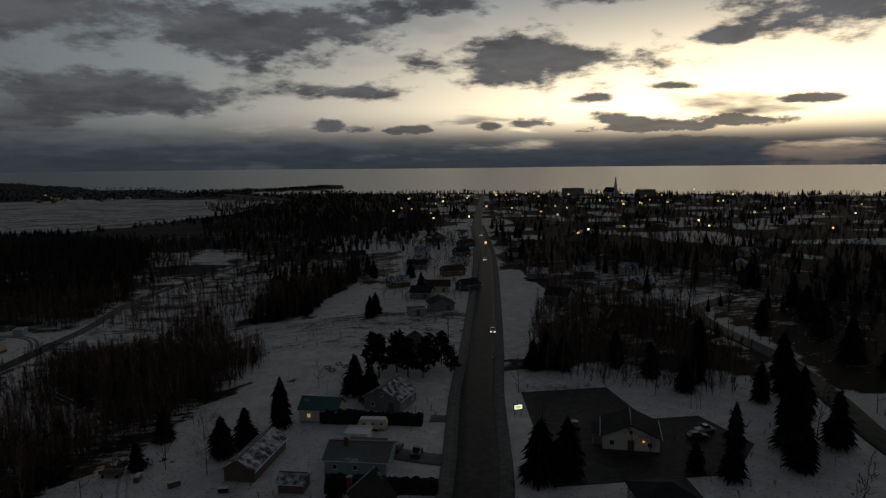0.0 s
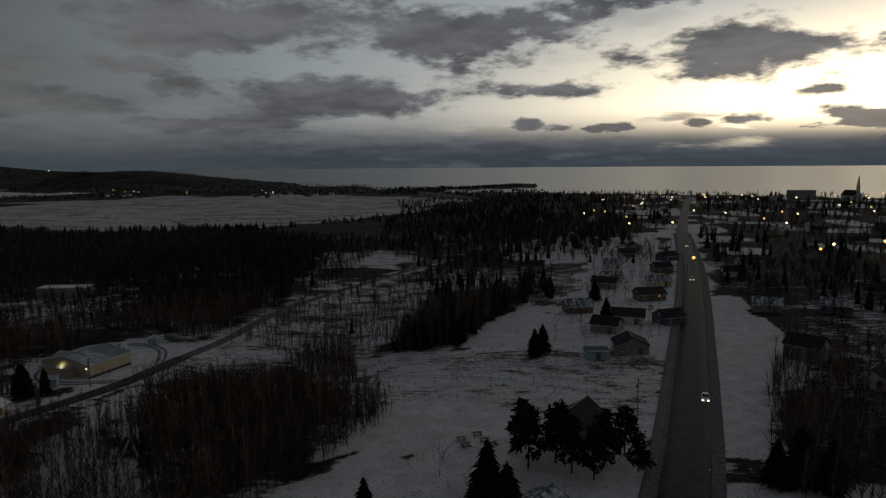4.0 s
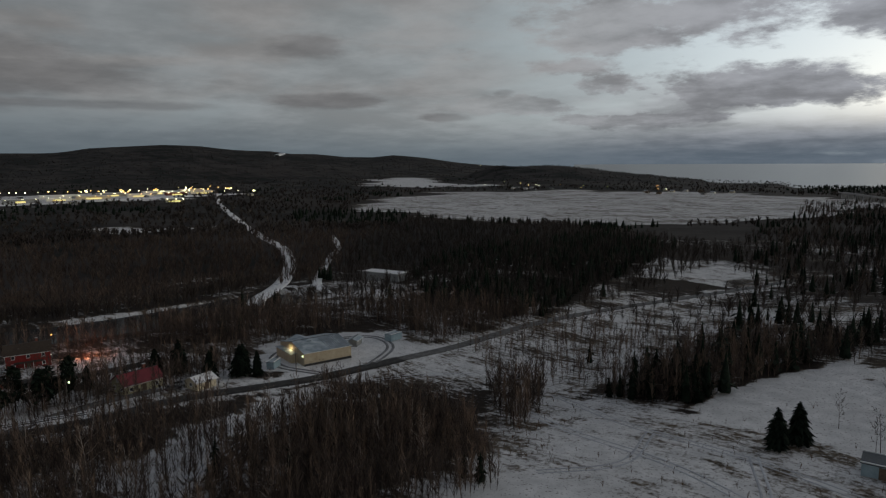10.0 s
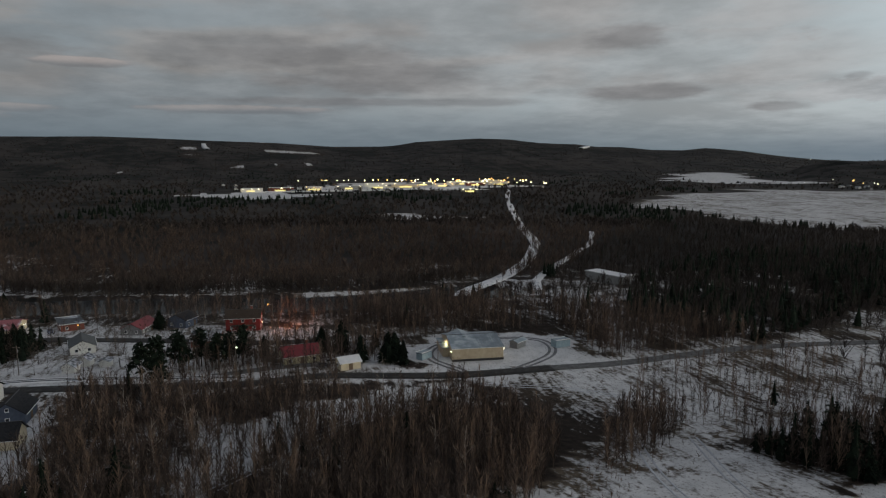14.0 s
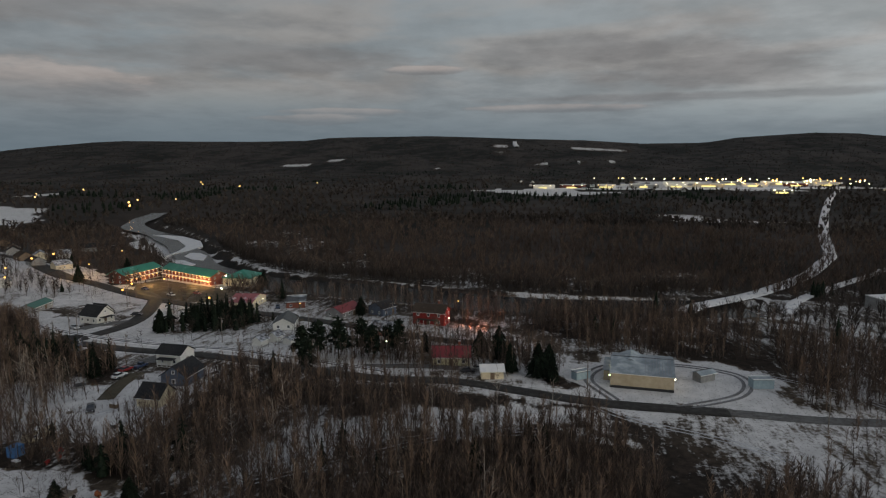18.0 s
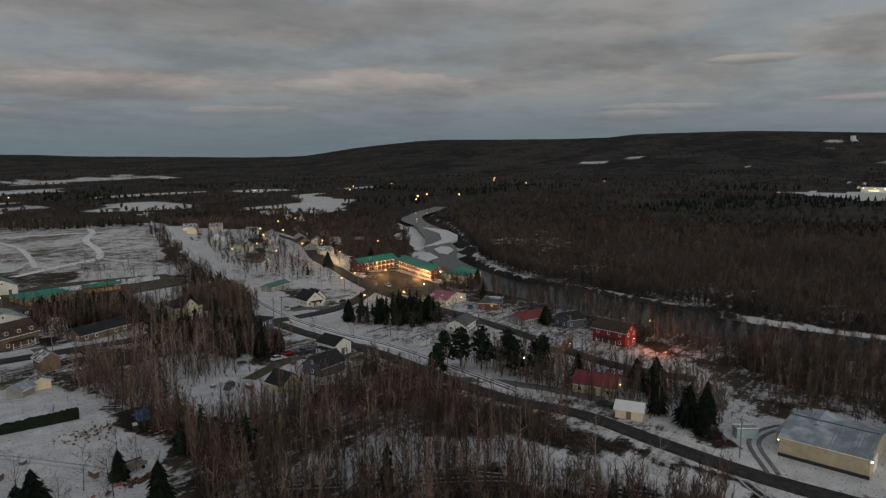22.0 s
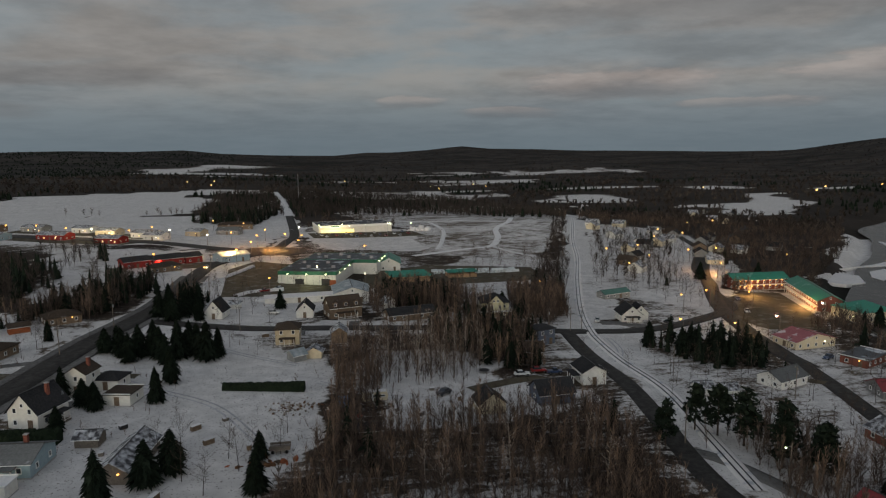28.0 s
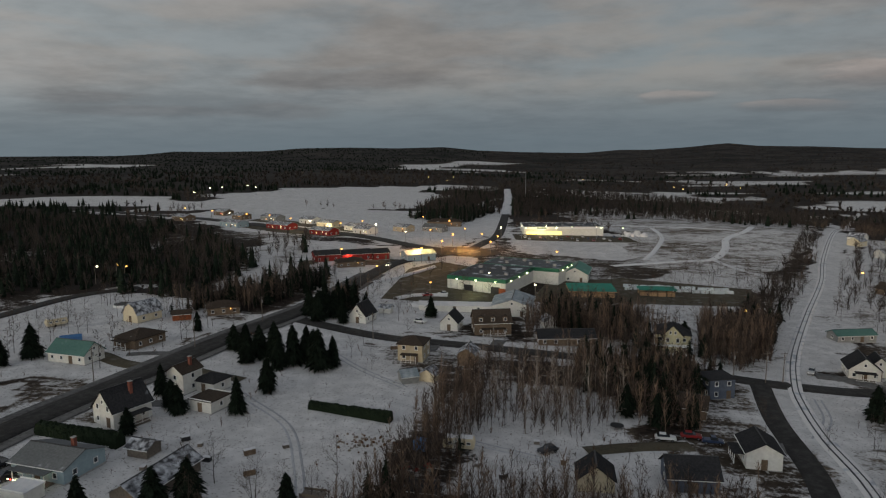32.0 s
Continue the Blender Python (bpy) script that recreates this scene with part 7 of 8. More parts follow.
sg = thing("roadside_sign", 26, 118, "small lit roadside sign on two posts by the diner", "sign", 10)
for u in (-0.8, 0.8):
    part("post", boxes((u, 0, 0.9, 0.12, 0.12, 1.9)), M["steel"], sg)
part("sign_frame", boxes((0, 0, 2.4, 2.1, 0.3, 1.3)), M["dark"], sg)
part("sign_panel", boxes((0, -0.17, 2.4, 1.8, 0.06, 1.0)), M["lamp_green"], sg, "pale greenish lit panel")
part("bar", boxes((0, -0.21, 2.55, 1.3, 0.03, 0.16), (0, -0.21, 2.25, 1.0, 0.03, 0.16)), M["dark"], sg)
light_string(-7.2, 106.0, 168, 8.0, 1.0, "green and red festive lights along the porch rail")
light_string(-145.4, 33.5, 193, 3.5, 2.2, "festive lights under the eave of the blue house")
r = np.random.default_rng(63)
for k, (x, y) in enumerate(((-30, 86), (-34, 92), (-41, 88), (-24, 97), (-26, 84), (-44, 96), (-86, 86), (-91, 90), (-103, 82), (-98, 74), (-110, 92), (-52, 100), (-47, 84), (-70, 84), (-36, 118), (-6, 124), (-96, 30), (-58, 14))):
    c = thing("crate", x, y, "weathered crate standing in the snowy yard", "crate", float(r.uniform(0, 180)), "crates and boxes in the yards")
    part("box", shared(("crate_box", k % 3), lambda: boxes((0, 0, 0.35 + 0.1 * (k % 3), 1.2 + 0.5 * (k % 3), 0.9, 0.7 + 0.2 * (k % 3))), M[("wood", "dark", "brown")[k % 3]]), None, c)
    part("lid", shared(("crate_lid", k % 3), lambda: boxes((0, 0, 0.74 + 0.2 * (k % 3), 1.3 + 0.5 * (k % 3), 1.0, 0.08)), M["snow"]), None, c, "lid white with snow")

# ---- hedges ----
hedge("long clipped dark cedar hedge crossing the snowy yard", -46, 63, -66, 68, 2.0, 2.0)
hedge("dark clipped hedge behind the trailer", -19, 123, 4, 117, 2.6, 2.6)
hedge("dark clipped hedge before the pale blue bungalow", -15, 89, 5, 85, 2.6, 2.6)

# ---- single trees ----
for x, y, h in ((40, 39, 10), (43, 47, 8), (-9, 61, 8), (7, 7, 7), (-31, 69, 9), (-33, 55, 9), (-28, 33, 10), (-22, 30, 10), (-17, 28, 9), (-36, 31, 11), (-41, 37, 12), (-30, 38, 9), (-25, 25, 9), (-12, 24, 8), (-31, -19, 10), (-27, -14, 11), (-33, -25, 10), (-25, -24, 9),
                (-65, -27, 8), (-13, 83, 6), (-18, 71, 7), (-15, 68, 7), (-111, -33, 7), (-149, -6, 9), (-53, 119, 8), (-38, 108, 9), (-34, 112, 9), (-28, 122, 12), (-54, 105, 6), (-8, 134, 10), (-12, 140, 11), (-10, 228, 9), (24, 87, 12), (29, 87, 12), (58, 82, 9), (53, 86, 6), (41, 153, 11), (45, 150, 10), (37, 152, 9), (72, 84, 11), (76, 92, 13), (80, 100, 13), (85, 92, 12),
                (175, 221, 13), (156, 252, 12), (150, 210, 13), (83, 147, 10), (89, 160, 11), (-165, 183, 6), (-164, 165, 9), (-149, 175, 9), (-161, 171, 11), (-167, 147, 7), (-222, 111, 8), (-146, 183, 10), (-150, 186, 9), (-8, 234, 9), (-10, 320, 10), (9, 314, 9), (12, 270, 10), (-143, 187, 8), (60, 150, 11), (66, 140, 10), (130, 150, 12), (126, 130, 11), (136, 112, 12), (122, 96, 12), (112, 74, 10), (108, 80, 11),
                (-120, 55, 8), (-124, 48, 9), (-128, 42, 10), (-130, 36, 9), (-134, 60, 7), (-140, 24, 8), (-126, 60, 8), (-180, 48, 9), (-184, 60, 10), (-192, 66, 10), (-200, 70, 9), (-208, 66, 9), (-190, 56, 9), (-282, -60, 10), (-286, 42, 9), (-276, 44, 8), (-310, -50, 11), (-330, -100, 9), (-20, 35, 9), (-33, 34, 12), (-38, 31, 10), (-15, 22, 8), (-26, 29, 11), (-44, 33, 9), (-30, -30, 11), (-24, -34, 10), (-36, -12, 9), (-22, -20, 10), (88, 108, 12), (92, 120, 12), (84, 118, 10), (98, 132, 13), (118, 112, 12), (124, 142, 13), (134, 170, 12), (142, 190, 13), (120, 180, 11), (100, 60, 11), (104, 50, 10), (66, 96, 9), (96, 76, 12), (70, 128, 9), (76, 134, 10)):
    plant("spruce", x, y, h, wide=1.0 + 0.45 * ((x * 7 + y * 13) % 10) / 10)
for x, y, h in ((-158, 140, 12), (-155, 133, 11), (-155, 122, 13), (-153, 116, 12), (-150, 112, 11), (-160, 128, 12), (-162, 136, 10), (-1, 156, 12), (-6, 153, 12), (2, 152, 11), (8, 156, 11), (12, 161, 10), (-8, 160, 11), (6, 150, 10), (14, 154, 8), (-138, 118, 10)):
    plant("pine", x, y, h)
for x, y, h in ((-35, 101, 8), (-39, 100, 9), (-48, 104, 8), (-53, 103, 7), (-60, 94, 8), (-36, 76, 4), (-116, 80, 6), (-118, 86, 4), (-125, 85, 4), (-47, 24, 7), (-48, 11, 6), (-60, 28, 5), (-55, 34, 5), (-100, 84, 5), (-94, 92, 6), (-97, 95, 6), (-60, -2, 6), (-120, -30, 9), (-116, -126, 11), (-112, -128, 10), (-158, 2, 10), (-162, -4, 11), (-164, 6, 9), (-168, -10, 10), (-170, 2, 9),
                (-40, 112, 8), (-44, 118, 8), (-50, 110, 9), (-58, 104, 7), (-15, 140, 6), (-22, 148, 7), (10, -26, 9), (2, -10, 8), (22, -14, 10), (26, -20, 11), (32, -26, 11), (14, -2, 7), (-4, 4, 7), (-2, -28, 9), (-12, -62, 9), (-18, -76, 10), (-6, -90, 10), (0, -110, 11), (-166, 132, 10), (-172, 178, 10), (-176, 168, 11), (-168, 160, 10), (-206, 62, 8), (-176, 120, 6), (-214, 52, 9), (-238, 24, 8), (-150, 60, 8), (-158, 92, 6), (-170, 74, 5), (-160, 68, 6)):
    plant("bare", x, y, h)
r = np.random.default_rng(5)
for poly, each, seed in ((FIELDS[9][1], 12, 1), (FIELDS[23][1], 15, 6), (FIELDS[13][1], 15, 2), (FIELDS[15][1], 15, 3), (FIELDS[16][1], 17, 4), (FIELDS[12][1], 20, 5)):
    x, y = scatter(poly, each, 840 + seed, 1.5)
    for a, b in zip(x, y):
        plant("bare", a, b, r.uniform(5, 10))
x, y = scatter([(-80, 66), (-84, 34), (-104, 26), (-126, 34), (-122, 56), (-106, 72)], 4.6, 801)
for a, b in zip(x, y):
    plant("birch", a, b, r.uniform(8, 12))
x, y = scatter([(-118, 190), (-70, 196), (-46, 168), (-66, 120), (-120, 110), (-124, 150)], 13.0, 802)
for a, b in zip(x, y):
    plant("birch", a, b, r.uniform(8, 12.5))
x, y = scatter([(44, 160), (50, 200), (62, 214), (70, 190), (58, 158)], 5.5, 803)
for a, b in zip(x, y):
    plant("birch", a, b, r.uniform(7, 10))
for poly, each, seed in ((FIELDS[4][1], 17, 1), (FIELDS[5][1], 15, 2), (FIELDS[3][1], 19, 3), (FIELDS[9][1], 26, 4), (FIELDS[16][1], 20, 6), (FIELDS[15][1], 20, 7), (FIELDS[13][1], 20, 8)):
    x, y = scatter(poly, each, 820 + seed, 1.6)
    for a, b in zip(x, y):
        plant("shrub", a, b, r.uniform(1.2, 3.0))

# ---- poles and lamps ----
for x, y, a in ((12, 55, 100), (-163, 25, 20), (-168, 24, 20), (-154, 26, 20), (-169, 77, 70), (16, 182, 80), (24, 140, 80), (31, 226, 80), (42, 300, 80), (0, 24, 70), (-9, -8, 70), (-50, 6, 160), (-88, 12, 170), (-120, 18, 175), (-143, 118, 80), (-136, 196, 80), (-121, 250, 90), (-122, 290, 90), (-190, 100, 70), (-205, 128, 70), (37, 262, 80), (52, 360, 80), (-30, -70, 80), (-36, -110, 80)):
    utility_pole(x, y, a)
for x, y, a, key in ((-152, 138, 100, "lamp_green"), (-220, 153, 0, "lamp_amber"), (-314, -112, 0, "lamp_amber"), (-339, -117, 30, "lamp_amber"), (-303, -67, 60, "lamp_amber"), (-369, -91, 0, "lamp_amber"), (-260, 4, 60, "lamp_amber"), (-212, 52, 0, "lamp_amber"), (-262, -120, 0, "lamp_amber"), (-243, -2, 60, "lamp_amber"), (-235, 46, 0, "lamp_white"), (-272, 30, 0, "lamp_white"),
                     (-85, -80, 0, "lamp_white"), (-62, -52, 0, "lamp_amber"), (-56, -172, 0, "lamp_amber"), (-84, -178, 0, "lamp_amber"), (-60, -204, 0, "lamp_amber"), (-78, -212, 0, "lamp_amber"), (-30, -208, 0, "lamp_white"), (-5, -238, 0, "lamp_white"), (-90, -250, 0, "lamp_white"), (-36, -84, 60, "lamp_amber"), (40, 338, 80, "lamp_amber"), (-177, -30, 0, "lamp_amber"), (-345, -190, 0, "lamp_amber"), (-400, -230, 0, "lamp_amber"), (-440, -250, 0, "lamp_amber"), (76, -64, 0, "lamp_amber"), (-248, -72, 0, "lamp_amber"), (-276, -96, 0, "lamp_amber"), (-290, -130, 0, "lamp_amber"), (-322, -160, 0, "lamp_amber"), (-356, -176, 0, "lamp_amber"), (-224, 6, 0, "lamp_amber"), (-196, 44, 0, "lamp_amber"), (-120, -150, 0, "lamp_amber"), (-48, -140, 0, "lamp_amber"), (20, -240, 0, "lamp_amber"), (62, -262, 0, "lamp_amber"), (104, -286, 0, "lamp_amber"), (140, -306, 0, "lamp_amber"), (-30, -300, 0, "lamp_amber"), (-88, -204, 0, "lamp_amber"), (8, -256, 0, "lamp_amber"), (44, -250, 0, "lamp_white"), (84, -280, 0, "lamp_amber"), (120, -292, 0, "lamp_white"), (172, -326, 0, "lamp_amber"), (-8, -126, 0, "lamp_amber"), (-104, -58, 0, "lamp_white"), (-52, -280, 0, "lamp_amber"), (-66, -236, 0, "lamp_amber"), (-44, -222, 0, "lamp_amber"), (70, -60, 0, "lamp_amber"), (82, -58, 0, "lamp_white")):
    # farther bulbs are oversized: the bloom round a lamp is built into their radius
    utility_pole(x, y, a, 8.0, key, 0.22 if y > 60 else 0.40 if y > -100 else 0.55)
point_light("motel_glow", -278, -18, 4, 8000, (1.0, 0.55, 0.18), 1.0)
point_light("motel_glow", -282, 8, 4, 8000, (1.0, 0.55, 0.18), 1.0)
point_light("yard_glow", -209, 159, 3.0, 3200, (1.0, 0.28, 0.12), 0.5)
point_light("grocery_glow", -118, -270, 3.5, 3500, (1.0, 0.86, 0.4), 1.0)
point_light("store_glow", -78, -66, 5, 1200, (0.9, 1.0, 0.6), 0.6)
point_light("roundabout_glow", -69, -190, 9, 30000, (1.0, 0.48, 0.13), 0.6)
point_light("red_shop_glow", -10, -134, 3, 3000, (1.0, 0.12, 0.08), 0.6)
point_light("warehouse_glow", -152, 204, 3.5, 500, (1.0, 0.9, 0.5), 0.4)
point_light("motel_street_glow", -303, -75, 7, 9000, (1.0, 0.5, 0.18), 0.5)
point_light("store_road_glow", -45, -150, 8, 20000, (1.0, 0.6, 0.22), 0.5)
point_light("bank_street_glow", -232, 34, 7, 4000, (1.0, 0.55, 0.2), 0.5)
point_light("shops_glow", 40, -262, 7, 14000, (1.0, 0.8, 0.45), 0.6)

# ---- the seaside town, the far town and the farms ----
r = np.random.default_rng(77)
templates = []
for k, (wall, roof, lab) in enumerate((("white", "shingle_snow", "white house with a snowy roof in the far streets"), ("grey", "shingle", "grey house with a dark roof in the far streets"), ("brown", "shingle_brown", "brown house with a patched roof in the far streets"), ("cream", "shingle_snow", "cream house with a snowy roof in the far streets"))):
    templates.append(house(lab, 118 + 20 * k, 300, 9.5, 8, 3.2, 20 * k, wall, roof, 2.4, plain=True, gap=9, doors=(), simple=True, name="far_house", group="houses of the far streets"))


def settle(x, y, turn, k=0):
    return copy_thing(templates[k % 4], pose(x, y, float(level(x, y)) - 0.1, 0, 0, turn))


placed = 0
while placed < 84:
    x, y = r.uniform(-40, 620), r.uniform(330, 1150)
    az_, gap_ = bearing(x, y), np.hypot(x - CENTRE[0], y - CENTRE[1])
    if gap_ > np.interp(az_, SHORE_AT, SHORE_R) - 40 or near_line(MAIN_ROAD, np.array([x]), np.array([y]), 40)[0] < 16:
        continue
    settle(x, y, r.integers(0, 4) * 90 + 8, placed)
    placed += 1
for k in range(16):
    settle(r.uniform(-420, -300), r.uniform(-260, -120), r.integers(0, 4) * 90 + 40, k)
for k, (x, y, turn) in enumerate(((-262, -88, 40), (-282, -122, 30), (-268, -108, 120), (-296, -150, 30), (-318, -172, 50), (-334, -128, 60), (-350, -150, 60), (-326, -104, 150), (-312, -196, 20), (-372, -176, 40))):
    settle(x, y, turn, k)
for k in range(10):
    settle(r.uniform(-560, -430), r.uniform(-400, -300), r.integers(0, 4) * 90 + 40, k)
for k in range(34):
    settle(r.uniform(-1700, -1250), r.uniform(120, 860), r.integers(0, 4) * 90, k)
for k in range(18):
    settle(r.uniform(-1300, -600), r.uniform(1440, 1640), r.integers(0, 4) * 90, k)


def flood(x, y, h, key, size):
    p = thing("floodlight", x, y, "distant lamp shining on a tall pole", "lamp", 0, "lamps of the far towns")
    part("post", shared(("flood_post", h), lambda: mesh_tube([[0, 0, 0, 0, 0, h, 0.15, 0.1]], 5), M["dark"]), None, p)

    def ball():
        bm = bmesh.new()
        bmesh.ops.create_icosphere(bm, subdivisions=1, radius=size)
        return bm

    part("bulb", shared(("flood_bulb", size, key), ball, M[key]), None, p, at=pose(0, 0, h))


# metre-wide bulbs: the glow round each far lamp is part of the ball
for k in range(64):
    u = r.random()
    flood(-1690 + 420 * r.random() * u, 260 + 640 * u ** 0.6, 11, "far_lamp" if r.random() < 0.6 else "far_amber", 1.1 if r.random() < 0.75 else 1.7)
for k in range(14):
    flood(r.uniform(-1300, -560), r.uniform(1430, 1650), 10, "far_amber" if k % 3 else "far_lamp", 1.0)
for k in range(10):
    flood(r.uniform(-2400, -1700), r.uniform(2300, 2800), 10, "far_lamp", 1.6)
for k in range(70):
    x, y = r.uniform(0, 560), r.uniform(380, 1120)
    if np.hypot(x - CENTRE[0], y - CENTRE[1]) < np.interp(bearing(x, y), SHORE_AT, SHORE_R) - 30:
        flood(x, y, 9, "far_amber" if r.random() < 0.6 else "far_lamp", 0.8)
for k in range(12):
    flood(r.uniform(-1500, -700), r.uniform(-700, -300), 10, "far_amber", 1.0)
for k in range(8):
    flood(r.uniform(-500, 100), r.uniform(-1100, -800), 10, "far_amber", 0.8)
for k in range(5):
    flood(r.uniform(200, 330), r.uniform(-640, -480), 10, "far_lamp", 0.7)
for k, (x, y, w, wall) in enumerate(((-1385, 190, 40, "white"), (-1400, 250, 50, "brick"), (-1420, 320, 36, "white"), (-1440, 400, 60, "grey"), (-1460, 470, 44, "white"), (-1480, 540, 64, "cream"), (-1560, 500, 80, "white"), (-1580, 610, 60, "grey"), (-1500, 640, 50, "white"), (-1600, 720, 70, "white"), (-1520, 730, 46, "brick"), (-1540, 800, 54, "white"), (-1640, 820, 60, "cream"), (-1240, 610, 34, "grey"))):
    b = thing("store_block", x, y, "long flat-roofed %s store with a lit front in the far town" % wall, "store", 78, "stores of the far town")
    part("wall", boxes((0, 0, 3.2, w, 28, 8)), M[wall], b)
    part("roof", boxes((0, 0, 7.3, w + 0.6, 28.6, 0.5)), M["snow"], b)
    part("shop_front", shared(("far_front", k % 3), lambda: boxes((0, -14.2, 1.9, 16 + 6 * (k % 3), 0.3, 2.6)), M["shop"]), None, b, "lit yellow shop front")
    for u in (-w * 0.4, w * 0.05, w * 0.42):
        bulb(b, u, -16, 6.5, ("far_lamp", "far_lamp", "far_amber")[k % 3], 0.9 if k > 5 else 0.6)
slab("town_lot", [(-1350, 170), (-1340, 420), (-1390, 640), (-1430, 860), (-1500, 860), (-1430, 600), (-1380, 420), (-1375, 170)], M["track"], 1.2, "snow-packed car parks along the far stores")
# three big blocks and a steeple on the skyline by the sea
for x, y, w, h_, lab in ((312, 1085, 34, 14, "long four-storey block on the seaside skyline"), (420, 1040, 28, 12, "flat-roofed school block on the seaside skyline"), (640, 900, 60, 6, "long arena hall with a snowy roof near the sea")):
    house(lab, x, y, w, 16, h_, 20, "grey", "shingle_snow", 0, shape="flat", storeys=int(h_ // 3), gap=5, name="block", category="building")
church = house("church with a slender steeple on the skyline", 372, 1070, 12, 26, 8, 20, "white", "shingle", 7, across=True, name="church", category="church", gap=6)
part("steeple", mesh_tube([[0, -12, 0, 0, -12, 20, 2.4, 2.4], [0, -12, 20, 0, -12, 36, 2.4, 0.05]], 8), M["white"], church)
br = thing("bridge", -260, 1330, "low concrete bridge on dark piers over the inlet", "bridge", -58)
part("deck", boxes((0, 0, 8, 330, 9, 1.4)), M["concrete"], br)
part("railing", boxes((0, -4.4, 9.2, 330, 0.3, 1.0), (0, 4.4, 9.2, 330, 0.3, 1.0)), M["concrete"], br)
for k in range(9):
    part("pier", shared(("pier",), lambda: boxes((0, 0, 3, 3, 8, 9)), M["concrete"]), None, br, at=pose(-145 + 36 * k, 0, 0))
tower = thing("radio_mast", -120, -640, "tall slender radio mast above the woods", "mast", 0)
part("mast", mesh_tube([[0, 0, 0, 0, 0, 34, 0.5, 0.25]], 4), M["steel"], tower)

# ---- woods and thickets ----
r = np.random.default_rng(21)
bare_near = []
for seed in range(6):
    (wv, wq), (tv, tq) = bare_tree(9.0, 10, 3, 3, 300 + seed, 0.85, 0.055)
    bare_near.append((np.concatenate([wv, tv]), np.concatenate([wq, tq + len(wv)])))
def thicket(seed, height=9.0, count=34, open_=0.28):
    """A slim leafless tree of the thicket: a leaning stem and many fine rising slivers."""
    r = np.random.default_rng(seed)
    lean = r.normal(size=2) * 0.5
    a, b, w = [np.zeros(3), np.array([lean[0] * 0.5, lean[1] * 0.5, height * 0.5])], [np.array([lean[0] * 0.5, lean[1] * 0.5, height * 0.5]), np.array([lean[0], lean[1], height])], [0.075, 0.05]
    for k in range(count):
        f = 0.12 + 0.86 * r.random()
        turn = r.random() * 6.283
        s = np.array([lean[0] * f, lean[1] * f, height * f])
        ln = height * open_ * (1.15 - 0.7 * f) * (0.5 + 0.9 * r.random())
        d = np.array([math.cos(turn), math.sin(turn), 1.1 + 2.4 * r.random()])
        a.append(s)
        b.append(s + d / np.linalg.norm(d) * ln)
        w.append(0.024 + 0.04 * r.random())
    return blades(np.array(a), np.array(b), np.array(w))


thin_near = [thicket(900 + k, 9.0, 46) for k in range(8)]
bush_near = [thicket(400 + k, 2.6, 15, 0.6) for k in range(5)]
far_bare = [far_tree(500 + k) for k in range(6)]
mid_bare = [far_tree(540 + k, 10.0, 32, 0.05, 0.07) for k in range(6)]
wide_bare = [far_tree(560 + k, 10.0, 11, 0.30, 0.42) for k in range(6)]
far_fir = [conifer(9.0, 2.2, 10, 7, 600 + k, 0.3, 0.2) for k in range(4)]
light_fir = [conifer(9.0, 2.3, 5, 4, 640 + k, 0.3, 0.3, False) for k in range(5)]

bare_rows, thin_rows, far_rows, fir_rows, bush_rows, pale_rows, deep_rows = [], [], [], [], [], [], []
for k, (bare, firs, poly) in enumerate(WOODS):
    close = inside(poly, np.array([-70.0]), np.array([130.0]))[0] or min(math.hypot(px_ + 70, py_ - 130) for px_, py_ in poly) < 190
    if bare:
        if close:
            x, y = scatter(poly, 1.9 / math.sqrt(bare), 30 + k)
            near = np.hypot(x + 70, y - 130) < 190
            pale = near & (r.random(len(x)) < 0.22)
            low_, high_ = (0.2, 0.65) if k == 3 else (0.4, 1.15)
            thin_rows.append(rows_of(x[near & ~pale], y[near & ~pale], r, low_, high_, 0.8, 1.6))
            pale_rows.append(rows_of(x[pale], y[pale], r, 0.7, 1.3, 0.7, 1.1))
            x, y = scatter(poly, 7.2 / math.sqrt(bare), 130 + k)
            near = np.hypot(x + 70, y - 130) < 180
            bare_rows.append(rows_of(x[near], y[near], r, 0.8, 1.3))
            x, y = scatter(poly, 3.4 / math.sqrt(bare), 60 + k)
            near = np.hypot(x + 70, y - 150) < 190
            bush_rows.append(rows_of(x[near], y[near], r, 0.5, 1.4))
        x, y = scatter(poly, 5.4 / math.sqrt(bare), 230 + k)
        far = np.hypot(x + 70, y - 130) >= 185
        far_rows.append(rows_of(x[far], y[far], r, 0.5, 1.1, 0.8, 1.3))
    if firs:
        x, y = scatter(poly, 4.6 / math.sqrt(min(firs * 1.8, 1.6)), 90 + k)
        keep = (value_noise(x, y, 26, 41) * 0.7 + value_noise(x, y, 9, 42) * 0.3) > 0.80 - 0.45 * min(1.3, firs)
        x, y = x[keep], y[keep]
        near = np.hypot(x + 70, y - 90) < 170
        fir_rows.append(rows_of(x[near], y[near], r, 0.4, 1.2, 0.75, 1.3))
        deep_rows.append(rows_of(x[~near], y[~near], r, 0.5, 1.3, 0.85, 1.6)[::3])
# wooded banks of the river
bank_line = along(RIVER_MID, 3.0)
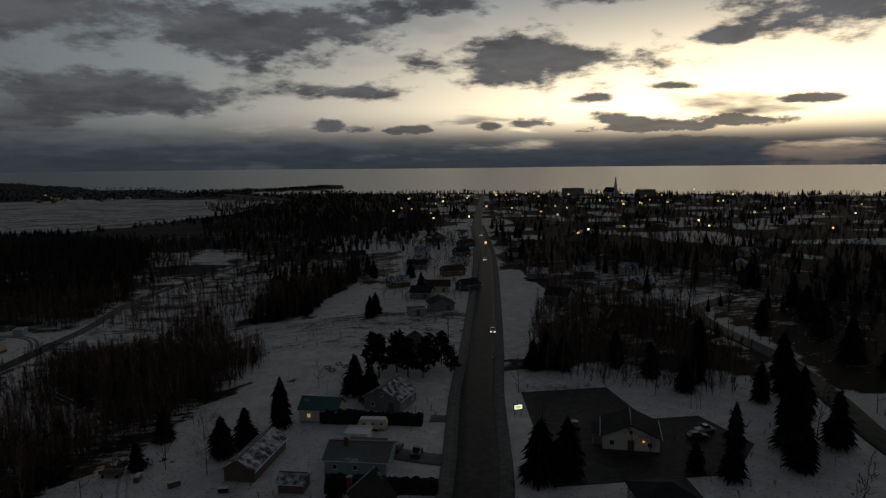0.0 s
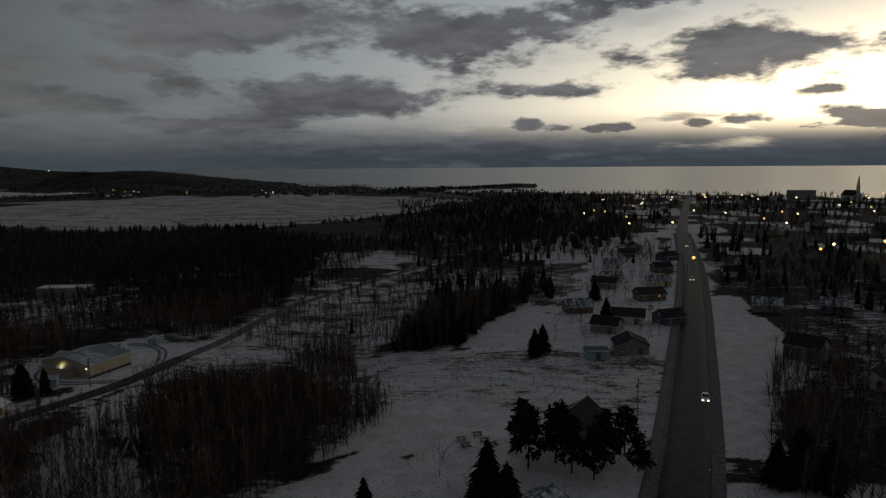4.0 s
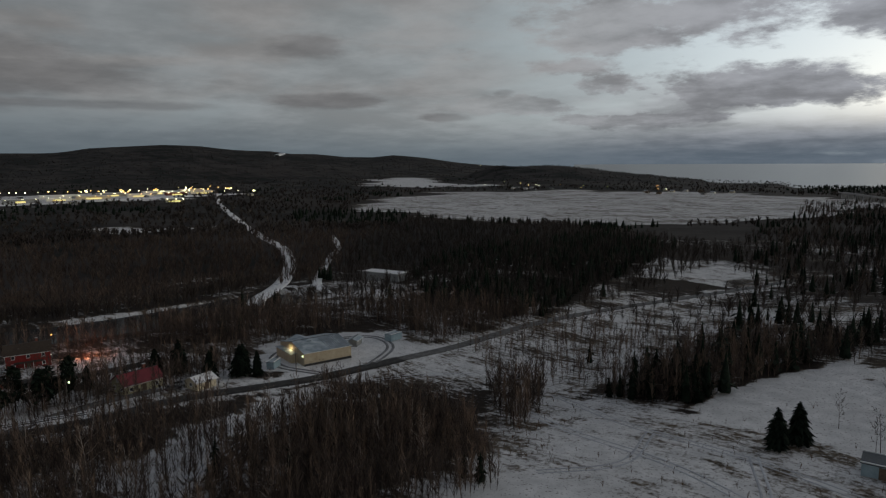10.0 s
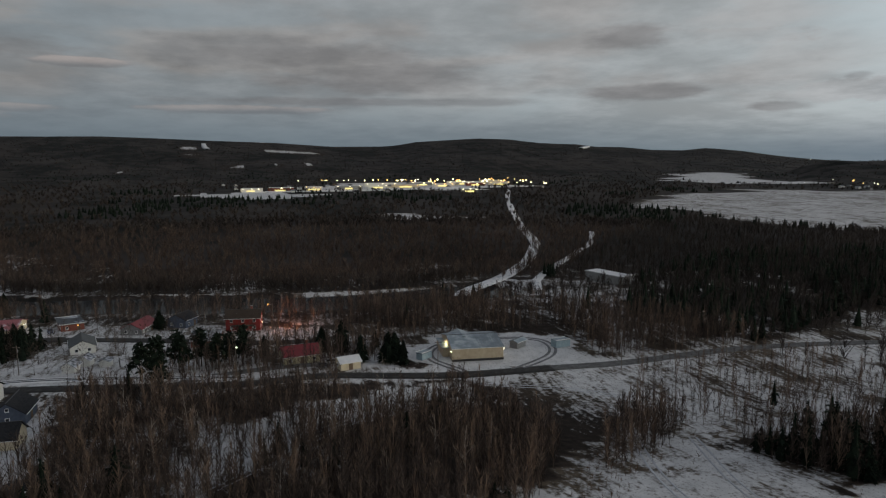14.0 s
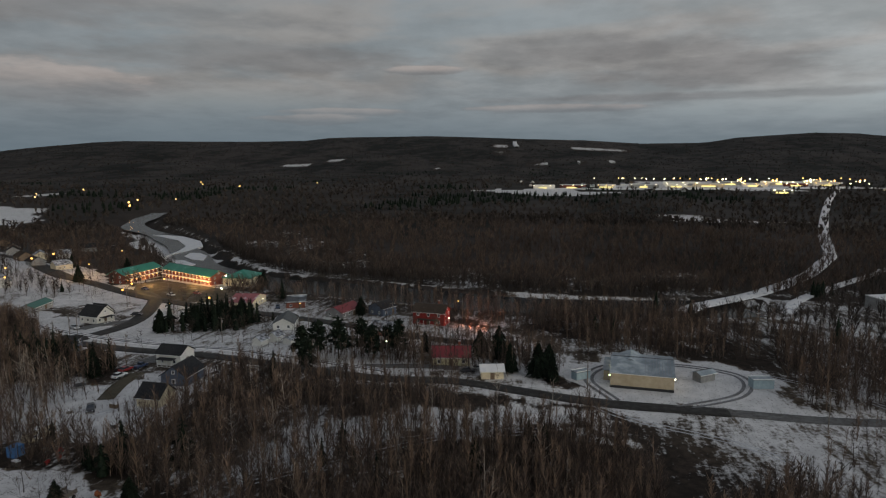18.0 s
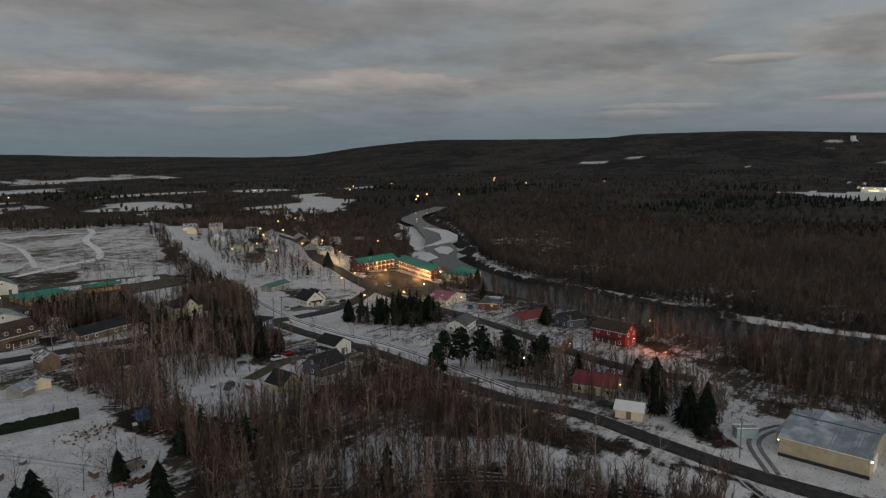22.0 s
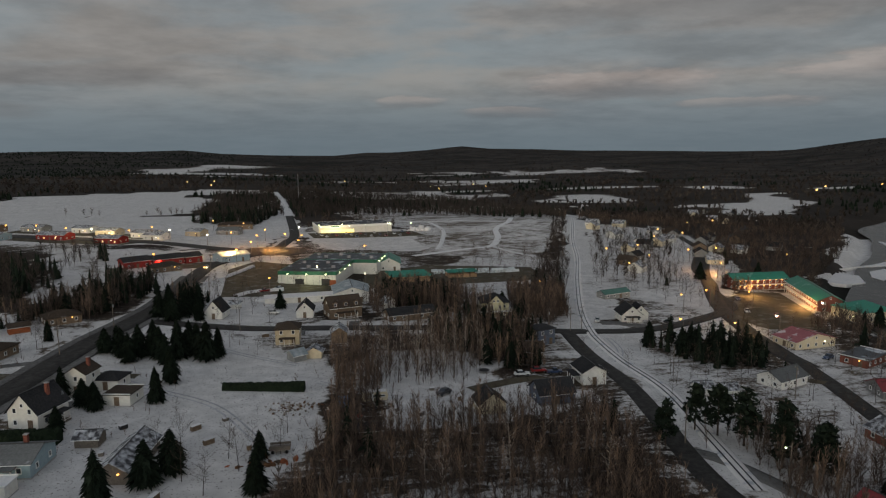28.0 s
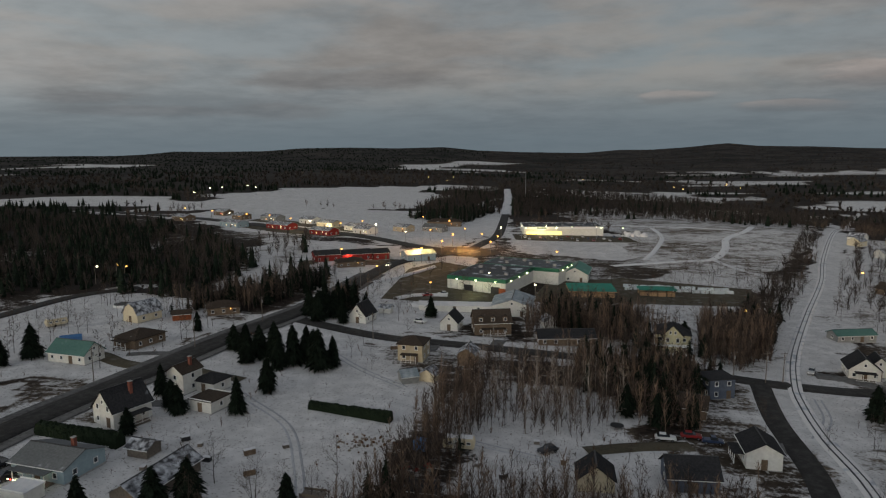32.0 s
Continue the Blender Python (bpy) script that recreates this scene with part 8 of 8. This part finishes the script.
for side, rows_ in ((-1, 1), (1, 3)):
    for k in range(rows_):
        t = np.gradient(bank_line, axis=0)
        t /= np.linalg.norm(t, axis=1)[:, None]
        q = bank_line + np.stack([t[:, 1], -t[:, 0]], -1) * side * (27 + 3.5 * k) + r.normal(size=bank_line.shape) * 1.6
        q = q[(q[:, 0] > -460)]
        for hx, hy, reach in FOOTPRINTS:
            q = q[np.hypot(q[:, 0] - hx, q[:, 1] - hy) > reach + 5]
        q = q[np.hypot(q[:, 0] + 285, q[:, 1] + 10) > 40]
        far_rows.append(rows_of(q[:, 0], q[:, 1], r, 0.5, 1.15, 0.9, 1.4))
joined("bare_wood", bare_near, np.concatenate(bare_rows), M["twig"], "thicket of leafless brown trees over thin snow", "woods")
joined("thicket", thin_near, np.concatenate(thin_rows), M["twig"], "dense thicket of slim leafless saplings over thin snow", "woods")
joined("birch_wood", thin_near, np.concatenate(pale_rows), M["twig_pale"], "pale leafless birches standing among brown brush", "woods")
# shade among these trees is put into the darker twig colour
joined("riverside_wood", mid_bare, np.concatenate(far_rows), M["twig_dark"], "leafless woods along the lanes and the river", "woods")
joined("brush", bush_near, np.concatenate(bush_rows), M["twig"], "low leafless brush at the edge of the woods", "brush")
joined("deep_conifer_wood", light_fir, np.concatenate(deep_rows), M["needle"], "dark stand of spruces among bare woods", "woods")
joined("conifer_wood", far_fir, np.concatenate(fir_rows), M["needle"], "dark stand of spruces and firs", "woods")
# rough weeds on the open field and the hill
weeds = []
for poly, each, seed in ((FIELDS[0][1], 5.0, 1), (FIELDS[19][1], 4.6, 2), ([(-90, 226), (-74, 213), (-38, 183), (-30, 190), (-60, 215), (-70, 232)], 2.2, 3), (FIELDS[5][1], 9, 4), (FIELDS[16][1], 8, 5)):
    x, y = scatter(poly, each, 700 + seed)
    keep = value_noise(x, y, 20, 31) > 0.45
    weeds.append(rows_of(x[keep], y[keep], r, 0.2, 0.6))
for poly, each, seed in ((FIELDS[4][1], 4.5, 11), (FIELDS[3][1], 4.5, 12), (FIELDS[13][1], 5.0, 13), (FIELDS[9][1], 4.0, 14), (FIELDS[5][1], 4.0, 15), (FIELDS[12][1], 5.0, 16), (FIELDS[15][1], 5.0, 17), (FIELDS[16][1], 5.0, 18), (FIELDS[1][1], 6.0, 19)):
    x, y = scatter(poly, each, 700 + seed)
    keep = value_noise(x, y, 14, 33) * 0.6 + value_noise(x, y, 5, 34) * 0.4 > 0.60
    weeds.append(rows_of(x[keep], y[keep], r, 0.2, 0.75))
joined("weeds", bush_near, np.concatenate(weeds), M["rust"], "rust-brown dead weeds poking through the snow", "weeds")

# bare trees between the houses along the main road and in the yards
street_rows = []
for poly, each, seed in (([(-8, 236), (30, 234), (46, 330), (62, 480), (20, 500), (-8, 320)], 9, 11), ([(62, 150), (96, 160), (150, 240), (190, 400), (80, 420), (66, 250)], 10, 12), ([(60, 60), (84, 40), (100, 140), (62, 146)], 10, 13), ([(-160, 60), (-240, 14), (-246, 60), (-224, 120), (-208, 160), (-150, 190), (-146, 110)], 10, 14), ([(-98, 4), (-142, 8), (-176, -2), (-240, -120), (-190, -160), (-104, -20)], 12, 15), ([(-8, -14), (-30, -110), (-60, -40), (-60, -2)], 12, 16), ([(-250, 10), (-280, -40), (-330, -80), (-390, -240), (-330, -260), (-250, -120), (-205, -30)], 11, 17), ([(94, 20), (80, -40), (40, -40), (10, -20), (2, 4), (12, 50), (60, 60)], 12, 18)):
    x, y = scatter(poly, each, 860 + seed, 1.5)
    street_rows.append(rows_of(x, y, r, 0.6, 1.2))
joined("yard_trees", bare_near, np.concatenate(street_rows), M["twig"], "leafless trees standing between the houses", "trees")

# the wide bare forest over the river and on to the hills
n = 44000
rad, ang = 230 + 3500 * r.random(n) ** 1.45, np.radians(r.uniform(2, 235, n))
fx, fy = CENTRE[0] - rad * np.sin(ang), CENTRE[1] + rad * np.cos(ang)
ring_r, ring_a = 230 + 480 * r.random(8000) ** 0.8, np.radians(r.uniform(30, 150, 8000))
rad, ang = np.concatenate([rad, ring_r]), np.concatenate([ang, ring_a])
fx, fy = CENTRE[0] - rad * np.sin(ang), CENTRE[1] + rad * np.cos(ang)
cover_here = snow_share(fx, fy)
dry = on_land(bearing(fx, fy), rad + 25)
river_far = near_line(RIVER_MID, fx, fy, 60)
keep = (cover_here < 0.42) & ~inside(FIELDS[24][1], fx, fy) & ~inside(FIELDS[26][1], fx, fy) & ~inside(FIELDS[27][1], fx, fy) & dry & (river_far > 27) & ~((fx > -240) & (fy > -300) & (fy < 300)) & ~((bearing(fx, fy) < 28) & (bearing(fx, fy) > 0) & (rad < 650))
for k, (bare, firs, poly) in enumerate(WOODS):
    keep &= ~inside(poly, fx, fy)
fx, fy, rad = fx[keep], fy[keep], rad[keep]
grow = (0.75 + 0.5 * r.random(len(fx))) * (1 - 0.35 * smooth((rad - 1300) / 900))
wide = 0.9 + rad / 1100
clump = value_noise(fx, fy, 210, 77) * 0.6 + value_noise(fx, fy, 70, 78) * 0.4
firs = ((clump > 0.66) & (rad > 700) & (rad < 2300)) | ((bearing(fx, fy) < 60) & (rad < 1100) & (clump > 0.5)) | ((bearing(fx, fy) < 17) & (rad > 1600))
spots = np.column_stack([fx, fy, grow * (0.75 + 0.15 * firs), r.uniform(0, 6.28, len(fx)), wide])
close = ~firs & (rad < 620)
joined("mid_forest", mid_bare, spots[close], M["twig_far"], "leafless brown forest beyond the river", "forest")
joined("far_forest", wide_bare, spots[~firs & ~close], M["twig_dark"], "wide leafless brown forest rolling towards the hills", "forest")
joined("far_conifers", light_fir, spots[firs], M["needle"], "dark conifers scattered through the far forest", "forest")

# trees of the town towards the sea
n = 7000
rad, ang = 190 + 1000 * r.random(n) ** 0.8, np.radians(r.uniform(-62, 16, n))
fx, fy = CENTRE[0] - rad * np.sin(ang), CENTRE[1] + rad * np.cos(ang)
gap = np.interp(bearing(fx, fy), SHORE_AT, SHORE_R) - rad
clump = value_noise(fx, fy, 60, 55) * 0.6 + value_noise(fx, fy, 18, 56) * 0.4
keep = (gap > 25) & (near_line(EAST_STREET, fx, fy, 40) > 7) & (near_line(MAIN_ROAD, fx, fy, 40) > 12) & (clump > 0.34) & ~inside(FIELDS[1][1], fx, fy) & ~((fx < 62) & (fy < 420) & (fx > -40))
fx, fy = fx[keep], fy[keep]
firs = (r.random(len(fx)) < 0.5) & (value_noise(fx, fy, 48, 91) > 0.58)
joined("town_trees", mid_bare, rows_of(fx[~firs], fy[~firs], r, 0.5, 1.15, 0.9, 1.5), M["twig_far"], "bare trees between the roofs of the seaside town", "trees")
joined("town_conifers", light_fir, rows_of(fx[firs], fy[firs], r, 0.5, 1.35, 0.9, 1.3), M["needle"], "dark conifers between the roofs of the seaside town", "trees")

# the wooded spit across the bay
n = 900
ang = r.uniform(3.5, 16, n)
rad = 2040 - 26 * (ang - 3.4) + (50 + 50 * (ang - 3.4)) * r.random(n)
fx, fy = CENTRE[0] - rad * np.sin(np.radians(ang)), CENTRE[1] + rad * np.cos(np.radians(ang))
joined("spit_wood", light_fir, np.column_stack([fx, fy, (0.45 + 0.7 * r.random(n)) * smooth((ang - 2.6) / 3), r.uniform(0, 6.28, n), r.uniform(1.2, 1.9, n)]), M["needle"], "dark conifers along the low spit across the bay", "woods")
